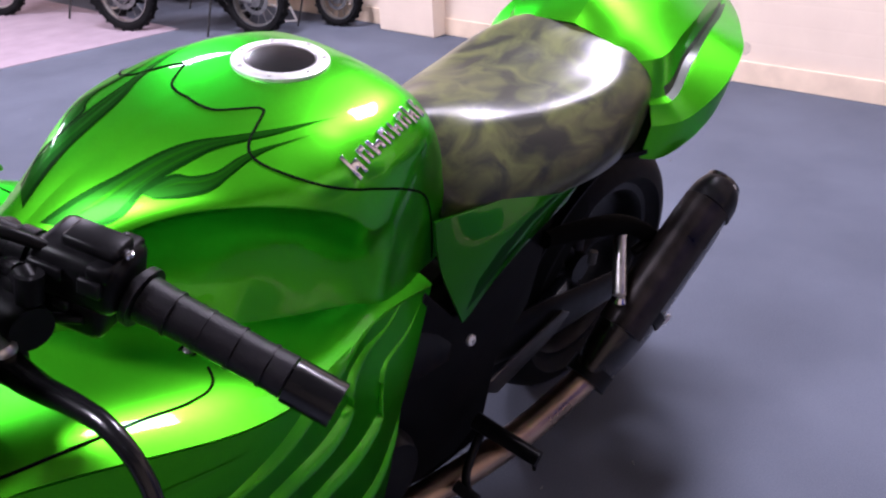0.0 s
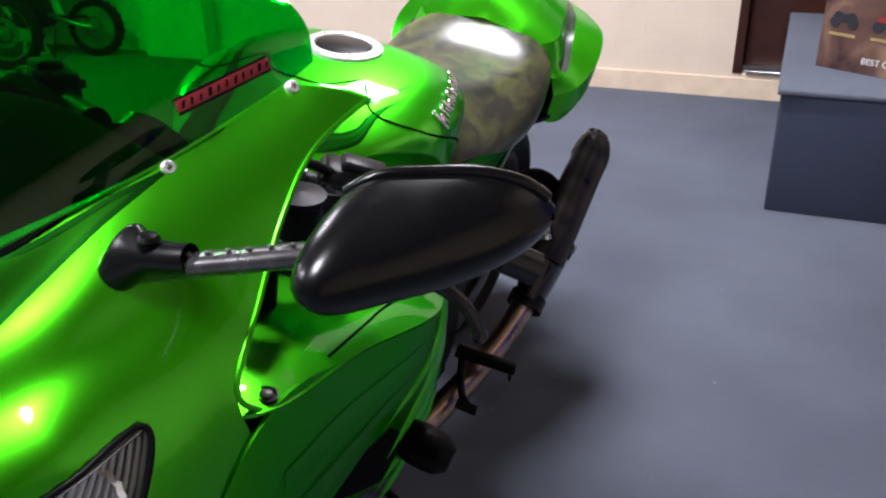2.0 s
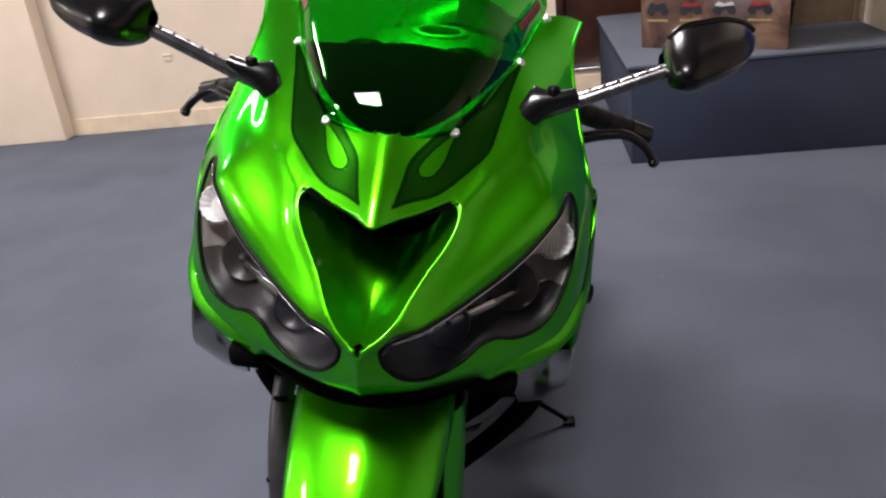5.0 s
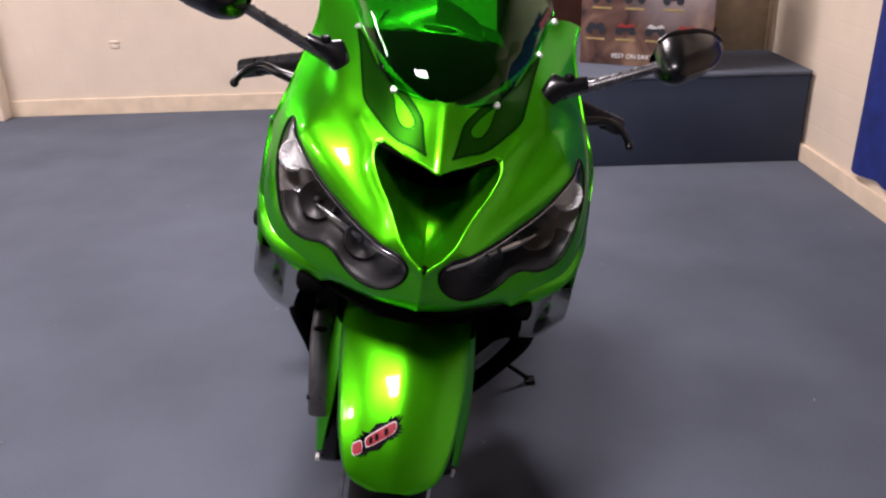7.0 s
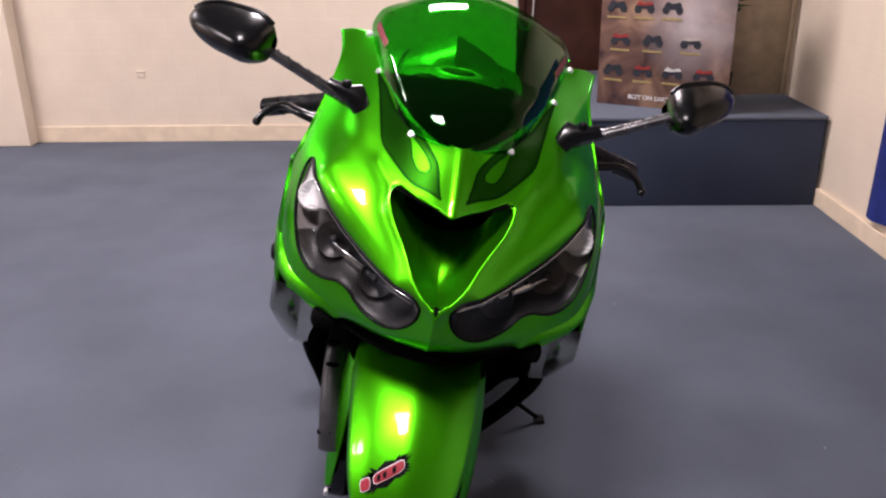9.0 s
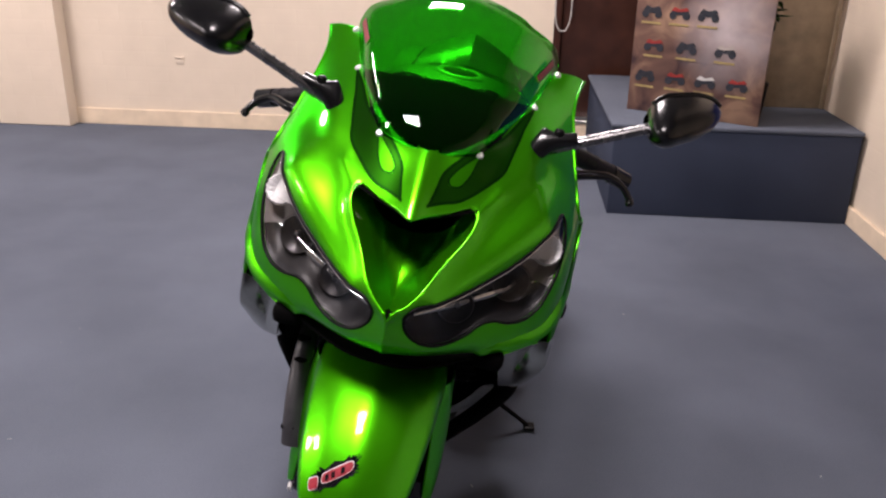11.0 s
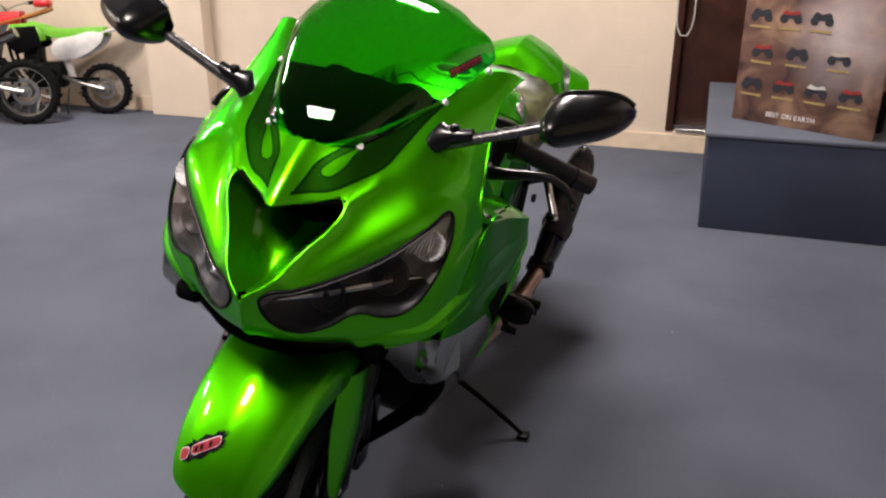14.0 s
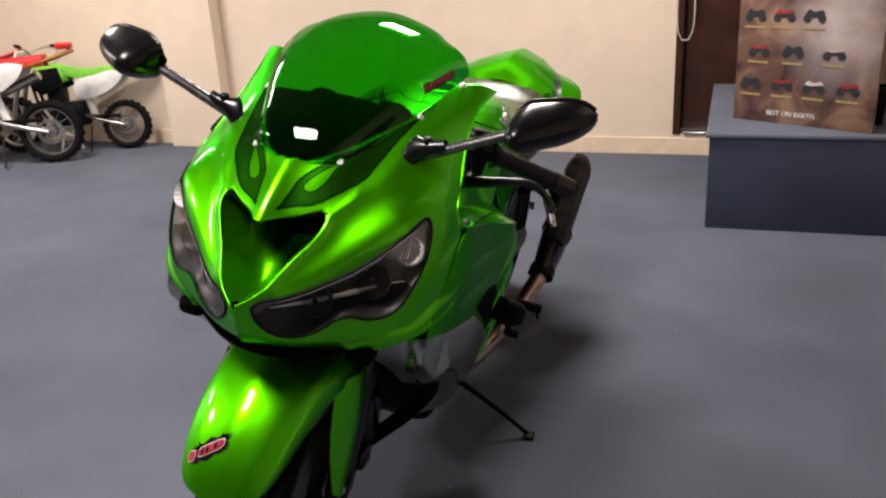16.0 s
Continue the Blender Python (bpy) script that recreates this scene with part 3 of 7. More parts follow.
def small_vehicle(cx, cz, body):
    """A small printed off-road vehicle: dark wheels and chassis, a coloured body."""
    w, h = 0.052, 0.030
    wheels = [flat_patch([(cx + sx * w * 0.62 + 0.018 * math.cos(a), cz - h * 0.5 + 0.018 * math.sin(a)) for a in np.linspace(0, 2 * math.pi, 10, endpoint=False)]) for sx in (-1, 1)]
    chassis = flat_patch([(cx - w * 0.7, cz - h * 0.4), (cx + w * 0.7, cz - h * 0.4), (cx + w * 0.8, cz + h * 0.2), (cx - w * 0.8, cz + h * 0.25)], 0.0012)
    part("printed_vehicle", joined(*wheels, chassis), NAVY, poster)
    top = flat_patch([(cx - w * 0.8, cz + h * 0.2), (cx - w * 0.2, cz + h * 0.05), (cx + w * 0.85, cz + h * 0.25), (cx + w * 0.6, cz + h * 0.75), (cx, cz + h * 0.45), (cx - w * 0.5, cz + h * 0.8)], 0.002)
    part("printed_body", top, body, poster)


rows = [(0.180, [(0.078, NAVY), (0.230, REDP), (0.376, PALEP), (0.526, REDP)]), (0.328, [(0.106, REDP), (0.268, NAVY), (0.452, SMOKE)]), (0.483, [(0.080, NAVY), (0.216, REDP), (0.352, NAVY)])]
for z, items in rows:
    for x, c in items:
        small_vehicle(x, z, c)
        part("caption_bar", flat_patch([(x - 0.048, z - 0.060), (x + 0.048, z - 0.062), (x + 0.048, z - 0.052), (x - 0.048, z - 0.050)], 0.0012), YELLOW, poster)
txt = bpy.data.curves.new("slogan", "FONT")
txt.body, txt.size, txt.extrude = "BEST ON EARTH", 0.031, 0.0006
tob = new("tmp_text", txt)
tme = bpy.data.meshes.new_from_object(tob.evaluated_get(bpy.context.evaluated_depsgraph_get()))
bpy.data.objects.remove(tob)
tbm = bmesh.new()
tbm.from_mesh(tme)
moved(tbm, Matrix.Translation((0.165, -0.0112, 0.036)) @ Matrix.Rotation(radians(90), 4, "X"))
part("slogan", tbm, WHITEDECAL, poster, "white slogan lettering", smooth=False)

bp_ = empty("brown_panel", label="tall brown wooden panel standing behind the platform", category="panel")
part("sheet", box(0.50, 0.03, 1.5, (1.715, 3.10, PZ + 0.752), 0.004), BROWN, bp_)
for x_ in (1.477, 1.953):
    part("edge_strip", box(0.022, 0.012, 1.5, (x_, 3.079, PZ + 0.752), 0.003), BROWN, bp_)


# the blue banner on the side wall
nx = net([[(ROOM_R - 0.03 - 0.012 * math.sin(3.0 * y), y, 0.12 + 0.05 * max(0, 2.05 - y) / (1 + 0.4 * (2.05 - y))), (ROOM_R - 0.02, y, 0.7), (ROOM_R - 0.02, y, 1.6)] for y in np.linspace(0.9, 2.03, 16)], 60, 12)
nx[..., 0] += 0.012 * np.sin(nx[..., 1] * 28.0)
tagged(part("blue_banner", from_net(nx, thick=0.004), BLUE), "deep blue cloth banner hanging in folds on the wall", "banner")


# lint and scuffs on the carpet
rng = random.Random(23)
LINT = material("pale_lint", (0.24, 0.24, 0.25), 0.9, var=0.1)
lint = bmesh.new()
for k in range(45):
    x, y, a, l_ = rng.uniform(-3.2, 1.9), rng.uniform(-2.0, 3.8), rng.uniform(0, math.pi), rng.uniform(0.002, 0.007)
    dx, dy, w_ = l_ * math.cos(a), l_ * math.sin(a), rng.uniform(0.0008, 0.002)
    ends = [(x - dx, y - dy), (x + dx, y + dy)]
    ring = [[lint.verts.new((ex - dy / l_ * w_ * c, ey + dx / l_ * w_ * c, 0.001 + h)) for c, h in ((-1, 0), (0, 0.0015), (1, 0))] for ex, ey in ends]
    for p_, q_ in ((0, 1), (1, 2), (2, 0)):
        lint.faces.new((ring[0][p_], ring[0][q_], ring[1][q_], ring[1][p_]))
tagged(part("carpet_lint", lint, LINT), "scattered pale lint specks on the carpet", "lint", kind="stuff")


# ---- the motorcycle ----
BIKE = empty("motorcycle", pose(0.052, 0, 0, 0, 10.72, 0), label="glossy candy green sport motorcycle leaning on its side stand", category="motorcycle")


def P(pts):
    """Points in motorcycle axes as an array of local places."""
    return [tuple(V(*p)) for p in pts]


# front cowl: level curves from the ridge to the rear edge of the left half
COWL = [
    [(0, 0.140, 0.667), (0.06, 0.132, 0.669), (0.12, 0.104, 0.673), (0.155, 0.078, 0.679), (0.20, 0.056, 0.677), (0.243, 0.030, 0.685)],
    [(0, 0.205, 0.70), (0.06, 0.185, 0.70), (0.13, 0.140, 0.70), (0.20, 0.09, 0.70), (0.245, 0.04, 0.70), (0.270, -0.03, 0.70)],
    [(0, 0.230, 0.765), (0.03, 0.207, 0.765), (0.11, 0.148, 0.765), (0.195, 0.105, 0.765), (0.248, 0.05, 0.765), (0.278, -0.05, 0.765)],
    [(0, 0.203, 0.83), (0.05, 0.170, 0.83), (0.12, 0.125, 0.83), (0.195, 0.085, 0.83), (0.245, 0.04, 0.83), (0.279, -0.07, 0.83)],
    [(0, 0.160, 0.895), (0.08, 0.122, 0.895), (0.15, 0.082, 0.895), (0.215, 0.04, 0.895), (0.248, -0.015, 0.895), (0.262, -0.062, 0.897)],
    [(0, 0.110, 0.940), (0.07, 0.085, 0.94), (0.135, 0.035, 0.945), (0.185, -0.014, 0.95), (0.218, -0.058, 0.95), (0.246, -0.113, 0.948)],
    [(0, 0.072, 0.969), (0.074, 0.046, 0.978), (0.13, -0.03, 0.995), (0.172, -0.070, 1.0), (0.205, -0.114, 1.0), (0.233, -0.163, 0.998)],
    [(0.04, 0.060, 0.972), (0.125, -0.070, 1.020), (0.150, -0.115, 1.035), (0.175, -0.142, 1.035), (0.202, -0.180, 1.037), (0.228, -0.217, 1.040)],
    [(0.074, 0.046, 0.978), (0.147, -0.122, 1.037), (0.182, -0.250, 1.08), (0.200, -0.260, 1.082), (0.222, -0.275, 1.08), (0.243, -0.290, 1.072)],
]
COWLNET = net([P(s) for s in COWL], 120, 140)
for _ in range(40):
    COWLNET[1:-1, 1:-1] = 0.5 * COWLNET[1:-1, 1:-1] + 0.125 * (COWLNET[:-2, 1:-1] + COWLNET[2:, 1:-1] + COWLNET[1:-1, :-2] + COWLNET[1:-1, 2:])
COWLNET = raised(COWLNET, P([(0, 0.232, 0.772), (0.024, 0.199, 0.797), (0.052, 0.163, 0.837), (0.083, 0.127, 0.877), (0.10, 0.108, 0.912), (0.125, 0.062, 0.935), (0.15, 0.01, 0.954), (0.162, -0.02, 0.965)]), 0.006, 0.010, 1.0, 0.003)
COWLNET = raised(COWLNET, P([(0.150, 0.012, 0.952), (0.158, -0.02, 0.968), (0.160, -0.05, 0.985)]), 0.005, 0.024)
COWLNET = raised(COWLNET, P([(0.150, 0.110, 0.684), (0.20, 0.075, 0.692), (0.25, 0.025, 0.712), (0.272, -0.04, 0.735)]), 0.009, 0.009)
COWLNET = raised(COWLNET, P([(0.030, 0.200, 0.789), (0.055, 0.176, 0.803), (0.085, 0.145, 0.826), (0.112, 0.120, 0.850), (0.140, 0.096, 0.874), (0.166, 0.068, 0.897), (0.190, 0.030, 0.918)]), 0.009, 0.034)
COWLNET = raised(COWLNET, P([(0, 0.172, 0.885), (0, 0.150, 0.906), (0, 0.110, 0.940), (0, 0.068, 0.972)]), 0.009, 0.021)
# ease the panel between its crests
crests = np.concatenate([np.array(spline(P(q), 40)) for q in (
    [(0, 0.232, 0.772), (0.024, 0.199, 0.797), (0.052, 0.163, 0.837), (0.083, 0.127, 0.877), (0.10, 0.108, 0.912), (0.118, 0.075, 0.930)],
    [(0.150, 0.110, 0.684), (0.20, 0.075, 0.692), (0.25, 0.025, 0.712), (0.272, -0.04, 0.735)],
    [(0, 0.172, 0.885), (0, 0.150, 0.906), (0, 0.110, 0.940), (0, 0.068, 0.972)])])
away = np.min(np.linalg.norm(COWLNET[:, :, None] - crests[None, None], axis=-1), axis=-1)
loose = np.clip((away - 0.014) / 0.014, 0, 1)[1:-1, 1:-1, None]
for _ in range(60):
    COWLNET[1:-1, 1:-1] += loose * (0.125 * (COWLNET[:-2, 1:-1] + COWLNET[2:, 1:-1] + COWLNET[1:-1, :-2] + COWLNET[1:-1, 2:]) - 0.5 * COWLNET[1:-1, 1:-1])
COWLNET = raised(COWLNET, P([(0.060, 0.188, 0.784), (0.085, 0.163, 0.803), (0.112, 0.138, 0.824), (0.140, 0.114, 0.846), (0.166, 0.086, 0.868), (0.190, 0.050, 0.888)]), 0.011, 0.026)
COWLNET[:, 0, 0] = np.where(COWLNET[:, 0, 0] < 0.004, 0.0, COWLNET[:, 0, 0])


def slant(u, v, w):
    return (u - 0.6 * v, w)


def cowl_flat(g):
    return np.stack([g[..., 0] + 0.6 * g[..., 1], g[..., 2]], -1)


HEAD = [(0.021, 0.212, 0.768), (0.030, 0.205, 0.781), (0.063, 0.176, 0.790), (0.104, 0.141, 0.807), (0.147, 0.111, 0.831), (0.175, 0.088, 0.853), (0.206, 0.057, 0.883), (0.229, 0.010, 0.904), (0.236, 0.008, 0.897), (0.243, 0.022, 0.862), (0.242, 0.045, 0.825), (0.233, 0.062, 0.795), (0.220, 0.076, 0.768), (0.200, 0.092, 0.751), (0.174, 0.108, 0.747), (0.150, 0.120, 0.751), (0.132, 0.133, 0.745), (0.118, 0.147, 0.730), (0.100, 0.160, 0.719), (0.076, 0.176, 0.713), (0.048, 0.192, 0.721), (0.028, 0.209, 0.745)]
HEADLINE = [slant(*p) for p in spline([*HEAD, HEAD[0]], 120)[:-1]]
NOTCH = [(-0.02, 0.165, 0.895), (0, 0.159, 0.897), (0.05, 0.138, 0.903), (0.090, 0.115, 0.914), (0.096, 0.112, 0.908), (0.080, 0.128, 0.875), (0.050, 0.162, 0.835), (0.022, 0.198, 0.795), (0.004, 0.222, 0.778), (-0.02, 0.23, 0.776)]
NOTCHLINE = [slant(*p) for p in [*NOTCH[:3], *spline(NOTCH[3:9], 60), NOTCH[9]]]
FLAME = [(0.015, 0.138, 0.911), (0.04, 0.124, 0.915), (0.065, 0.108, 0.919), (0.099, 0.07, 0.938), (0.121, 0.034, 0.955), (0.129, 0.002, 0.974), (0.141, -0.06, 1.008), (0.154, -0.118, 1.035), (0.136, -0.083, 1.024), (0.111, -0.021, 1.0), (0.073, 0.042, 0.983), (0.049, 0.066, 0.969), (0.029, 0.089, 0.952), (0.022, 0.112, 0.932)]
LOBE = [(0.045, 0.099, 0.936), (0.039, 0.094, 0.944), (0.046, 0.081, 0.955), (0.066, 0.06, 0.97), (0.085, 0.036, 0.98), (0.079, 0.058, 0.965), (0.072, 0.076, 0.949), (0.059, 0.094, 0.936)]
FLAMELINE = [slant(*p) for p in FLAME]
LOBELINE = [slant(*p) for p in LOBE]
g, which = regions(COWLNET, cowl_flat(COWLNET), [HEADLINE, NOTCHLINE, FLAMELINE, LOBELINE])
left = from_net(g, (which == 0) | (which >= 3), thick=-0.004, idx=np.where(which == 3, 1, np.where(which == 4, 2, 0)))
right = mirrored(left)
cowl = joined(left, right)
bmesh.ops.remove_doubles(cowl, verts=cowl.verts, dist=2e-4)
nose = part("nose_cowl", cowl, [GREEN, GHOST, FLANK], BIKE, "candy green nose cowl with dark flame graphics")

COWLTREE = net_tree(COWLNET)


def pierced(tree, p, lift):
    """The place where the slanted line through p, along which outlines are cut, meets the nose cowl."""
    d = V(0.6, 1, 0).normalized()
    co, nrm, k, far = tree.ray_cast(Vector(p) + d * 0.3, -d)
    if co is None or far > 0.6:
        return laid(tree, p, lift)
    return co + (nrm if nrm.dot(d) > 0 else -nrm) * lift


def closed_loop(pts, tree):
    """A closed run of places on the nose cowl."""
    c = spline([tuple(V(*p)) for p in pts + pts[:1]], 160)
    return [pierced(tree, tuple(q), 0.0003) for q in c]


def fluted(profile, seg):
    """A bowl turned with flutes, its faces left flat."""
    bm = turned(profile, seg, "z")
    for v in bm.verts:
        r = math.hypot(v.co.x, v.co.y)
        if r > 0.002 and round(math.atan2(v.co.y, v.co.x) / (2 * math.pi / seg)) % 2:
            v.co.x, v.co.y = v.co.x * 0.94, v.co.y * 0.94
    bmesh.ops.split_edges(bm, edges=bm.edges[:])
    return bm


def outline_film(pts, width):
    """A thin dark line lying inside a closed outline on the nose cowl."""
    c = closed_loop(pts, COWLTREE)[:-1]
    n_ = len(c)
    mid_ = sum(c, Vector()) / n_

    def moved_in(sign):
        out = []
        for k in range(n_):
            d = (c[(k + 1) % n_] - c[k - 1]).normalized()
            nrm = (laid(COWLTREE, tuple(c[k]), 0.01) - laid(COWLTREE, tuple(c[k]), 0.0)).normalized()
            out.append(laid(COWLTREE, tuple(c[k] + d.cross(nrm) * sign * width), 0.0005))
        return out

    def length(q):
        return sum((q[k] - q[k - 1]).length for k in range(n_))
    a, b = moved_in(1), moved_in(-1)
    inner = a if length(a) < length(b) else b
    c = [laid(COWLTREE, tuple(q), 0.0005) for q in c]
    bm = from_net(np.array([[tuple(p), tuple(q)] for p, q in zip(c + c[:1], inner + inner[:1])]), flip=True)
    if sum((f.normal.z - f.normal.y) * f.calc_area() for f in bm.faces) < 0:
        bmesh.ops.reverse_faces(bm, faces=bm.faces[:])
    return bm


for pts, wd in ((FLAME, 0.0046), (LOBE, 0.0030)):
    both("flame_outline", outline_film(pts, wd), DARKGREEN, nose, "dark outline of the flame graphic")


# headlights: a sunken housing under a clear lens
RIDGE_U, RIDGE_W = (0.035, 0.071, 0.104, 0.147, 0.179, 0.213, 0.25), (0.757, 0.763, 0.768, 0.779, 0.789, 0.797, 0.80)
cells = (g[:-1, :-1] + g[1:, 1:]) / 2
for side in (1, -1):
    lens = from_net(g, which == 1, thick=-0.003)
    sink = np.clip(-edge_near(HEADLINE, cowl_flat(g).reshape(-1, 2))[0].reshape(g.shape[:2]) / 0.012, 0, 1)[..., None]
    tub = g.copy()
    tub = tub + np.array([-0.25, 0.9, 0.05]) * 0.036 * np.clip(-edge_near(HEADLINE, cowl_flat(g).reshape(-1, 2))[0].reshape(g.shape[:2]) / 0.03, 0, 1)[..., None] + np.array([0, 0.006, 0])
    for _ in range(8):
        tub[1:-1, 1:-1] = 0.5 * tub[1:-1, 1:-1] + 0.125 * (tub[:-2, 1:-1] + tub[2:, 1:-1] + tub[1:-1, :-2] + tub[1:-1, 2:])
    tub = from_net(g * (1 - sink) + tub * sink + np.array([0, 0.004, 0]), which == 1, idx=(cells[..., 2] > np.interp(cells[..., 0], RIDGE_U, RIDGE_W)).astype(int))
    extras = []
    ridge = spline(P([(0.213, 0.046, 0.797), (0.179, 0.070, 0.790), (0.147, 0.094, 0.780), (0.104, 0.127, 0.769), (0.071, 0.152, 0.763), (0.035, 0.180, 0.757)]), 40)
    extras.append(("reflector_ridge", tube([tuple(q) for q in ridge], [0.0015, 0.003, 0.0055, 0.0045, 0.003, 0.001], 10, 40, squash=(0.6, 1.4)), Matrix(), CHROME, "chrome ridge across the reflector"))
    for (u, v, w, r_) in ((0.171, 0.083, 0.801, 0.029), (0.093, 0.133, 0.766, 0.027)):
        m = look(V(u, v, w), V(u - 0.05, v - 0.25, w - 0.06))
        ball = [(r_ * 0.6 * math.cos(a), r_ * math.sin(a)) for a in np.linspace(0.02, math.pi / 2, 9)]
        extras.append(("projector_dome", turned([*ball, (-0.01, r_ * 1.04), (-0.012, r_ * 1.12), (0.0, r_ * 1.15)], 28, "z"), m, DOMEGLASS, "round glass bulb cover"))
        extras.append(("bulb_reflector", turned([(-0.012, 0.0001), (-0.010, r_ * 0.4), (-0.004, r_ * 0.8), (0.001, r_ * 1.02), (-0.002, r_ * 1.08), (-0.016, r_ * 1.0)], 28, "z"), m, DOME, "dark reflector bowl"))
        extras.append(("bulb", turned([(-0.008, 0.0001), (-0.008, 0.006), (0.004, 0.006), (0.008, 0.003), (0.009, 0.0001)], 14, "z"), m, DULLMETAL, "small bulb"))
    m = look(V(0.214, 0.040, 0.852), V(0.16, -0.25, 0.72))
    extras.append(("position_lamp", fluted([(-0.008, 0.0001), (-0.005, 0.009), (0.001, 0.017), (0.010, 0.024), (0.006, 0.027)], 32), m, REFLECTOR, "bright position lamp reflector"))
    for k in range(11):
        f_ = k / 10
        hi_ = laid(COWLTREE, tuple(V(0.200, 0.060, 0.877).lerp(V(0.236, 0.006, 0.898), f_)), -0.007)
        lo_ = laid(COWLTREE, tuple(V(0.188, 0.072, 0.842).lerp(V(0.242, 0.030, 0.838), f_)), -0.012)
        extras.append(("lamp_rib", tube([tuple(hi_), tuple(hi_.lerp(lo_, 0.5) - V(0.001, 0.003, 0)), tuple(lo_)], [0.0016, 0.0026, 0.0020], 8, 8), Matrix(), REFLECTOR, "bright reflector flute"))
    trim = spline(P([(0.036, 0.186, 0.776), (0.066, 0.162, 0.784), (0.106, 0.128, 0.800), (0.149, 0.097, 0.823), (0.177, 0.074, 0.845), (0.203, 0.045, 0.872)]), 40)
    extras.append(("chrome_trim", tube([tuple(q) for q in trim], [0.001, 0.0052, 0.006, 0.005, 0.001], 10, 40, squash=(0.5, 1.5)), Matrix(), CHROME, "thin chrome trim strip"))
    if side < 0:
        lens, t2 = mirrored(lens), mirrored(tub)
        tub.free()
        tub = t2
    seal = tube([tuple(q) for q in closed_loop(HEAD, COWLTREE)], 0.0026, 8, 160)
    brow = [pierced(COWLTREE, tuple(Vector(q) + Vector((0, 0, -0.0035))), 0.0012) for q in spline(P(HEAD[1:8]), 60)]
    brow = tube([tuple(q) for q in brow], [0.0006, 0.0016, 0.0018, 0.0016, 0.0006], 8, 60)
    hl = part("headlight", tub, [LENSDARK, LAMPGREY], BIKE, "dark headlight unit behind a clear lens")
    cl = part("lens", lens, CLEAR, hl, "clear curved lens")
    cl.visible_shadow = False
    part("seal", seal if side > 0 else mirrored(seal), BLACK, hl, "thin black rubber seal")
    part("brow_trim", brow if side > 0 else mirrored(brow), CHROME, hl, "bright trim under the upper edge")
    for nm, bmx, m, mt, lb in extras:
        moved(bmx, m)
        part(nm, bmx if side > 0 else mirrored(bmx), mt, hl, lb)

# ram air intake: green walls running back to a black mouth
rim = [pierced(COWLTREE, tuple(V(*p)), -0.0006) for p in NOTCH[3:9]]
mid = [V(0.055, -0.01, 0.890), V(0.058, 0.0, 0.862), V(0.042, 0.055, 0.834), V(0.024, 0.112, 0.808), V(0.008, 0.150, 0.780), V(0, 0.213, 0.775)]
cen = [V(0, -0.01, 0.880), V(0, 0.0, 0.845), V(0, 0.055, 0.822), V(0, 0.108, 0.802), V(0, 0.148, 0.777), V(0, 0.212, 0.774)]
ng = net([[tuple(a), tuple(a * 0.55 + b * 0.45), tuple(b), tuple(c)] for a, b, c in zip(rim, mid, cen)], 130, 90)
ymid = (ng[:-1, :-1, 1] + ng[1:, 1:, 1]) / 2
lft = from_net(ng, idx=(ymid > -0.035).astype(int))
intake = joined(lft, mirrored(lft))
bmesh.ops.remove_doubles(intake, verts=intake.verts, dist=1e-4)
lip = np.array([tuple(pierced(COWLTREE, tuple(q), -0.0010)) for q in spline(P(NOTCH[3:9]), 70)])
for _ in range(6):
    lip[1:-1] = 0.5 * lip[1:-1] + 0.25 * (lip[:-2] + lip[2:])
lip = tube([tuple(q) for q in lip], 0.0013, 12, 70)
both("intake_lip", lip, GREEN, nose, "rounded green lip of the intake")
part("air_intake", intake, [GREEN, MOUTH], BIKE, "green air intake walls running into a black mouth")
top = net([[tuple(V(s * 0.094, 0.105 - 0.12 * d, 0.910)), tuple(V(s * 0.05, 0.128 - 0.14 * d, 0.899)), tuple(V(0, 0.149 - 0.16 * d, 0.893)), tuple(V(-s * 0.05, 0.128 - 0.14 * d, 0.899)), tuple(V(-s * 0.094, 0.105 - 0.12 * d, 0.910))] for s in (1,) for d in (0, 0.5, 1)], 8, 24)
part("intake_roof", from_net(top, thick=0.003), MOUTH, BIKE)

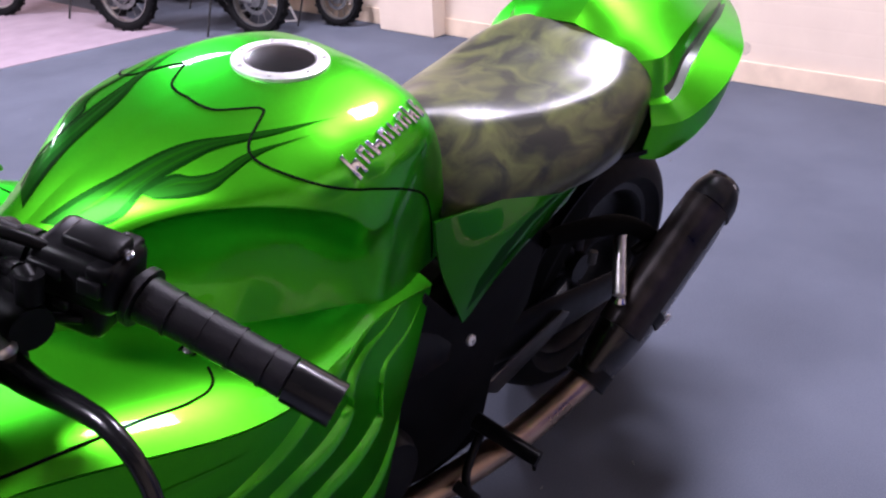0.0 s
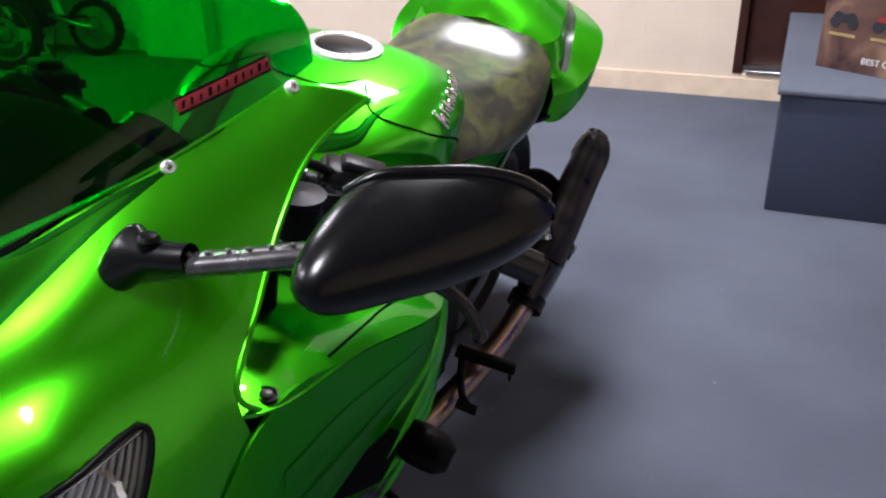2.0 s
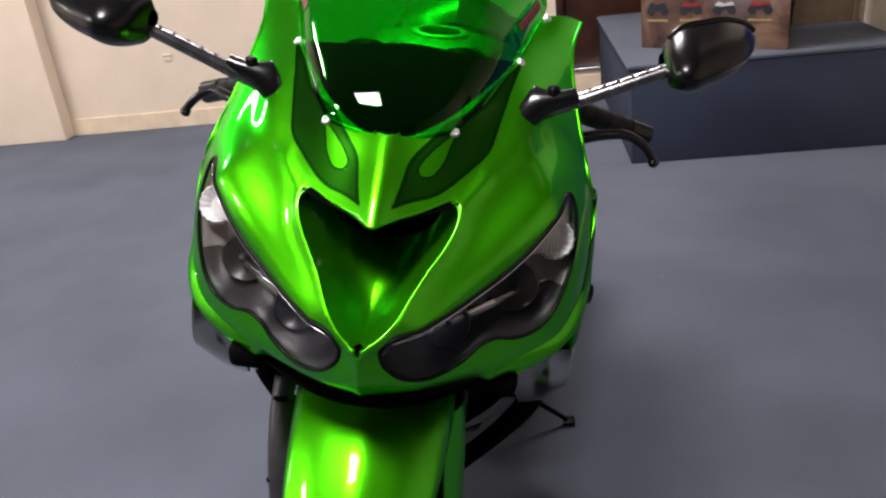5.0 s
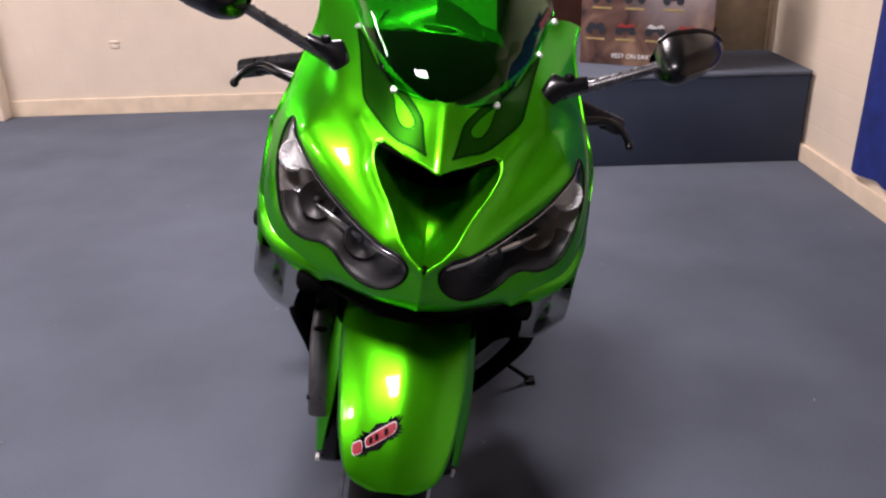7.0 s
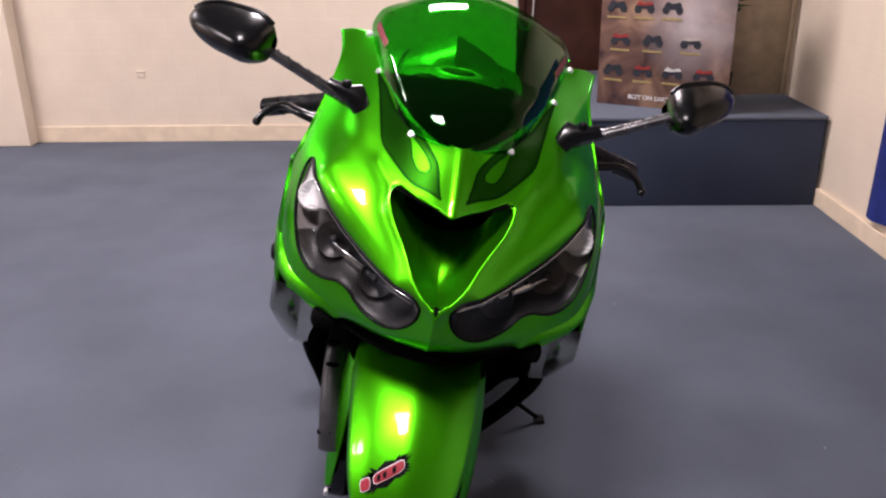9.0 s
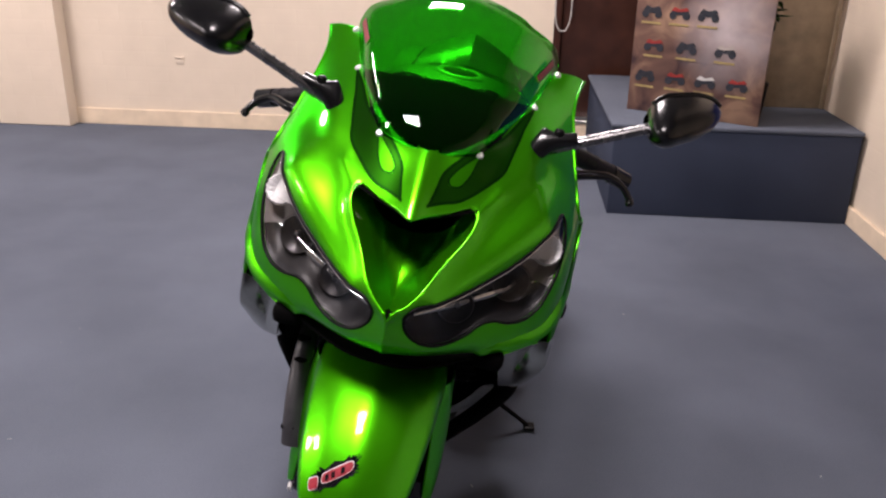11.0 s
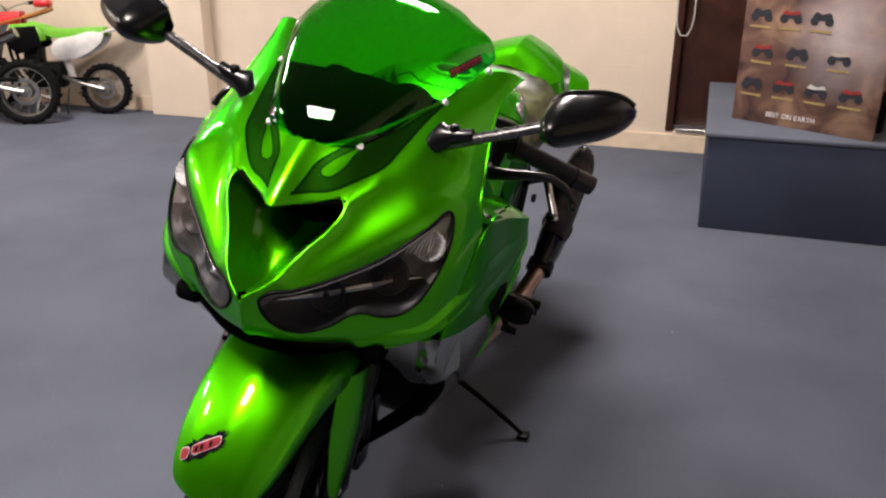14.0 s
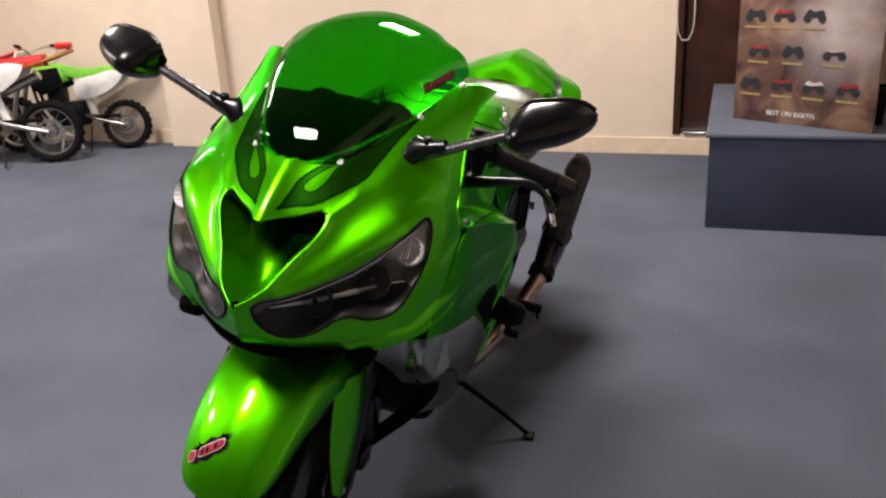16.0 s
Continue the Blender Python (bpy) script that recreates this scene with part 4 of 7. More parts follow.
# windscreen
SCR = [
    [(0.001, 0.072, 0.972), (0.0005, 0.0725, 0.972), (0, 0.073, 0.972), (-0.0005, 0.0725, 0.972), (-0.001, 0.072, 0.972)],
    [(0.040, 0.062, 0.975), (0.03, 0.060, 0.992), (0, 0.058, 1.001), (-0.03, 0.060, 0.992), (-0.040, 0.062, 0.975)],
    [(0.076, 0.046, 0.982), (0.06, 0.042, 1.011), (0, 0.034, 1.028), (-0.06, 0.042, 1.011), (-0.076, 0.046, 0.982)],
    [(0.115, -0.035, 1.012), (0.103, -0.035, 1.042), (0.072, -0.035, 1.061), (0, -0.035, 1.076), (-0.072, -0.035, 1.061), (-0.103, -0.035, 1.042), (-0.115, -0.035, 1.012)],
    [(0.148, -0.122, 1.041), (0.138, -0.12, 1.079), (0.105, -0.12, 1.102), (0.09, -0.12, 1.111), (0, -0.12, 1.131), (-0.09, -0.12, 1.111), (-0.105, -0.12, 1.102), (-0.138, -0.12, 1.079), (-0.148, -0.122, 1.041)],
    [(0.183, -0.250, 1.084), (0.170, -0.245, 1.115), (0.128, -0.238, 1.138), (0.108, -0.235, 1.149), (0, -0.225, 1.170), (-0.108, -0.235, 1.149), (-0.128, -0.238, 1.138), (-0.170, -0.245, 1.115), (-0.183, -0.250, 1.084)],
    [(0.187, -0.280, 1.094), (0.172, -0.290, 1.122), (0.125, -0.305, 1.145), (0.100, -0.312, 1.158), (0, -0.320, 1.178), (-0.100, -0.312, 1.158), (-0.125, -0.305, 1.145), (-0.172, -0.290, 1.122), (-0.187, -0.280, 1.094)],
]
SCRNET = net([P(s) for s in SCR], 60, 70)
for _ in range(20):
    SCRNET[1:-1, 1:-1] = 0.5 * SCRNET[1:-1, 1:-1] + 0.125 * (SCRNET[:-2, 1:-1] + SCRNET[2:, 1:-1] + SCRNET[1:-1, :-2] + SCRNET[1:-1, 2:])
screen = part("windscreen", from_net(SCRNET, thick=0.003), SCREEN, BIKE, "green tinted bubble windscreen")
screen.visible_shadow = False


def screw(at, axis, r=0.0056, parent=None, mat=None):
    m = look(Vector(at), Vector(at) + Vector(axis))
    bm = turned([(0.004, r * 1.15), (-0.001, r * 1.15), (-0.003, r * 0.85), (-0.003, r * 0.45), (0.0, r * 0.4), (0.0, 0.0001)], 14, "z")
    return part("screw", moved(bm, m), mat or PALEMETAL, parent, "bright hex screw")


for s in (1, -1):
    for p, ax in (((0.078, 0.042, 0.978), (0.3, 0.7, 0.65)), ((0.153, -0.122, 1.036), (0.7, 0.4, 0.6)), ((0.188, -0.246, 1.079), (0.75, 0.3, 0.55))):
        screw(V(s * p[0], p[1], p[2]), V(s * ax[0], ax[1], ax[2]), parent=screen)
# decal on the screen: a dark red strip with small black bars
SCRTREE = net_tree(SCRNET)
d0, d1 = V(0.1475, -0.140, 1.080), V(0.1725, -0.230, 1.101)
for s in (1, -1):
    lo_, hi_ = [], []
    for k in range(9):
        c0 = d0.lerp(d1, k / 8)
        lo_.append(tuple(c0 - V(-0.003, 0.0, 0.0062)))
        hi_.append(tuple(c0 + V(-0.003, 0.0, 0.0062)))
    b_ = ribbon(lo_, hi_, SCRTREE, 0.002, 24, 8)
    dec = part("screen_decal", b_ if s > 0 else mirrored(b_), [REDDECAL, BLACK], screen, "dark red decal with illegible black marks")
    for k in range(11):
        a_, e_ = d0.lerp(d1, (k + 0.35) / 11), d0.lerp(d1, (k + (0.62 if k % 3 else 0.74)) / 11)
        rows2 = [tuple(a_ - V(-0.002, 0, 0.0022)), tuple(e_ - V(-0.002, 0, 0.0022))], [tuple(a_ + V(-0.002, -0.003, 0.0012 + 0.0018 * (k % 2))), tuple(e_ + V(-0.002, -0.003, 0.0012 + 0.0018 * (k % 3 == 0)))]
        b_ = ribbon(rows2[0], rows2[1], SCRTREE, 0.0028, 4, 6)
        part("dark_bar", b_ if s > 0 else mirrored(b_), [BLACK, BLACK], dec)

# dash and inner cowl behind the screen
dash = net([P([(0.106, -0.012, 0.998), (0.073, 0.043, 0.980), (0.038, 0.058, 0.974), (0, 0.067, 0.971), (-0.038, 0.058, 0.974), (-0.073, 0.043, 0.980), (-0.106, -0.012, 0.998)]), P([(0.122, -0.06, 1.018), (0.06, -0.05, 1.021), (0, -0.05, 1.028), (-0.06, -0.05, 1.021), (-0.122, -0.06, 1.018)]), P([(0.145, -0.135, 1.034), (0.07, -0.14, 1.038), (0, -0.14, 1.044), (-0.07, -0.14, 1.038), (-0.145, -0.135, 1.034)]), P([(0.14, -0.165, 1.00), (0.07, -0.165, 1.022), (0, -0.165, 1.03), (-0.07, -0.165, 1.022), (-0.14, -0.165, 1.00)]), P([(0.15, -0.22, 0.93), (0.07, -0.21, 0.93), (0, -0.21, 0.93), (-0.07, -0.21, 0.93), (-0.15, -0.22, 0.93)])], 36, 40)
part("instrument_panel", from_net(dash, thick=-0.006), MOUTH, BIKE, "black instrument panel behind the screen")
for k, u in enumerate((-0.07, 0.07)):
    m = look(V(u, -0.205, 0.985), V(u, 0.2, 0.82))
    part("gauge", moved(turned([(0.01, 0.05), (-0.006, 0.05), (-0.006, 0.044), (0.0, 0.042), (0.0, 0.0001)], 32, "z"), m), GLOSSBLACK, BIKE, "round gauge")

# side fairings
FAIR = [
    [(0.262, 0.028, 0.70), (0.263, 0.030, 0.640), (0.264, -0.03, 0.585), (0.235, -0.20, 0.45), (0.205, -0.31, 0.33), (0.12, -0.38, 0.22)],
    [(0.279, -0.085, 0.866), (0.286, -0.07, 0.75), (0.281, -0.13, 0.62), (0.255, -0.26, 0.46), (0.215, -0.36, 0.31), (0.12, -0.42, 0.20)],
    [(0.281, -0.25, 0.818), (0.292, -0.25, 0.73), (0.288, -0.28, 0.60), (0.262, -0.36, 0.45), (0.215, -0.43, 0.29), (0.12, -0.47, 0.17)],
    [(0.294, -0.44, 0.757), (0.296, -0.44, 0.69), (0.285, -0.45, 0.58), (0.262, -0.48, 0.44), (0.217, -0.52, 0.29), (0.12, -0.54, 0.16)],
    [(0.258, -0.56, 0.716), (0.266, -0.56, 0.65), (0.263, -0.565, 0.55), (0.250, -0.575, 0.43), (0.210, -0.60, 0.29), (0.12, -0.61, 0.16)],
    [(0.200, -0.68, 0.690), (0.230, -0.655, 0.62), (0.242, -0.645, 0.54), (0.240, -0.65, 0.42), (0.205, -0.66, 0.29), (0.12, -0.66, 0.16)],
    [(0.148, -0.85, 0.636), (0.190, -0.78, 0.57), (0.215, -0.725, 0.49), (0.222, -0.71, 0.40), (0.20, -0.71, 0.29), (0.12, -0.71, 0.17)],
]
FAIRNET = net([P(s) for s in FAIR], 190, 170)
fl = np.stack([-FAIRNET[..., 1], FAIRNET[..., 2]], -1)
BLADES = [
    ([(0.150, -0.745, 0.685), (0.175, -0.690, 0.683), (0.215, -0.607, 0.697), (0.255, -0.545, 0.712), (0.280, -0.505, 0.707), (0.291, -0.473, 0.700), (0.297, -0.425, 0.690), (0.297, -0.368, 0.676), (0.295, -0.317, 0.665)], (0.002, 0.004, 0.008, 0.016, 0.019, 0.016, 0.010, 0.004)),
    ([(0.150, -0.775, 0.665), (0.185, -0.711, 0.660), (0.217, -0.638, 0.672), (0.242, -0.600, 0.668), (0.252, -0.590, 0.640), (0.269, -0.554, 0.629), (0.291, -0.457, 0.630), (0.290, -0.398, 0.600), (0.287, -0.360, 0.572)], (0.002, 0.004, 0.009, 0.019, 0.024, 0.022, 0.017, 0.010)),
    ([(0.145, -0.810, 0.630), (0.177, -0.761, 0.619), (0.211, -0.685, 0.618), (0.221, -0.672, 0.590), (0.228, -0.668, 0.560), (0.243, -0.625, 0.545), (0.264, -0.519, 0.545), (0.280, -0.433, 0.532), (0.270, -0.37, 0.500)], (0.002, 0.004, 0.009, 0.019, 0.024, 0.022, 0.018, 0.010)),
    ([(0.205, -0.735, 0.510), (0.222, -0.705, 0.465), (0.236, -0.655, 0.430), (0.243, -0.595, 0.415), (0.254, -0.517, 0.412), (0.255, -0.44, 0.39)], (0.006, 0.014, 0.022, 0.020, 0.014, 0.008)),
]
LOWLINE = [(0.08, 0.700), (0.02, 0.690), (-0.10, 0.662), (-0.19, 0.644), (-0.30, 0.570), (-0.40, 0.490), (-0.50, 0.410), (-0.76, 0.290), (-0.76, 0.08), (0.08, 0.08)]
VENT = [(-0.19, 0.662), (-0.27, 0.672), (-0.335, 0.655), (-0.39, 0.600), (-0.45, 0.490), (-0.40, 0.497), (-0.30, 0.577)]
fg, fwhich = regions(FAIRNET, fl, [LOWLINE, VENT])
# the fairing sides take the darkened green that carries their shade
sides = both("side_fairing", from_net(fg, thick=-0.004, idx=fwhich), [FLANK, SKIRT, MOUTH], BIKE, "green side fairing, darkened for shade, with a black vent and a graphite lower panel")
FAIRTREE = net_tree(FAIRNET)
# the front edge of the lower panel, rolled inwards
rolled = net([P(q) for q in (
    [(0.200, 0.005, 0.676), (0.204, 0.000, 0.62), (0.207, -0.060, 0.545), (0.193, -0.215, 0.43), (0.172, -0.318, 0.325), (0.11, -0.387, 0.215)],
    [(0.236, 0.026, 0.682), (0.240, 0.024, 0.628), (0.242, -0.035, 0.560), (0.220, -0.200, 0.440), (0.193, -0.308, 0.328), (0.117, -0.381, 0.218)],
    [(0.262, 0.028, 0.688), (0.263, 0.030, 0.640), (0.264, -0.030, 0.585), (0.235, -0.200, 0.450), (0.205, -0.310, 0.330), (0.12, -0.380, 0.220)])], 24, 60)
for a_, b_ in zip(sides, (from_net(rolled, thick=-0.003), mirrored(from_net(rolled, thick=-0.003)))):
    part("rolled_edge", b_, SKIRT, a_, "silver rolled front edge of the lower panel")


def blade(pts, widths, tree):
    """A swept fin: a broad face that looks up and a steep one below its crest."""
    c = [laid(tree, tuple(q), 0.0) for q in spline(P(pts), 48)]
    ww = np.interp(np.linspace(0, 1, 48), np.linspace(0, 1, len(widths)), widths)
    rows4 = []
    for k in range(48):
        d = (c[min(k + 1, 47)] - c[max(k - 1, 0)]).normalized()
        nrm = laid(tree, tuple(c[k]), 0.01) - c[k]
        nrm = nrm.normalized() if nrm.x > 0 else -nrm.normalized()
        up = nrm.cross(d).normalized()
        up = up if up.dot(Vector((0, 0.5, 0.85))) > 0 else -up
        w = ww[k] * min(1, k / 5 + 0.02, (47 - k) / 5 + 0.02)
        rows4.append([c[k] + up * w * f + nrm * h * w for f, h in ((0.85, -0.12), (0.55, 0.14), (0.2, 0.33), (-0.10, 0.44), (-0.18, 0.42), (-0.24, 0.30), (-0.22, -0.12))])
    g4 = np.array([[tuple(q) for q in r] for r in rows4])
    bm = from_net(g4, flip=True)
    if sum(f.normal.x * f.calc_area() for f in bm.faces) < 0:
        bmesh.ops.reverse_faces(bm, faces=bm.faces[:])
    return bm


for pts, widths in BLADES:
    bm_ = blade(pts, widths, FAIRTREE)
    c_ = mirrored(bm_)
    part("fin", bm_, GREEN, sides[0], "bright green swept fin")
    part("fin", c_, GREEN, sides[1], "bright green swept fin")
FLANKFLAMES = [
    ([(0.280, -0.10, 0.790), (0.288, -0.19, 0.782), (0.290, -0.28, 0.762), (0.292, -0.36, 0.748), (0.293, -0.43, 0.735)], [(0.282, -0.10, 0.770), (0.289, -0.19, 0.756), (0.291, -0.27, 0.744), (0.293, -0.35, 0.739), (0.293, -0.43, 0.735)]),
    ([(0.283, -0.07, 0.735), (0.288, -0.16, 0.728), (0.291, -0.25, 0.718), (0.293, -0.34, 0.712), (0.293, -0.40, 0.700)], [(0.283, -0.07, 0.705), (0.288, -0.15, 0.690), (0.291, -0.22, 0.692), (0.293, -0.31, 0.701), (0.293, -0.40, 0.700)]),
]
for one, two in FLANKFLAMES:
    bm_ = ribbon(P(one), P(two), FAIRTREE, 0.0008, 50)
    c_ = mirrored(bm_)
    part("flame_graphic", bm_, [FLANKFLAME, FLANK], sides[0], "lighter green ghost flame graphic")
    part("flame_graphic", c_, [FLANKFLAME, FLANK], sides[1], "lighter green ghost flame graphic")
shelf = blade([(0.150, 0.124, 0.694), (0.195, 0.096, 0.703), (0.239, 0.056, 0.717), (0.262, 0.017, 0.744), (0.274, -0.031, 0.759), (0.286, -0.077, 0.777)], (0.010, 0.018, 0.020, 0.018, 0.012), COWLTREE)
both("chin_shelf", shelf, GREEN, nose, "crisp green shelf along the chin")
# ledge between fairing and tank
LEDGE = [
    [(0.256, -0.048, 0.876), (0.225, -0.060, 0.880), (0.18, -0.085, 0.880), (0.11, -0.12, 0.876)],
    [(0.278, -0.085, 0.866), (0.252, -0.095, 0.876), (0.20, -0.12, 0.873), (0.11, -0.15, 0.866)],
    [(0.280, -0.25, 0.818), (0.247, -0.25, 0.834), (0.18, -0.26, 0.828), (0.09, -0.27, 0.820)],
    [(0.293, -0.44, 0.757), (0.244, -0.435, 0.776), (0.165, -0.43, 0.770), (0.09, -0.43, 0.760)],
    [(0.257, -0.56, 0.716), (0.210, -0.555, 0.728), (0.155, -0.55, 0.733), (0.12, -0.55, 0.735)],
    [(0.199, -0.68, 0.690), (0.175, -0.67, 0.70), (0.14, -0.66, 0.70), (0.12, -0.66, 0.70)],
    [(0.147, -0.85, 0.636), (0.135, -0.84, 0.65), (0.11, -0.83, 0.66), (0.10, -0.83, 0.66)],
]
LEDGENET = net([P(s) for s in LEDGE], 60, 20)
for _ in range(16):
    LEDGENET[1:-1, 1:-1] = 0.5 * LEDGENET[1:-1, 1:-1] + 0.125 * (LEDGENET[:-2, 1:-1] + LEDGENET[2:, 1:-1] + LEDGENET[1:-1, :-2] + LEDGENET[1:-1, 2:])
inn = both("inner_panel", from_net(LEDGENET, flip=True, thick=0.004), GREEN, BIKE, "green inner fairing panel")

LEDGETREE = net_tree(LEDGENET)
for s, ob in zip((1, -1), inn):
    c = [laid(LEDGETREE, tuple(q), 0.0042) for q in spline(P([(0.212, -0.440, 0.77), (0.240, -0.425, 0.775), (0.252, -0.395, 0.785), (0.255, -0.346, 0.798), (0.262, -0.28, 0.82), (0.268, -0.20, 0.84)]), 40)]
    part("shut_line", tube([(s * q[0], q[1], q[2]) for q in c], 0.0016, 6, 60, crisp=181), MOUTH, ob)
    for at_ in ((0.173, -0.448, 0.787), (0.266, -0.096, 0.868)):
        q = laid(LEDGETREE, tuple(V(*at_)), 0.004)
        part("screw_recess", moved(turned([(-0.004, 0.0001), (-0.004, 0.0095), (0.0008, 0.0105), (0.0012, 0.0085), (-0.001, 0.0075), (-0.001, 0.0001)], 18, "z"), Matrix.Translation((s * q[0], q[1], q[2] + 0.001))), BLACK, ob)
        part("screw", moved(turned([(0, 0.0055), (0.003, 0.0055), (0.004, 0.004), (0.004, 0.0001)], 12, "z"), Matrix.Translation((s * q[0], q[1], q[2]))), DULLMETAL, ob)

# tank
# each section: the crown down to the crease, then the knee recess below it
TANK = [
    (-0.335, [(0, 0.835), (0.03, 0.834), (0.052, 0.827), (0.062, 0.818)], [(0.066, 0.800), (0.080, 0.775), (0.120, 0.735), (0.160, 0.680)]),
    (-0.42, [(0, 0.897), (0.03, 0.8965), (0.060, 0.889), (0.081, 0.879), (0.088, 0.872)], [(0.074, 0.855), (0.068, 0.825), (0.085, 0.780), (0.140, 0.730), (0.165, 0.680)]),
    (-0.47, [(0, 0.920), (0.03, 0.9195), (0.080, 0.913), (0.111, 0.903), (0.120, 0.896)], [(0.102, 0.876), (0.092, 0.835), (0.104, 0.785), (0.145, 0.735), (0.168, 0.680)]),
    (-0.53, [(0, 0.941), (0.03, 0.9405), (0.090, 0.934), (0.135, 0.922), (0.154, 0.913), (0.162, 0.905)], [(0.140, 0.884), (0.122, 0.845), (0.124, 0.795), (0.146, 0.745), (0.170, 0.680)]),
    (-0.60, [(0, 0.956), (0.03, 0.9555), (0.085, 0.951), (0.150, 0.934), (0.186, 0.910), (0.193, 0.888)], [(0.166, 0.866), (0.142, 0.830), (0.138, 0.785), (0.150, 0.735), (0.172, 0.680)]),
    (-0.645, [(0, 0.962), (0.03, 0.9615), (0.085, 0.957), (0.152, 0.941), (0.193, 0.908), (0.197, 0.862)], [(0.174, 0.840), (0.150, 0.805), (0.142, 0.770), (0.152, 0.725), (0.171, 0.678)]),
    (-0.685, [(0, 0.965), (0.03, 0.9645), (0.083, 0.960), (0.151, 0.944), (0.192, 0.910), (0.195, 0.875), (0.192, 0.825)], [(0.178, 0.800), (0.162, 0.772), (0.158, 0.740), (0.163, 0.705), (0.170, 0.676)]),
    (-0.715, [(0, 0.966), (0.03, 0.9655), (0.081, 0.961), (0.149, 0.945), (0.189, 0.912), (0.192, 0.878), (0.187, 0.825)], [(0.182, 0.795), (0.178, 0.765), (0.175, 0.735), (0.173, 0.705), (0.172, 0.674)]),
    (-0.76, [(0, 0.964), (0.03, 0.9635), (0.077, 0.960), (0.141, 0.944), (0.179, 0.911), (0.181, 0.872), (0.173, 0.815)], [(0.168, 0.785), (0.165, 0.755), (0.163, 0.725), (0.162, 0.695), (0.162, 0.668)]),
    (-0.80, [(0, 0.953), (0.03, 0.9525), (0.070, 0.950), (0.128, 0.938), (0.163, 0.908), (0.166, 0.866), (0.157, 0.805)], [(0.153, 0.775), (0.151, 0.745), (0.150, 0.715), (0.149, 0.685), (0.148, 0.660)]),
    (-0.855, [(0, 0.915), (0.03, 0.9145), (0.060, 0.911), (0.105, 0.893), (0.132, 0.858), (0.135, 0.815), (0.130, 0.770)], [(0.128, 0.745), (0.126, 0.720), (0.125, 0.695), (0.124, 0.670), (0.123, 0.650)]),
    (-0.895, [(0, 0.855), (0.02, 0.8547), (0.045, 0.852), (0.085, 0.838), (0.105, 0.808), (0.110, 0.770), (0.110, 0.745)], [(0.109, 0.720), (0.108, 0.700), (0.108, 0.680), (0.108, 0.660), (0.108, 0.640)]),
    (-0.908, [(0, 0.800), (0.02, 0.800), (0.040, 0.799), (0.078, 0.790), (0.098, 0.775), (0.104, 0.755), (0.104, 0.735)], [(0.104, 0.715), (0.104, 0.695), (0.104, 0.675), (0.104, 0.655), (0.104, 0.640)]),
]


def creased(v, crown, recess):
    """A section with one sharp line, at the crown's last point."""
    a, b = spline(crown, 70), spline([crown[-1], *recess], 61)[1:]
    return [tuple(V(u, v, w)) for u, w in [*a, *b]]


TANKNET = np.array([creased(*q) for q in TANK])
TANKNET = np.stack([spline(TANKNET[:, j], 150) for j in range(TANKNET.shape[1])], 1)
for _ in range(4):
    TANKNET[1:-1] = 0.5 * TANKNET[1:-1] + 0.25 * (TANKNET[:-2] + TANKNET[2:])
TFLAMES = [
    ([(0.018, -0.384, 0.874), (0.030, -0.420, 0.897), (0.043, -0.455, 0.914), (0.056, -0.508, 0.933), (0.068, -0.535, 0.94), (0.087, -0.563, 0.944), (0.106, -0.598, 0.947), (0.121, -0.633, 0.949), (0.133, -0.676, 0.952)],
     [(0.061, -0.399, 0.881), (0.087, -0.431, 0.896), (0.085, -0.462, 0.911), (0.086, -0.488, 0.922), (0.090, -0.512, 0.93), (0.095, -0.543, 0.938), (0.106, -0.572, 0.943), (0.117, -0.600, 0.946), (0.126, -0.637, 0.949), (0.133, -0.676, 0.952)]),
    ([(0.082, -0.461, 0.911), (0.090, -0.495, 0.925), (0.106, -0.507, 0.925), (0.118, -0.528, 0.928), (0.119, -0.554, 0.936), (0.123, -0.576, 0.94), (0.133, -0.608, 0.943), (0.146, -0.658, 0.945)],
     [(0.098, -0.466, 0.91), (0.122, -0.490, 0.914), (0.133, -0.512, 0.919), (0.132, -0.538, 0.928), (0.130, -0.561, 0.935), (0.131, -0.586, 0.94), (0.136, -0.615, 0.943), (0.146, -0.658, 0.945)]),
]
tl = from_net(TANKNET, thick=-0.003)
tank = joined(tl, mirrored(tl))
bmesh.ops.remove_doubles(tank, verts=tank.verts, dist=2e-4)
TANKOB = part("fuel_tank", tank, GREEN, BIKE, "candy green fuel tank with dark flame graphics")
TANKTREE = net_tree(TANKNET)
for one, two in TFLAMES:
    both("flame_graphic", ribbon(P(one), P(two), TANKTREE), [MIDGREEN, DARKGREEN], TANKOB, "darker green ghost flame graphic")
    a_, b_ = np.array(spline(P(one), 60)), np.array(spline(P(two), 60))
    for lo_, hi_, k0, k1 in ((0.30, 0.52, 4, 46), (0.66, 0.80, 12, 54)):
        taper = np.sin(np.linspace(0.05, math.pi, k1 - k0))[:, None] * (hi_ - lo_) / 2
        mid_ = (lo_ + hi_) / 2
        c_, d_ = a_[k0:k1] + (b_ - a_)[k0:k1] * (mid_ - taper), a_[k0:k1] + (b_ - a_)[k0:k1] * (mid_ + taper)
        both("flame_streak", ribbon([tuple(q) for q in c_], [tuple(q) for q in d_], TANKTREE, 0.0012, 40), [SIDECOVER, MIDGREEN], TANKOB, "lighter streak inside the flame graphic")


def seam(pts, surface, parent, r=0.0017, n=90):
    """A dark shut line lying on a surface."""
    c = spline([tuple(V(*p)) for p in pts], n)
    tree = net_tree(surface)
    c = [laid(tree, (abs(q[0]), q[1], q[2]), 0.0) for q in c]
    c = [(math.copysign(q[0], pts[len(pts) // 2][0]), q[1], q[2]) for q in c]
    return part("shut_line", tube([tuple(q) for q in c], r, 6, n, crisp=181), MOUTH, parent)


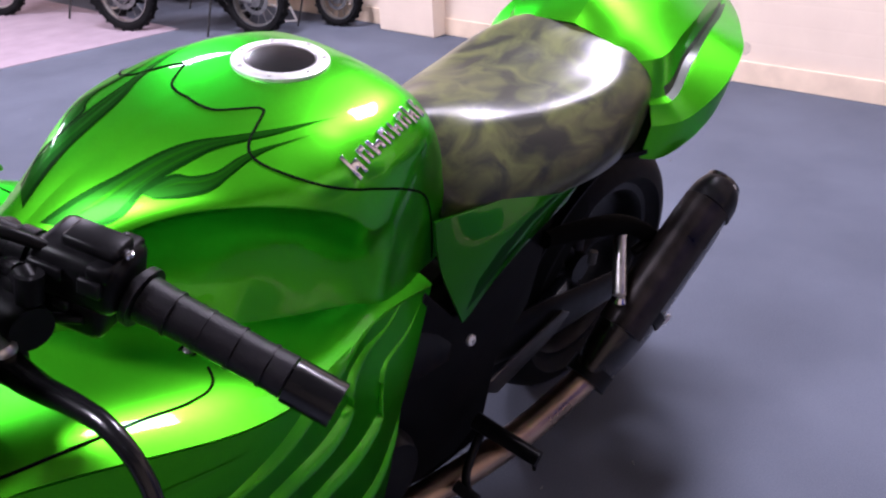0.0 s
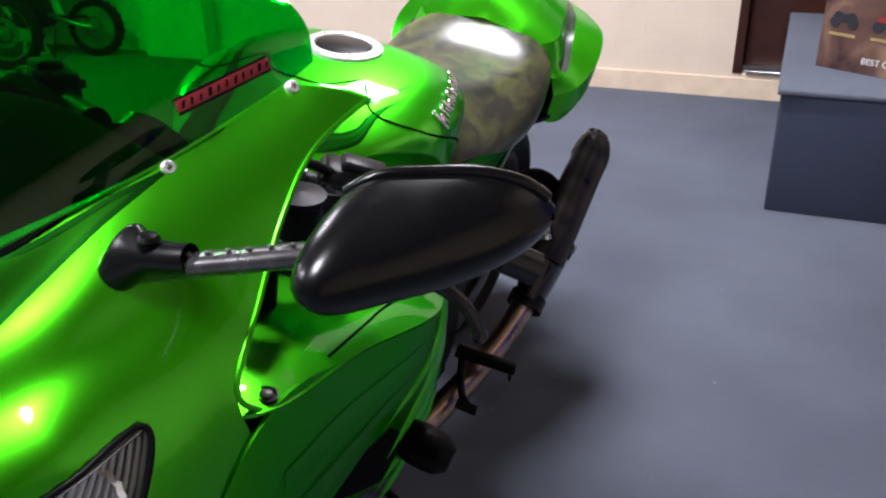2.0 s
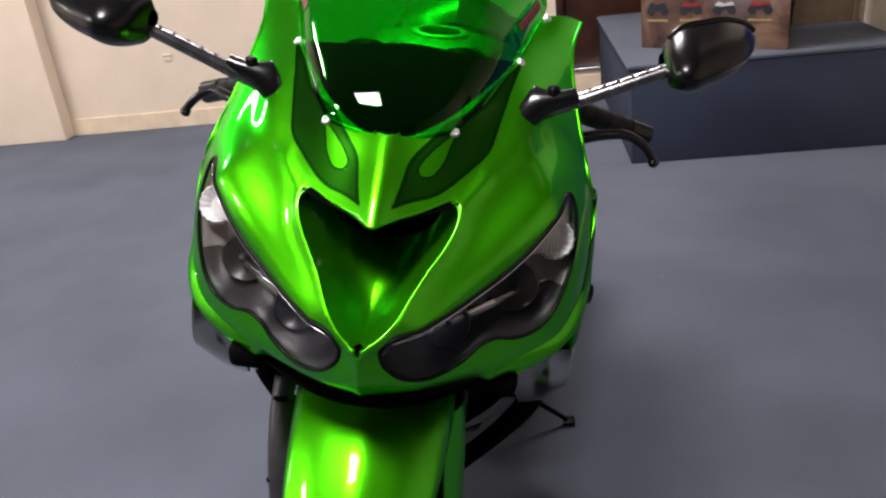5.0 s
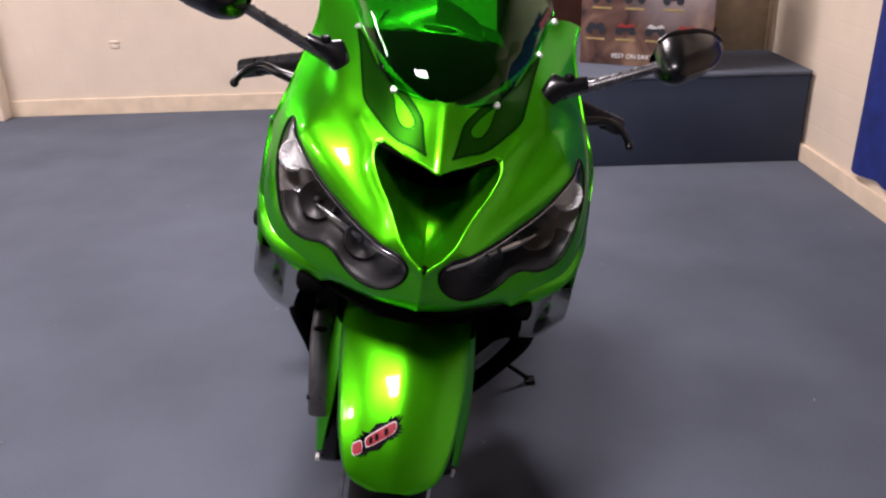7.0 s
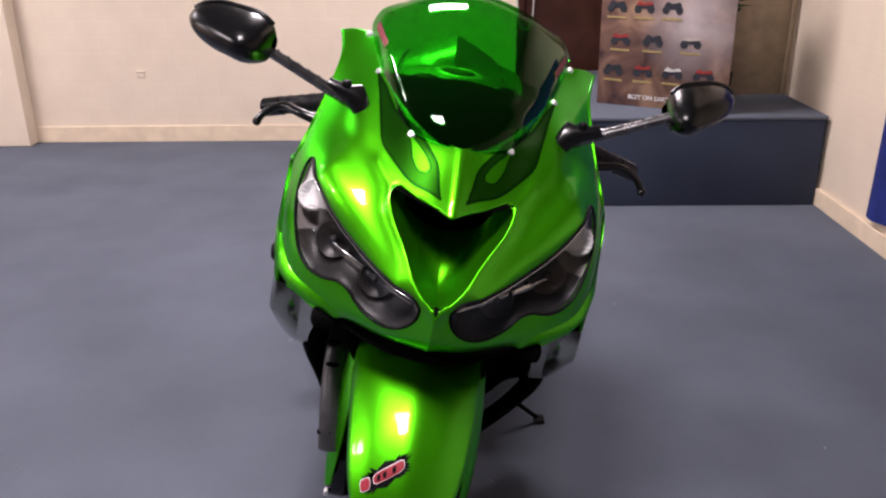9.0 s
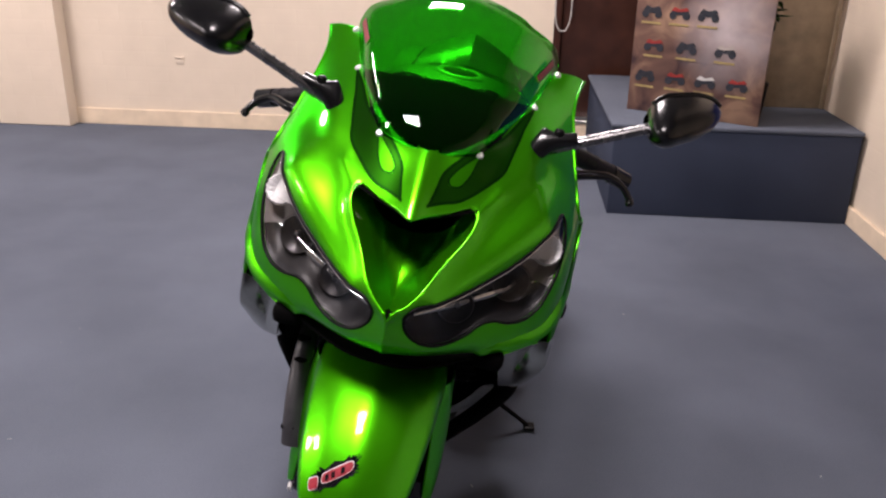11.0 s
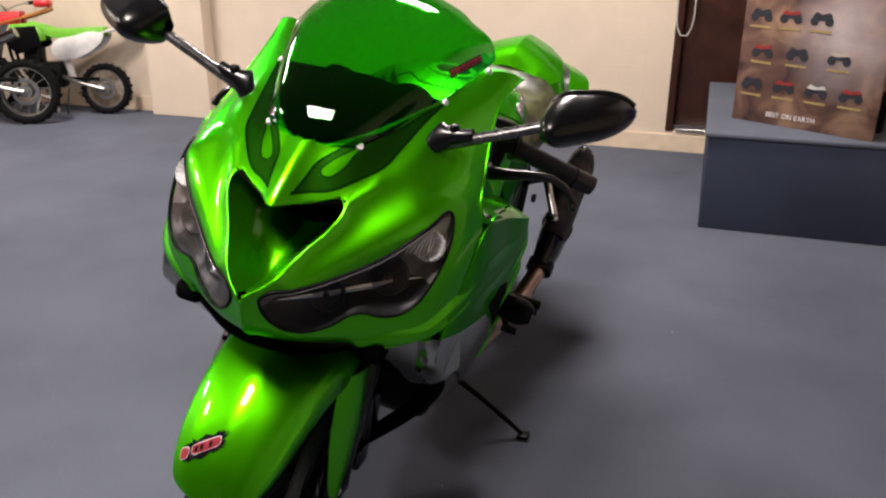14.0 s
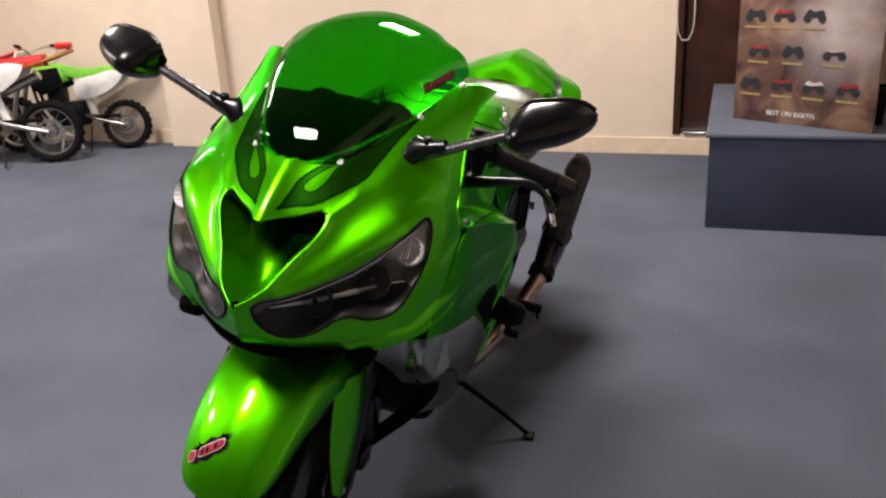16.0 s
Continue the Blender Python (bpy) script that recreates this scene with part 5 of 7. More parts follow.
SEAM = [(0.0, -0.575, 0.95), (0.020, -0.574, 0.951), (0.042, -0.580, 0.952), (0.060, -0.600, 0.954), (0.076, -0.619, 0.956), (0.083, -0.614, 0.954), (0.095, -0.596, 0.95), (0.114, -0.571, 0.940), (0.131, -0.566, 0.935), (0.170, -0.588, 0.923), (0.196, -0.630, 0.905), (0.185, -0.737, 0.86), (0.150, -0.829, 0.79), (0.125, -0.881, 0.70), (0.118, -0.89, 0.65)]
for s in (1, -1):
    seam([(s * u, v, w) for u, v, w in SEAM], TANKNET, TANKOB)
capm = pose(0, 0.703, 0.9645, 2.0, 0, 0)
part("filler_ring", moved(turned([(-0.004, 0.059), (0.003, 0.059), (0.005, 0.056), (0.005, 0.044), (0.001, 0.042)], 48, "z"), capm), PALEMETAL, TANKOB, "brushed metal filler ring")
part("filler_cap", moved(turned([(0.0, 0.042), (0.004, 0.041), (0.005, 0.036), (0.005, 0.0001)], 40, "z"), capm), GLOSSBLACK, TANKOB, "dark filler cap")
for k in range(7):
    a = 2 * math.pi * k / 7
    screw(capm @ Vector((0.052 * math.cos(a), 0.052 * math.sin(a), 0.0035)), (0, 0, 1), 0.0035, parent=TANKOB)

# seat
SEAT = [
    (-0.895, [(0, 0.850), (0.022, 0.846), (0.046, 0.824), (0.070, 0.785), (0.084, 0.745), (0.084, 0.715)]),
    (-0.935, [(0, 0.847), (0.032, 0.842), (0.062, 0.820), (0.102, 0.775), (0.128, 0.735), (0.130, 0.702)]),
    (-1.04, [(0, 0.838), (0.056, 0.834), (0.100, 0.820), (0.138, 0.776), (0.158, 0.735), (0.156, 0.700)]),
    (-1.15, [(0, 0.834), (0.075, 0.832), (0.130, 0.822), (0.165, 0.780), (0.181, 0.740), (0.172, 0.700)]),
    (-1.25, [(0, 0.844), (0.084, 0.843), (0.149, 0.833), (0.178, 0.793), (0.188, 0.750), (0.174, 0.700)]),
    (-1.33, [(0, 0.872), (0.075, 0.870), (0.138, 0.854), (0.173, 0.820), (0.178, 0.775), (0.166, 0.71)]),
    (-1.375, [(0, 0.876), (0.065, 0.876), (0.118, 0.862), (0.155, 0.828), (0.162, 0.78), (0.156, 0.72)]),
    (-1.385, [(0, 0.85), (0.06, 0.85), (0.11, 0.84), (0.145, 0.815), (0.152, 0.77), (0.148, 0.72)]),
]
SEATNET = net([[tuple(V(u, v, w)) for u, w in s] for v, s in SEAT], 60, 44)
sl = from_net(SEATNET, thick=-0.003)
seat = joined(sl, mirrored(sl))
bmesh.ops.remove_doubles(seat, verts=seat.verts, dist=2e-4)
part("seat", seat, SEATMAT, BIKE, "marbled olive and black vinyl seat")

TAILGREY = material("tail_channel", (0.035, 0.05, 0.03), 0.4, 0.1, var=0.15, scale=60.0)
# tail: a faceted hump, a dark channel and a flat outer panel on each side
TAIL = [
    (-1.345, [(0, 0.885), (0.085, 0.872), (0.125, 0.855), (0.165, 0.805), (0.178, 0.795), (0.190, 0.760), (0.184, 0.695)]),
    (-1.385, [(0, 0.925), (0.095, 0.893), (0.160, 0.868), (0.184, 0.806), (0.198, 0.802), (0.226, 0.774), (0.208, 0.695)]),
    (-1.46, [(0, 0.950), (0.092, 0.914), (0.150, 0.888), (0.166, 0.846), (0.182, 0.843), (0.246, 0.817), (0.238, 0.752)]),
    (-1.55, [(0, 0.958), (0.085, 0.924), (0.132, 0.902), (0.144, 0.862), (0.160, 0.878), (0.230, 0.858), (0.224, 0.824)]),
    (-1.65, [(0, 0.946), (0.070, 0.920), (0.100, 0.900), (0.116, 0.866), (0.130, 0.876), (0.176, 0.868), (0.172, 0.846)]),
    (-1.76, [(0, 0.918), (0.050, 0.899), (0.062, 0.890), (0.078, 0.866), (0.088, 0.870), (0.116, 0.860), (0.110, 0.838)]),
    (-1.86, [(0, 0.878), (0.020, 0.876), (0.030, 0.866), (0.040, 0.858), (0.044, 0.858), (0.055, 0.850), (0.050, 0.835)]),
]
counts = (10, 5, 4, 3, 8, 8)
tg = facet_net([[tuple(V(u, v, w)) for u, w in s] for v, s in TAIL], counts, 80)
tcol = np.zeros((79, sum(counts)), int)
tcol[6:64, 18:22] = 1
t_ = from_net(tg, thick=-0.003, idx=tcol)
tail = joined(t_, mirrored(t_))
bmesh.ops.remove_doubles(tail, verts=tail.verts, dist=2e-4)
part("tail_cowl", sharp(tail, 14), [GREEN, TAILGREY], BIKE, "green tail cowl with faceted single-seat hump and stepped side panels")
for s in (1, -1):
    part("tail_lamp", moved(turned([(-0.018, 0.0001), (-0.015, 0.007), (0, 0.012), (0.01, 0.011), (0.015, 0.0001)], 16, "y"), pose(s * 0.196, 1.645, 0.835, 0, 0, s * 20)), CLEAR, BIKE, "clear rear indicator lens")
under = net([P([(0.17, -1.30, 0.70), (0, -1.30, 0.70), (-0.17, -1.30, 0.70)]), P([(0.20, -1.40, 0.715), (0, -1.42, 0.71), (-0.20, -1.40, 0.715)]), P([(0.15, -1.66, 0.85), (0, -1.68, 0.81), (-0.15, -1.66, 0.85)])], 20, 16)
part("undertail", from_net(under, thick=-0.01), BLACK, BIKE)

# side covers under the seat
SC = [
    [(0.135, -0.86, 0.735), (0.150, -0.865, 0.66), (0.172, -0.885, 0.590), (0.176, -0.90, 0.556)],
    [(0.145, -0.96, 0.730), (0.163, -0.95, 0.68), (0.172, -0.93, 0.62), (0.175, -0.915, 0.563)],
    [(0.160, -1.08, 0.725), (0.170, -1.05, 0.69), (0.172, -1.02, 0.65), (0.172, -0.98, 0.605)],
    [(0.168, -1.20, 0.715), (0.168, -1.185, 0.70), (0.166, -1.17, 0.685), (0.163, -1.16, 0.668)],
]
SCNET = net([P(s) for s in SC], 110, 90)
SCFL = [(-0.905, 0.575), (-0.93, 0.62), (-0.98, 0.66), (-1.05, 0.69), (-1.13, 0.705), (-1.05, 0.675), (-0.99, 0.640), (-1.06, 0.66), (-0.98, 0.618)]
scg, scw = regions(SCNET, np.stack([-SCNET[..., 1], SCNET[..., 2]], -1), [SCFL])
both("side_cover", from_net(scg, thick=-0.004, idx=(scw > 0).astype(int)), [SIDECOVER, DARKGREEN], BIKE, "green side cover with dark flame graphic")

# frame, engine and swing arm
both("frame_spar", joined(tube(P([(0.07, -0.30, 0.68), (0.12, -0.55, 0.60), (0.145, -0.80, 0.53), (0.13, -0.95, 0.42), (0.12, -0.98, 0.32)]), [0.045, 0.05, 0.05, 0.04], 12, 24, squash=(0.5, 1.2))), DARKMETAL, BIKE, "black cast frame spar")
part("engine", joined(box(0.36, 0.42, 0.30, (0, 0.58, 0.36), 0.04), box(0.30, 0.25, 0.28, (0, 0.45, 0.55), 0.03), box(0.24, 0.30, 0.3, (0, 0.85, 0.42), 0.04), turned([(-0.20, 0.0001), (-0.20, 0.08), (-0.18, 0.09), (0.18, 0.09), (0.20, 0.08), (0.20, 0.0001)], 24, "x", (0, 0.72, 0.34))), DARKMETAL, BIKE, "dark engine block")
both("rear_subframe_plate", plate([(-0.828, 0.64), (-0.896, 0.56), (-1.13, 0.66), (-1.10, 0.48), (-1.03, 0.40), (-1.02, 0.26), (-0.95, 0.215), (-0.80, 0.22), (-0.72, 0.30), (-0.735, 0.50), (-0.76, 0.60)], 0.012, lambda a, b, d: V(0.150 + d, a, b), 0.003), MATTBLACK, BIKE, "black heel plate")
both("chain_case", plate([(-0.74, 0.28), (-0.90, 0.56), (-1.13, 0.66), (-1.30, 0.66), (-1.38, 0.52), (-1.30, 0.40), (-1.12, 0.28), (-0.95, 0.19)], 0.010, lambda a, b, d: V(0.085 + d, a, b), 0.003), MOUTH, BIKE, "black inner guard")
both("lower_guard", plate([(-0.74, 0.50), (-0.72, 0.30), (-0.80, 0.21), (-0.90, 0.175), (-1.05, 0.175), (-1.00, 0.30), (-0.90, 0.45)], 0.010, lambda a, b, d: V(0.138 + d, a, b), 0.003), MOUTH, BIKE, "black lower guard")
both("swing_arm_plate", plate([(-1.00, 0.325), (-1.24, 0.385), (-1.27, 0.365), (-1.22, 0.33), (-1.06, 0.285)], 0.008, lambda a, b, d: V(0.150 + d, a, b), 0.003), DULLMETAL, BIKE, "dull metal swing arm side")
both("swing_arm", tube(P([(0.11, -0.93, 0.40), (0.125, -1.15, 0.36), (0.13, -1.50, 0.31)]), [0.04, 0.045, 0.03], 12, 18, squash=(0.45, 1.2)), DARKMETAL, BIKE)
part("inner_mudguard", from_net(net([P([(u, -1.48 + 0.34 * math.cos(a), 0.31 + 0.34 * math.sin(a)) for u in (0.11, 0.05, -0.05, -0.11)]) for a in np.linspace(radians(20), radians(110), 9)], 20, 8), thick=0.004), BLACK, BIKE)


def wheel(v, r, half, rimr, name, spokes, label):
    """A road wheel: a round-shouldered tyre, a rim with spokes, brake discs."""
    w = empty(name)
    w.parent = BIKE
    w.location = V(0, v, r)
    prof = [(-half * 0.72, rimr), (-half * 0.9, rimr + 0.02), (-half, r - half * 0.75)] + [(half * math.sin(a), r - half * 0.75 + half * 0.75 * math.cos(a)) for a in np.linspace(-1.35, 1.35, 15)] + [(half, r - half * 0.75), (half * 0.9, rimr + 0.02), (half * 0.72, rimr)]
    tyre = part("tyre", turned(prof, 64, "x"), RUBBER, w, "black road tyre")
    bar = box(0.004, half * 0.9, 0.006, (0, 0, 0), 0.001)
    first = None
    for k in range(26):
        a = 2 * math.pi * k / 26
        for s in (1, -1):
            m = Matrix.Rotation(a + 0.12 * s, 4, "X") @ Matrix.Translation((s * half * 0.45, 0, r - half * 0.13)) @ Matrix.Rotation(radians(s * 24), 4, "Y") @ Matrix.Rotation(radians(s * 35), 4, "Z")
            if first is None:
                first = part("tread_bar", bar, RUBBER, tyre)
                ob = first
            else:
                ob = new("tread_bar", first.data)
                ob.parent = tyre
            ob.matrix_local = m
    rimb = turned([(-half * 0.75, rimr + 0.004), (-half * 0.75, rimr - 0.012), (-half * 0.5, rimr - 0.03), (half * 0.5, rimr - 0.03), (half * 0.75, rimr - 0.012), (half * 0.75, rimr + 0.004)], 64, "x")
    bits = [rimb, turned([(-0.05, 0.0001), (-0.05, 0.035), (0.05, 0.035), (0.05, 0.0001)], 24, "x")]
    for k in range(spokes):
        a = 2 * math.pi * k / spokes
        bits.append(tube([(0.012, 0.03 * math.cos(a), 0.03 * math.sin(a)), (0.0, rimr * 0.55 * math.cos(a + 0.06), rimr * 0.55 * math.sin(a + 0.06)), (0.012, (rimr - 0.02) * math.cos(a), (rimr - 0.02) * math.sin(a))], [0.022, 0.014, 0.020], 10, 10))
    part("rim", joined(*bits), DARKMETAL, w, "black alloy rim")
    return w


fw = wheel(-0.01, 0.300, 0.062, 0.215, "front_wheel", 6, "")
rw = wheel(-1.48, 0.312, 0.096, 0.215, "rear_wheel", 6, "")
for s in (1, -1):
    part("brake_disc", turned([(s * 0.075 - 0.003, 0.155), (s * 0.075 - 0.003, 0.095), (s * 0.075 + 0.003, 0.095), (s * 0.075 + 0.003, 0.155), (s * 0.075 - 0.003, 0.155)], 64, "x"), STEEL, fw, "petal brake disc")
part("brake_disc", turned([(-0.11, 0.125), (-0.11, 0.07), (-0.105, 0.07), (-0.105, 0.125), (-0.11, 0.125)], 48, "x"), STEEL, rw)

# forks
for s in (1, -1):
    part("fork_leg", joined(tube(P([(s * 0.105, -0.01, 0.30), (s * 0.105, -0.24, 0.86)]), [0.027, 0.027, 0.022, 0.022], 20, 12), box(0.05, 0.07, 0.10, V(s * 0.105, -0.01, 0.31), 0.015)), GLOSSBLACK, BIKE, "black fork leg")
    part("brake_caliper", joined(box(0.06, 0.07, 0.12, V(s * 0.098, -0.135, 0.38), 0.016), box(0.03, 0.05, 0.05, V(s * 0.115, -0.10, 0.30), 0.008)), GLOSSBLACK, BIKE, "black radial brake caliper")
    for w in (0.30, 0.33):
        screw(V(s * 0.128, 0.02, w - 0.03), V(s, 0.1, 0), 0.007, parent=BIKE)

# front mudguard
FEND = []
for a, hw, skirt in ((24, 0.028, 0.012), (27, 0.066, 0.03), (36, 0.085, 0.05), (50, 0.096, 0.065), (70, 0.106, 0.08), (90, 0.110, 0.095), (110, 0.105, 0.10), (130, 0.090, 0.09)):
    r, e_ = 0.328, min(1.0, skirt / 0.065)
    c, s = math.cos(radians(a)), math.sin(radians(a))
    row = []
    for f_, dr in ((1.0, skirt), (0.97, skirt * 0.55), (0.86, 0.028 * e_), (0.62, 0.0145 * e_), (0.3, 0.005 * e_), (0, 0), (-0.3, 0.005 * e_), (-0.62, 0.0145 * e_), (-0.86, 0.028 * e_), (-0.97, skirt * 0.55), (-1.0, skirt)):
        row.append((hw * f_, -0.01 + (r - dr) * c, 0.30 + (r - dr) * s))
    FEND.append(P(row))
mud = part("front_mudguard", from_net(net(FEND, 60, 48), flip=True, thick=0.003), GREEN, BIKE, "candy green front mudguard")
both("fork_guard", from_net(net([P([(0.10, 0.03, 0.55), (0.125, -0.02, 0.55), (0.115, -0.09, 0.55)]), P([(0.11, 0.06, 0.46), (0.135, 0.0, 0.46), (0.12, -0.06, 0.46)]), P([(0.115, 0.06, 0.38), (0.136, 0.03, 0.37), (0.125, -0.02, 0.38)]), P([(0.12, 0.05, 0.31), (0.132, 0.035, 0.30), (0.125, 0.02, 0.31)])], 20, 12), thick=-0.003), GREEN, mud, "green fork cover")
FENDNET = net(FEND, 60, 48)


FENDTREE = net_tree(FENDNET)


def guard_film(poly, lift):
    """A thin film of the given outline on the front mudguard, along the sticker's line."""
    def at(x, y):
        u, w = -0.034 + x * 0.82 - y * 0.57, 0.496 + x * 0.57 + y * 0.82
        co, nrm, k, d = FENDTREE.ray_cast(Vector((u, -0.6, w)), Vector((0, 1, 0)))
        return tuple(co + Vector((0, -1, 0.35)).normalized() * lift)
    cx, cy = sum(p[0] for p in poly) / len(poly), sum(p[1] for p in poly) / len(poly)
    loop = [*poly, poly[0]]
    g_ = np.array([[at(cx + (x - cx) * f, cy + (y - cy) * f) for f in (0.001, 0.35, 0.7, 1.0)] for x, y in loop])
    bm = from_net(g_, flip=True)
    if sum(f.normal.y * f.calc_area() for f in bm.faces) > 0:
        bmesh.ops.reverse_faces(bm, faces=bm.faces[:])
    return bm


def capsule(cx, cy, hx, hy, n=28):
    """A rounded bar's outline, slanted forwards."""
    out = []
    for a in np.linspace(0, 2 * math.pi, n, endpoint=False):
        c, sn = math.cos(a), math.sin(a)
        x, y = math.copysign(abs(c) ** 0.4, c) * hx, math.copysign(abs(sn) ** 0.6, sn) * hy
        out.append((cx + x + 0.35 * y, cy + y))
    return out


rng = random.Random(8)
splat = []
for k, (x, y) in enumerate([*capsule(0.006, 0.0, 0.036, 0.0105, 44)]):
    f_ = rng.uniform(1.15, 1.5) if k % 2 else rng.uniform(0.86, 1.0)
    splat.append((0.006 + (x - 0.006) * (0.5 + 0.5 * f_), y * f_))
dec = part("mudguard_decal", guard_film(splat, 0.0044), BLACK, mud, "jagged black sticker ground")
part("pale_edge", guard_film(capsule(-0.030, -0.001, 0.0090, 0.0071), 0.0050), WHITEDECAL, dec, "pale sticker edge")
part("red_disc", guard_film(capsule(-0.030, -0.001, 0.0082, 0.0063), 0.0056), REDDECAL, dec, "red sticker disc")
part("pale_edge", guard_film(capsule(0.011, 0.0005, 0.0266, 0.0065), 0.0050), WHITEDECAL, dec, "pale sticker edge")
part("red_bar", guard_film(capsule(0.011, 0.0005, 0.0258, 0.0057), 0.0056), REDDECAL, dec, "red sticker bar")
for x in (-0.006, 0.004, 0.020):
    part("dark_mark", guard_film(capsule(x, 0.0005, 0.0032, 0.0034, 16), 0.0062), BLACK, dec, "illegible dark mark")

# slotted dark guard beside the right fork leg
rows_ = []
for v_, w_, u_ in ((-0.080, 0.585, 0.160), (-0.045, 0.530, 0.163), (-0.005, 0.490, 0.160), (0.030, 0.440, 0.153), (0.048, 0.385, 0.146)):
    rows_.append([tuple(V(-(u_ + du), v_ + dv, w_ + 0.25 * dv)) for du, dv in ((-0.030, 0.006), (-0.012, 0.014), (0.003, 0.008), (0.006, -0.010), (-0.004, -0.028))])
guard = part("slotted_guard", from_net(net(rows_, 30, 16), flip=True, thick=0.003), GUARDGREY, BIKE, "dark grey slotted guard beside the fork")
for k in range(5):
    c0 = V(-0.160, -0.060, 0.572).lerp(V(-0.146, 0.060, 0.385), 0.12 + 0.18 * k)
    part("slot", tube([tuple(c0 + V(-0.007, -0.012, -0.006)), tuple(c0 + V(-0.002, 0.003, 0.0)), tuple(c0 + V(0.016, 0.009, 0.006))], [0.003, 0.006, 0.005, 0.003], 10, 10), MOUTH, guard, "black slot")

# exhausts
for s in (1, -1):
    ex = empty("exhaust")
    ex.parent = BIKE
    part("silencer", joined(tube(P([(s * 0.266, -1.195, 0.330), (s * 0.270, -1.235, 0.367), (s * 0.276, -1.37, 0.487), (s * 0.280, -1.470, 0.577), (s * 0.281, -1.510, 0.612), (s * 0.281, -1.523, 0.623)]), [0.040, 0.050, 0.055, 0.056, 0.056, 0.055, 0.054, 0.050, 0.040], 24, 30, squash=(0.8, 1.18))), CARBON, ex, "dark bronze-black silencer")
    shield = []
    for f_, v_, w_ in ((0, -1.262, 0.391), (1, -1.34, 0.460), (2, -1.42, 0.532), (3, -1.475, 0.581)):
        out_ = V(s, 0, 0)
        up_ = V(0, 0.66, 0.75)
        shield.append([tuple(V(s * (0.270 + 0.0035 * f_), v_, w_) + out_ * 0.049 * math.cos(a) + up_ * 0.070 * math.sin(a)) for a in np.linspace(0.35, 2.2, 9)])
    part("heat_shield", from_net(net(shield, 20, 20), flip=s > 0, thick=0.003), DARKSHIELD, ex, "scuffed dark heat shield")
    for v_, w_ in ((-1.275, 0.440), (-1.34, 0.498), (-1.405, 0.556), (-1.462, 0.607)):
        screw(V(s * 0.300, v_, w_), V(s * 0.55, 0.55, 0.62), 0.005, parent=ex, mat=CHROME)
    part("end_cap", tube(P([(s * 0.281, -1.478, 0.584), (s * 0.281, -1.508, 0.610), (s * 0.281, -1.526, 0.626)]), [0.0562, 0.0562, 0.053, 0.046, 0.030], 24, 12, squash=(0.8, 1.18)), DARKMETAL, ex, "dark end cap")
    part("clamp", tube(P([(s * 0.264, -1.180, 0.318), (s * 0.266, -1.205, 0.338)]), 0.042, 20), DARKMETAL, ex)
    part("link_pipe", tube(P([(s * 0.265, -1.195, 0.330), (s * 0.245, -1.06, 0.275), (s * 0.215, -0.93, 0.235), (s * 0.17, -0.78, 0.195), (s * 0.10, -0.65, 0.15)]), 0.027, 20, 36), PIPE, ex, "heat-tinted steel pipe")

for s in (1, -1):
    part("silencer_bracket", joined(tube(P([(s * 0.225, -1.33, 0.52), (s * 0.245, -1.40, 0.545), (s * 0.262, -1.43, 0.55)]), 0.010, 10, 10), tube(P([(s * 0.272, -1.300, 0.425), (s * 0.276, -1.318, 0.441)]), 0.060, 22, squash=(0.82, 1.18))), BLACK, BIKE, "black silencer strap")
    screw(V(s * 0.322, -1.335, 0.415), V(s, 0, -0.2), 0.010, parent=BIKE)
    screw(V(s * 0.308, -1.50, 0.635), V(s, 0, 0.8), 0.005, parent=BIKE)
    screw(V(s * 0.190, -0.91, 0.524), V(s, 0, 0.2), 0.008, parent=BIKE)
    part("bracket_link", tube(P([(s * 0.185, -1.253, 0.535), (s * 0.186, -1.250, 0.51)]), 0.008, 14), DULLMETAL, BIKE, "bright metal link")
    part("peg_ball", moved(turned([(-0.013, 0.0001), (-0.009, 0.010), (0, 0.0145), (0.009, 0.010), (0.013, 0.0001)], 16, "z"), Matrix.Translation(V(s * 0.266, -1.231, 0.483))), CHROME, BIKE)

# footpegs
for s in (1, -1):
    part("footpeg", joined(tube(P([(s * 0.19, -0.955, 0.315), (s * 0.315, -0.975, 0.305)]), [0.016, 0.014], 14), tube(P([(s * 0.305, -0.974, 0.30), (s * 0.307, -0.982, 0.268)]), 0.004, 8)), BLACK, BIKE, "black rubber footpeg")
    part("passenger_peg", joined(tube(P([(s * 0.20, -1.30, 0.585), (s * 0.262, -1.235, 0.49)]), [0.012, 0.013], 14)), STEEL, BIKE, "folded alloy passenger footpeg")
    part("peg_bracket", joined(tube(P([(s * 0.17, -1.10, 0.62), (s * 0.21, -1.30, 0.585), (s * 0.24, -1.40, 0.52)]), [0.016, 0.02, 0.014], 10, 16)), MOUTH, BIKE)
part("gear_lever", tube(P([(0.20, -0.97, 0.30), (0.24, -0.88, 0.27), (0.262, -0.865, 0.262)]), 0.008, 10, 14), DARKMETAL, BIKE)
part("shift_peg", tube(P([(0.235, -0.862, 0.262), (0.278, -0.866, 0.258)]), 0.011, 12), RUBBER, BIKE)
part("side_stand", joined(tube([V(0.16, -0.66, 0.19), V(0.27, -0.655, 0.145), V(0.362, -0.652, 0.10)][0:2] + [V(0.383, -0.659, 0.084)], [0.009, 0.007, 0.006], 12, 14), box(0.030, 0.034, 0.008, V(0.388, -0.659, 0.081), 0.003, Matrix.Rotation(radians(-10.72), 3, "Y"))), BLACK, BIKE, "black side stand leg")

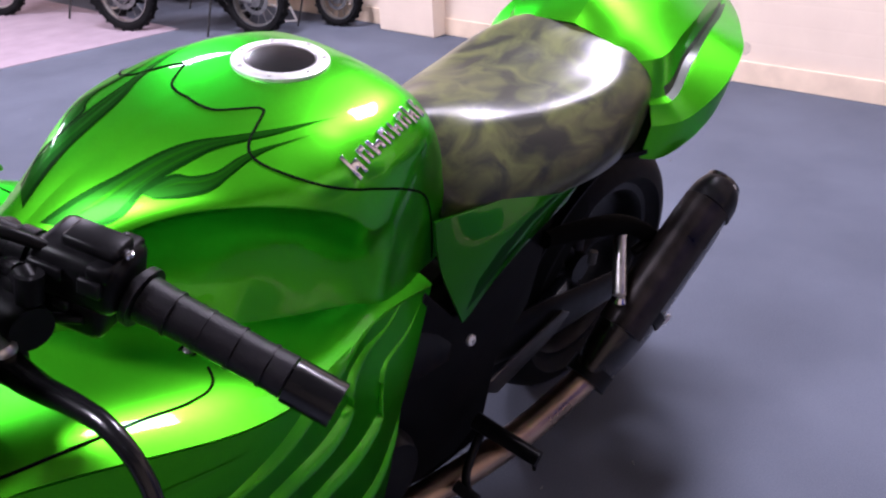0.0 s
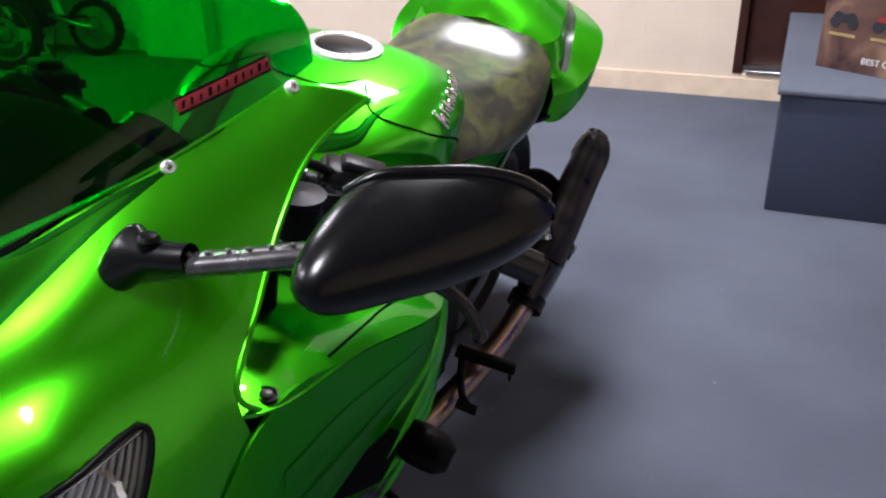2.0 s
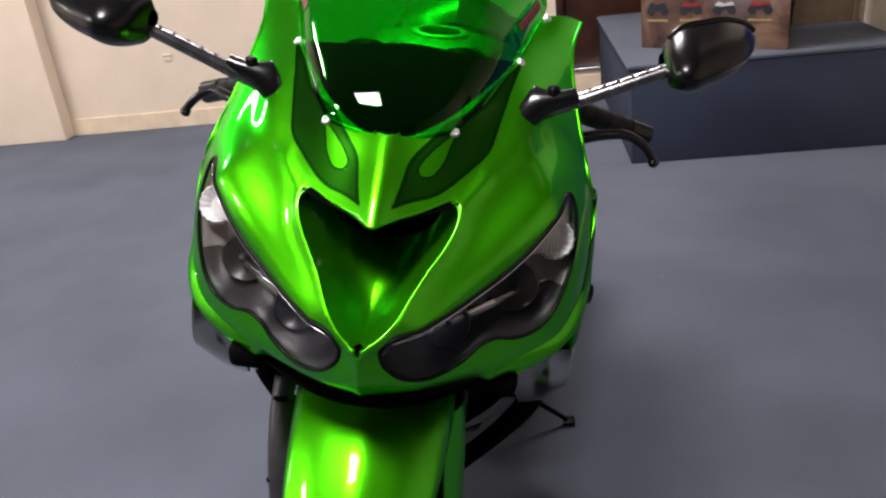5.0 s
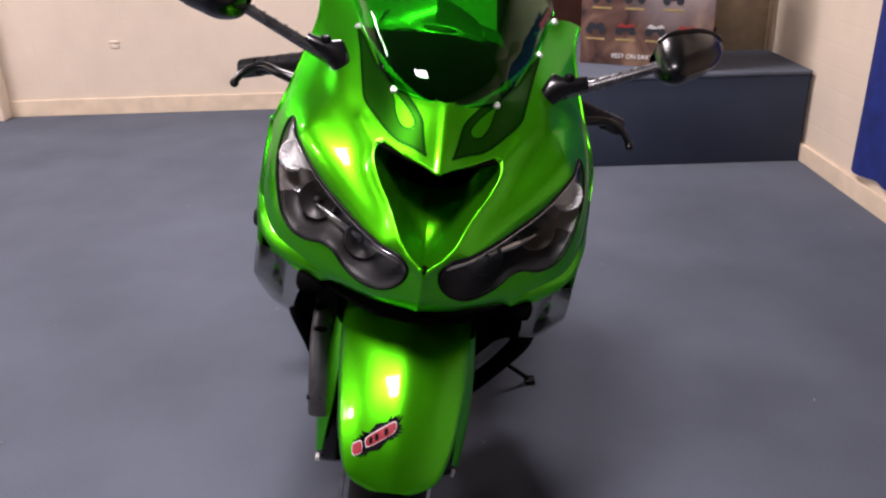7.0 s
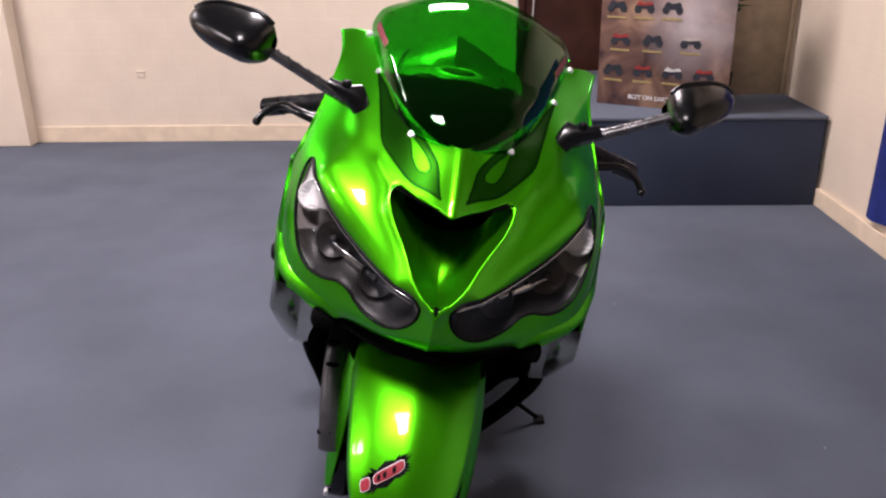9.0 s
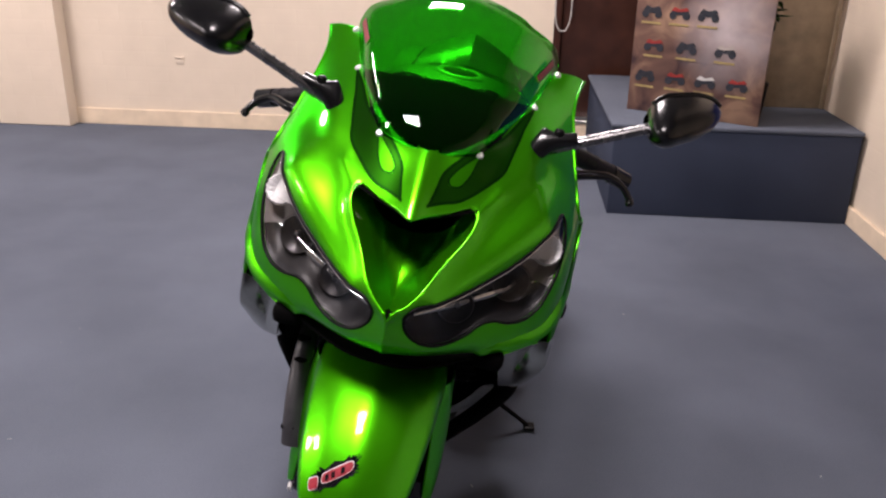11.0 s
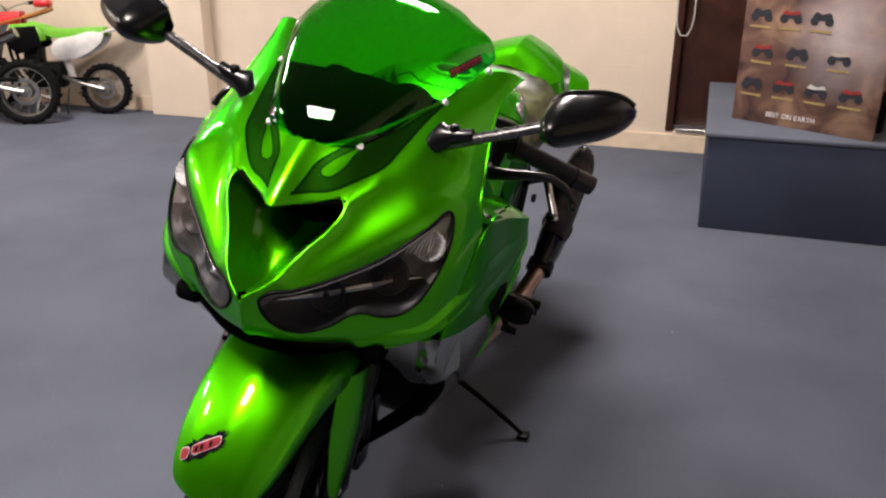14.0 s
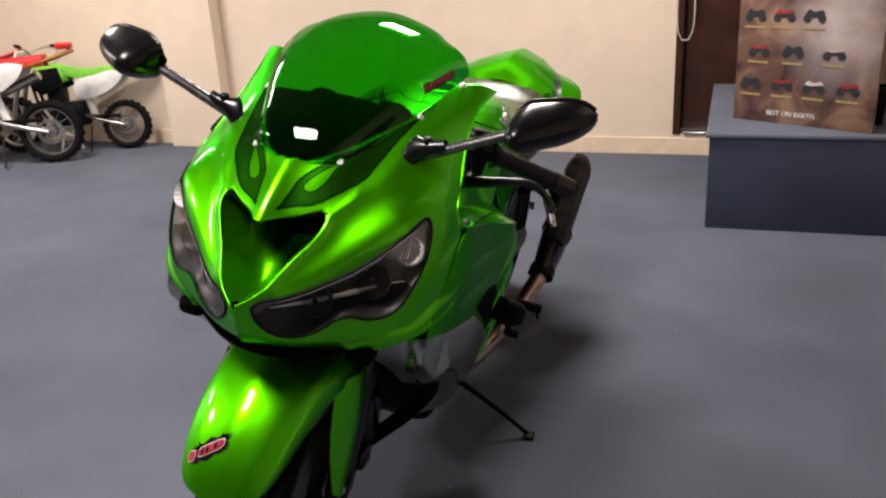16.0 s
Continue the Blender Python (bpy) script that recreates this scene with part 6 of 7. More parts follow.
# handlebars, levers and mirrors
for s in (1, -1):
    h = empty("handlebar")
    h.parent = BIKE
    part("bar", tube(P([(s * 0.07, -0.28, 0.958), (s * 0.11, -0.30, 0.95), (s * 0.16, -0.327, 0.939), (s * 0.24, -0.37, 0.921), (s * 0.37, -0.432, 0.875)]), [0.018, 0.0175, 0.0165, 0.012, 0.012], 18, 14), BLACK, h)
    part("bar_collar", tube(P([(s * 0.146, -0.319, 0.942), (s * 0.158, -0.326, 0.939)]), 0.021, 18), GLOSSBLACK, h)
    part("grip", tube(P([(s * 0.245, -0.373, 0.919), (s * 0.36, -0.428, 0.878)]), [0.021, 0.0185, 0.019, 0.018, 0.019], 18, 10), GRIPRUB, h, "worn dark rubber grip")
    part("bar_end", tube(P([(s * 0.362, -0.428, 0.877), (s * 0.400, -0.446, 0.863)]), [0.020, 0.021, 0.020], 18), GLOSSBLACK, h, "black bar end weight")
    along = (V(s * 0.24, -0.37, 0.921) - V(s * 0.11, -0.30, 0.95)).normalized()
    over = (V(0, 0, 1) - along * along.z).normalized()
    swm = Matrix((along, over.cross(along), over)).transposed()

    def on_bar(a, b, c):
        return V(s * 0.200, -0.3485, 0.930) + swm @ Vector((a, b, c))
    part("switch_housing", box(0.076, 0.056, 0.050, on_bar(0.002, 0, 0.012), 0.010, swm), BLACK, h, "black upper half of the switch housing")
    part("switch_housing", box(0.066, 0.052, 0.040, on_bar(-0.004, 0, -0.026), 0.009, swm), BLACK, h, "black lower half of the switch housing")
    part("switch_cap", box(0.048, 0.030, 0.012, on_bar(0.008, 0, 0.040), 0.004, swm), BLACK, h)
    part("housing_band", box(0.020, 0.058, 0.014, on_bar(0.024, 0, 0.030), 0.004, swm), BLACK, h)
    for a, c, w_, h_ in ((-0.018, 0.020, 0.030, 0.012), (0.020, 0.018, 0.020, 0.016), (-0.004, -0.010, 0.014, 0.010)):
        for side in (-1, 1):
            part("switch_button", box(w_, 0.006, h_, on_bar(a, side * 0.0295, c), 0.002, swm), DARKMETAL, h, "small switch button")
    part("housing_screw", moved(turned([(0, 0.005), (0.003, 0.005), (0.004, 0.003), (0.004, 0.0001)], 12, "z"), Matrix.Translation(on_bar(0.034, 0.0, 0.037))), CHROME, h)
    tip_v = 0.0 if s > 0 else -0.024
    part("lever", tube(P([(s * 0.196, -0.268, 0.889), (s * 0.222, -0.269, 0.890), (s * 0.262, -0.273, 0.896), (s * 0.300, -0.280, 0.903), (s * 0.338, -0.286 + tip_v, 0.905), (s * 0.366, -0.289 + tip_v, 0.892), (s * 0.382, -0.289 + tip_v, 0.876), (s * 0.388, -0.288 + tip_v, 0.867)]), [0.015, 0.013, 0.0105, 0.0090, 0.008, 0.0072, 0.0068], 14, 34), GLOSSBLACK, h, "black curved lever with ball end")
    part("pivot_bolt", moved(turned([(0, 0.0115), (0.005, 0.0115), (0.008, 0.009), (0.008, 0.0001)], 18, "z"), Matrix.Translation(V(s * 0.212, -0.268, 0.903))), STEEL, h, "bright lever pivot bolt")
    part("hose", tube(P([(s * 0.085, -0.285, 0.955), (s * 0.100, -0.292, 0.930), (s * 0.130, -0.297, 0.924), (s * 0.165, -0.300, 0.941), (s * 0.197, -0.300, 0.955)]), 0.0075, 12, 26), GLOSSBLACK, h, "glossy black hydraulic hose")
    part("hose_union", joined(tube(P([(s * 0.197, -0.300, 0.955), (s * 0.207, -0.300, 0.950)]), 0.010, 14), tube(P([(s * 0.207, -0.302, 0.958), (s * 0.207, -0.298, 0.934)]), 0.011, 14)), BLACK, h)
    part("master_cylinder", joined(tube(P([(s * 0.125, -0.285, 0.912), (s * 0.215, -0.292, 0.912)]), [0.019, 0.021, 0.019], 16), box(0.05, 0.05, 0.045, V(s * 0.165, -0.282, 0.890), 0.012), box(0.055, 0.035, 0.034, V(s * 0.190, -0.270, 0.888), 0.010)), BLACK, h, "black clutch master cylinder" if s > 0 else "black brake master cylinder")
    part("lever_ball", moved(turned([(-0.0095, 0.0001), (-0.007, 0.006), (0, 0.0095), (0.007, 0.006), (0.0095, 0.0001)], 16, "z"), Matrix.Translation(V(s * 0.389, -0.2875 + tip_v, 0.864))), GLOSSBLACK, h, "black ball end")
    for k in range(4):
        c0, c1 = V(s * 0.245, -0.373, 0.919).lerp(V(s * 0.36, -0.428, 0.878), 0.18 + 0.22 * k), V(s * 0.245, -0.373, 0.919).lerp(V(s * 0.36, -0.428, 0.878), 0.20 + 0.22 * k)
        part("grip_ring", tube([tuple(c0), tuple(c1)], 0.0196 if k else 0.0205, 18), GRIPRUB, h)
    part("grip_flange", tube([tuple(V(s * 0.238, -0.370, 0.921)), tuple(V(s * 0.244, -0.3725, 0.919))], 0.027, 20), GRIPRUB, h)

    part("cable", tube(P([(s * 0.20, -0.335, 0.955), (s * 0.17, -0.29, 0.985), (s * 0.12, -0.25, 0.96), (s * 0.06, -0.26, 0.88)]), 0.0055, 8, 24), BLACK, h, "black control cable")
    part("cable", tube(P([(s * 0.22, -0.33, 0.905), (s * 0.16, -0.27, 0.90), (s * 0.10, -0.24, 0.84)]), 0.0045, 8, 20), BLACK, h)
    part("fluid_pot", turned([(-0.02, 0.0001), (-0.02, 0.021), (0.016, 0.023), (0.018, 0.025), (0.024, 0.025), (0.026, 0.0001)], 22, "z", V(s * 0.203, -0.245, 0.955)), BLACK, h, "small round fluid reservoir")

    part("lever_perch", joined(box(0.05, 0.055, 0.05, V(s * 0.165, -0.318, 0.920), 0.012), box(0.05, 0.06, 0.07, V(s * 0.130, -0.305, 0.920), 0.012)), BLACK, h, "black lever perch and clamp")
    part("inner_cowl", box(0.11, 0.085, 0.10, V(s * 0.125, -0.225, 0.862), 0.02), MOUTH, h, "black inner cowl by the fork")
    mir = empty("mirror")
    mir.parent = BIKE
    inn, out = (V(0.331, -0.074, 1.067), V(0.458, -0.137, 1.097)) if s > 0 else (V(-0.315, -0.028, 1.068), V(-0.456, -0.061, 1.086))
    ax = (out - inn).normalized()
    fwd = V(0, 1, 0) - ax * V(0, 1, 0).dot(ax)
    fwd = (fwd + V(0, 0, -0.09)).normalized()
    up = ax.cross(fwd) * (1 if ax.cross(fwd).z > 0 else -1)
    L = (out - inn).length
    shear = 0.55 if s > 0 else 0.1
    rows_ = []
    for t_k, hh, dd in ((0.0, 0.012, 0.012), (0.05, 0.029, 0.062), (0.2, 0.039, 0.080), (0.42, 0.039, 0.072), (0.65, 0.036, 0.058), (0.85, 0.026, 0.040), (0.96, 0.013, 0.020), (1.0, 0.004, 0.007)):
        c0 = inn + ax * (L * t_k) - up * 0.004
        rows_.append([tuple(c0 - ax * (shear * dd * max(0, math.sin(b_)) ** 1.25) + up * hh * math.cos(b_) + fwd * (dd * max(0, math.sin(b_)) ** 1.25 + 0.012 * min(0, math.sin(b_)))) for b_ in np.linspace(0, 2 * math.pi, 25)])
    part("housing", from_net(net(rows_, 40, 49)), MIRRORBLACK, mir, "black teardrop mirror housing")
    rimpts = [r_[k_] for k_ in (0,) for r_ in rows_[1:-1]]
    part("rim_lip", tube(rimpts, 0.0045, 10, 30), MIRRORBLACK, mir)
    part("mirror_face", from_net(net([[tuple(Vector(q) * 0.93 + (inn + ax * L * 0.5) * 0.07 - fwd * 0.004) for q in r_[12:25]] for r_ in rows_[1:-1]], 24, 24)), MIRROR, mir, "mirror glass")
    part("stalk", joined(tube(P([(s * 0.185, -0.055, 0.988), (s * 0.25, -0.055 if s > 0 else -0.045, 1.018), (s * 0.340, -0.056 if s > 0 else -0.030, 1.060)]), [0.012, 0.0105, 0.010], 14, 16, squash=(1.15, 0.85))), STALK, mir, "black mirror stalk")
    long_, nrm_ = V(s * 0.013, -0.016, 0.035), V(s * 0.75, 0.50, 0.40).normalized()
    short_ = nrm_.cross(long_).normalized()
    reach = (V(s * 0.30, -0.05, 1.04) - V(s * 0.163, -0.050, 0.986)).normalized()
    side_ = reach.cross(long_).normalized()
    lift_ = side_.cross(reach).normalized()
    foot = []
    for f_, c0, ra, rb in ((0, V(s * 0.163, -0.050, 0.986), 0.037, 0.014), (0.25, V(s * 0.169, -0.048, 0.991), 0.033, 0.015), (0.5, V(s * 0.179, -0.048, 0.998), 0.024, 0.014), (0.8, V(s * 0.194, -0.049, 1.005), 0.015, 0.013), (1, V(s * 0.212, -0.050, 1.010), 0.0125, 0.0125), (1, V(s * 0.228, -0.051, 1.015), 0.0115, 0.0105)):
        la, sa = long_.normalized().lerp(lift_, f_).normalized(), short_.lerp(side_ if side_.dot(short_) > 0 else -side_, f_).normalized()
        foot.append([tuple(c0 + la * ra * math.cos(b_) + sa * rb * math.sin(b_)) for b_ in np.linspace(0, 2 * math.pi, 25)])
    part("stalk_foot", from_net(net(foot, 26, 41)), GLOSSBLACK, mir, "black rubber mirror foot shaped like a fin")
    part("foot_knob", moved(turned([(-0.004, 0.008), (0.004, 0.0085), (0.007, 0.006), (0.008, 0.0001)], 14, "z"), Matrix.Translation(V(s * 0.196, -0.046, 1.019))), BLACK, mir)
    ends = (V(s * 0.225, -0.055 if s > 0 else -0.05, 1.008), V(s * 0.325, -0.055 if s > 0 else -0.034, 1.054))
    for k in range(7):
        c0 = ends[0].lerp(ends[1], k / 6) + V(0, 0.003, 0.0095)
        part("stalk_stud", moved(turned([(-0.0015, 0.0001), (-0.001, 0.0022), (0.0008, 0.0019), (0.0018, 0.0001)], 10, "z"), Matrix.Translation(c0)), DULLMETAL, mir, "tiny bright stud")

# badge: slanted chrome blocks on the tank
badge = empty("tank_badge")
badge.parent = TANKOB
a0, a1 = V(0.186, -0.645, 0.918), V(0.150, -0.80, 0.944)
for k, (bw, bh) in enumerate(((0.016, 0.034), (0.012, 0.022), (0.017, 0.022), (0.012, 0.022), (0.012, 0.022), (0.013, 0.022), (0.012, 0.027), (0.007, 0.027))):
    c0 = laid(TANKTREE, tuple(a0.lerp(a1, (k + 0.5) / 8)), 0.0)
    nrm = (laid(TANKTREE, tuple(c0), 0.01) - c0).normalized()
    ex = (a1 - a0).normalized()
    ex = (ex - nrm * ex.dot(nrm)).normalized()
    ey = nrm.cross(ex)
    m = Matrix((ex, ey, nrm)).transposed().to_4x4()
    m.translation = c0 + nrm * 0.002
    blk = joined(box(bw * 0.34, bh, 0.005, (-bw * 0.36, 0, 0), 0.0015), box(bw * 0.7, bh * 0.3, 0.005, (bw * 0.12, bh * (0.33 if k % 2 else -0.05), 0), 0.0015), box(bw * 0.30, bh * 0.6, 0.005, (bw * 0.38, -bh * 0.18, 0), 0.0015))
    part("badge_block", moved(blk, m @ Matrix.Rotation(radians(8), 4, "Z")), CHROME, badge, "chrome badge block")

# radiator and the dark inside of the front
rad = net([P([(0.20, -0.16, 0.66), (0.10, -0.12, 0.66), (-0.10, -0.12, 0.66), (-0.20, -0.16, 0.66)]), P([(0.205, -0.22, 0.50), (0.10, -0.18, 0.50), (-0.10, -0.18, 0.50), (-0.205, -0.22, 0.50)]), P([(0.16, -0.26, 0.41), (0.10, -0.235, 0.41), (-0.10, -0.235, 0.41), (-0.16, -0.26, 0.41)])], 14, 24)
radiator = part("radiator", from_net(rad, thick=-0.03), MOUTH, BIKE, "black radiator")
for k in range(10):
    w = 0.43 + 0.024 * k
    v = -0.12 - (0.66 - w) * 0.42
    part("radiator_fin", tube(P([(0.195, v - 0.03, w), (0.10, v + 0.008, w), (-0.10, v + 0.008, w), (-0.195, v - 0.03, w)]), 0.002, 6, 16), DARKMETAL, radiator)
shelf = net([P([(0.148, 0.100, 0.672), (0.06, 0.155, 0.660), (0, 0.165, 0.658), (-0.06, 0.155, 0.660), (-0.148, 0.100, 0.672)]), P([(0.20, -0.02, 0.665), (0.08, 0.02, 0.675), (0, 0.02, 0.678), (-0.08, 0.02, 0.675), (-0.20, -0.02, 0.665)]), P([(0.25, -0.16, 0.66), (0.08, -0.14, 0.68), (0, -0.14, 0.68), (-0.08, -0.14, 0.68), (-0.25, -0.16, 0.66)])], 12, 24)
part("inner_shroud", from_net(shelf, thick=0.004), MOUTH, BIKE, "black inner shroud")
for s in (1, -1):
    part("cowl_clip", box(0.05, 0.05, 0.035, V(s * 0.165, 0.085, 0.668), 0.012), MOUTH, BIKE, "black rubber cowl edge")
    part("frame_slider", tube(P([(s * 0.255, -0.435, 0.552), (s * 0.300, -0.436, 0.547), (s * 0.345, -0.437, 0.541), (s * 0.352, -0.437, 0.540)]), [0.020, 0.022, 0.029, 0.031, 0.031, 0.029, 0.018], 22, 22), BLACK, BIKE, "black crash protector bobbin")
for s in (1, -1):
    lo = [(s * 0.273, -0.083, 0.868), (s * 0.262, -0.062, 0.897), (s * 0.246, -0.113, 0.948), (s * 0.233, -0.163, 0.998), (s * 0.228, -0.217, 1.040), (s * 0.242, -0.290, 1.071)]
    part("cowl_edge", tube(P(lo), 0.0026, 10, 40), GREEN, BIKE)


for s in (1, -1):
    part("lower_cowl_edge", tube(P([(s * 0.195, -0.10, 0.60), (s * (0.215 if s > 0 else 0.200), -0.11, 0.55), (s * (0.234 if s > 0 else 0.205), -0.13, 0.50), (s * (0.200 if s > 0 else 0.175), -0.15, 0.42), (s * 0.130, -0.16, 0.325), (s * 0.065, -0.16, 0.25)]), [0.022, 0.020, 0.017, 0.016, 0.015], 14, 36), MOUTH, BIKE, "black rubber edge of the lower cowl")
skirt = net([P([(0.168, 0.100, 0.676), (0.225, 0.052, 0.692), (0.268, -0.020, 0.718)]), P([(0.190, 0.035, 0.618), (0.240, 0.0, 0.628), (0.279, -0.045, 0.660)]), P([(0.206, -0.040, 0.545), (0.248, -0.052, 0.552), (0.284, -0.066, 0.590)])], 24, 24)
both("fairing_skirt", from_net(skirt, thick=0.004), SKIRT, BIKE, "glossy lower skirt of the fairing")
both("skirt_edge", tube(P([(0.168, 0.102, 0.676), (0.225, 0.054, 0.692), (0.268, -0.018, 0.718), (0.284, -0.07, 0.745)]), [0.002, 0.0045, 0.0045, 0.002], 10, 30), GREEN, BIKE)
# ---- the small off-road bikes at the wall ----
def spoked(r, half, at, parent, name):
    """A small knobbed wheel with a bright rim and wire spokes."""
    w = empty(name)
    w.parent = parent
    w.location = at
    prof = [(-half * 0.7, r * 0.76), (-half, r * 0.84), (-half, r * 0.93), (-half * 0.7, r * 0.98), (half * 0.7, r * 0.98), (half, r * 0.93), (half, r * 0.84), (half * 0.7, r * 0.76)]
    tyre = turned(prof, 40, "y")
    knobs = [tyre]
    for k in range(22):
        a = 2 * math.pi * k / 22
        for off in (-0.55, 0.55):
            kb = box(half * 0.5, half * 0.75, r * 0.045)
            knobs.append(moved(kb, Matrix.Rotation(a + (0.14 if off > 0 else 0), 4, "Y") @ Matrix.Translation((0, off * half, r * 0.985))))
    part("tyre", joined(*knobs), DARKRUBBER, w, "knobbly black tyre", smooth=False)
    part("rim", turned([(-half * 0.6, r * 0.78), (-half * 0.6, r * 0.73), (0, r * 0.70), (half * 0.6, r * 0.73), (half * 0.6, r * 0.78)], 40, "y"), STEEL, w, "bright metal rim")
    wires = [turned([(-half * 0.8, 0.0001), (-half * 0.8, r * 0.2), (half * 0.8, r * 0.2), (half * 0.8, 0.0001)], 20, "y"), turned([(half * 0.5, r * 0.30), (half * 0.5, r * 0.42), (half * 0.6, r * 0.42), (half * 0.6, r * 0.30), (half * 0.5, r * 0.30)], 24, "y")]
    for k in range(14):
        a = 2 * math.pi * k / 14
        wires.append(tube([(r * 0.18 * math.cos(a), 0, r * 0.18 * math.sin(a)), (r * 0.73 * math.cos(a + 0.3), 0, r * 0.73 * math.sin(a + 0.3))], 0.0022, 5))
    part("hub_and_spokes", joined(*wires), WIRE, w, "dull metal hub with wire spokes")
    return w


def closed_outline(pts, n):
    """A rounded closed outline through the given corners."""
    return [tuple(q) for q in spline([*pts, pts[0]], n + 1)[:-1]]


def dirt_bike(m, tank_m, plate_m, seat_m, rear_m, shroud_m, label, scale=1.0, tail=1.0, fore=0.0):
    """A small motocross bike, forward along +x, wheels on z = 0."""
    b = empty("dirt_bike", m @ Matrix.Scale(scale, 4), label=label, category="dirt bike", group="off-road bikes")
    rr, fr, wb = 0.215, 0.25, 1.02
    spoked(rr, 0.042, (0, 0, rr), b, "rear_wheel")
    spoked(fr, 0.034, (wb, 0, fr), b, "front_wheel")
    for s in (1, -1):
        part("swing_arm", tube([(0, s * 0.06, rr), (0.2, s * 0.055, rr + 0.05), (0.36, s * 0.04, rr + 0.1)], [0.014, 0.018, 0.018], 10, 12), STEEL, b, "bright alloy swing arm")
        part("fork_leg", tube([(wb, s * 0.07, fr), (wb - 0.09, s * 0.07, fr + 0.30), (wb - 0.17, s * 0.07, fr + 0.54)], [0.022, 0.02, 0.016], 12, 10), STEEL, b, "bright fork leg")
        part("side_plate", plate(closed_outline([(-0.06, 0.675), (-0.02, 0.60), (0.10, 0.515), (0.24, 0.465), (0.35, 0.46), (0.41, 0.53), (0.37, 0.62), (0.20, 0.66), (0.06, 0.695)], 36), 0.012, lambda a, c, d: Vector((a + fore, s * (0.075 + d), c)), 0.003), plate_m, b, "white plastic side number panel")
        part("radiator_shroud", plate([(0.48, 0.58), (0.70, 0.50), (0.80, 0.60), (0.74, 0.72), (0.52, 0.74)], 0.012, lambda a, c, d: Vector((a, s * (0.09 + d), c)), 0.003), shroud_m, b)
        part("frame_tube", tube([(0.36, s * 0.06, 0.34), (0.50, s * 0.07, 0.22), (0.70, s * 0.06, 0.30), (0.82, s * 0.03, 0.70)], 0.014, 10, 16), DARKMETAL, b)
        part("handlebar", tube([(0.80, 0, 0.86), (0.78, s * 0.10, 0.90), (0.72, s * 0.32, 0.93)], 0.011, 10, 12), STEEL, b)
        part("grip", tube([(0.735, s * 0.25, 0.925), (0.715, s * 0.345, 0.935)], 0.016, 10), RUBBER, b)
    part("engine", joined(box(0.30, 0.17, 0.22, (0.50, 0, 0.33), 0.03), box(0.15, 0.13, 0.18, (0.60, 0, 0.48), 0.02), turned([(-0.10, 0.0001), (-0.10, 0.07), (0.10, 0.07), (0.10, 0.0001)], 20, "y", (0.44, 0, 0.31))), DARKMETAL, b, "dark finned engine")
    part("seat", from_net(net([[(x, w * f_, z - (0.075 if abs(f_) == 1 else 0)) for f_ in (1, 0.8, 0, -0.8, -1)] for x, w, z in ((-0.04, 0.060, 0.735), (0.15, 0.075, 0.725), (0.35, 0.080, 0.715), (0.52, 0.060, 0.755), (0.60, 0.050, 0.775))], 20, 14), thick=0.03), seat_m, b, "long narrow seat")
    part("fuel_tank", from_net(net([[(x, w * math.cos(a), z + h * math.sin(a)) for a in np.linspace(-0.6, math.pi + 0.6, 9)] for x, w, h, z in ((0.46, 0.05, 0.06, 0.66), (0.55, 0.09, 0.10, 0.66), (0.68, 0.09, 0.11, 0.66), (0.78, 0.04, 0.08, 0.68))], 18, 20), thick=0.004), tank_m, b, "small plastic fuel tank")
    part("rear_mudguard", from_net(net([[(x, w * f_, z - 0.015 * abs(f_)) for f_ in (1, 0.5, 0, -0.5, -1)] for x, w, z in ((-0.30 * tail, 0.05, 0.73 + 0.05 * tail), (-0.15 * tail, 0.07, 0.72 + 0.015 * tail), (0.05, 0.075, 0.69), (0.2, 0.06, 0.665))], 16, 10), thick=0.012), rear_m, b, "upswept plastic rear mudguard")
    part("front_mudguard", from_net(net([[(x, w * f_, z - 0.02 * abs(f_)) for f_ in (1, 0.5, 0, -0.5, -1)] for x, w, z in ((0.78, 0.06, 0.63), (0.95, 0.08, 0.645), (1.12, 0.07, 0.61), (1.25, 0.03, 0.56))], 16, 10), thick=0.006), shroud_m, b, "plastic front mudguard")
    part("number_plate", box(0.02, 0.19, 0.20, (0.90, 0, 0.80), 0.008, Matrix.Rotation(radians(-20), 3, "Y")), plate_m, b)
    part("exhaust", tube([(0.66, -0.09, 0.45), (0.50, -0.11, 0.42), (0.30, -0.10, 0.50), (0.05, -0.09, 0.60)], [0.018, 0.02, 0.032, 0.034], 12, 18), STEEL, b, "bright exhaust with silencer")
    part("kick_stand", tube([(0.30, 0.07, 0.22), (0.27, 0.20, 0.006)], 0.008, 8), DARKMETAL, b, "thin side stand")
    part("chain_guard", box(0.30, 0.012, 0.03, (0.18, 0.05, 0.30), 0.005), BLACK, b)
    part("shock_absorber", joined(tube([(0.28, 0, 0.30), (0.36, 0, 0.58)], 0.03, 14)), WHITE, b)
    return b


def heading(rear, front):
    d = Vector(front) - Vector(rear)
    return pose(rear[0], rear[1], 0, 0, 0, math.degrees(math.atan2(d.y, d.x))) @ pose(0, 0, 0, 5, 0, 0)


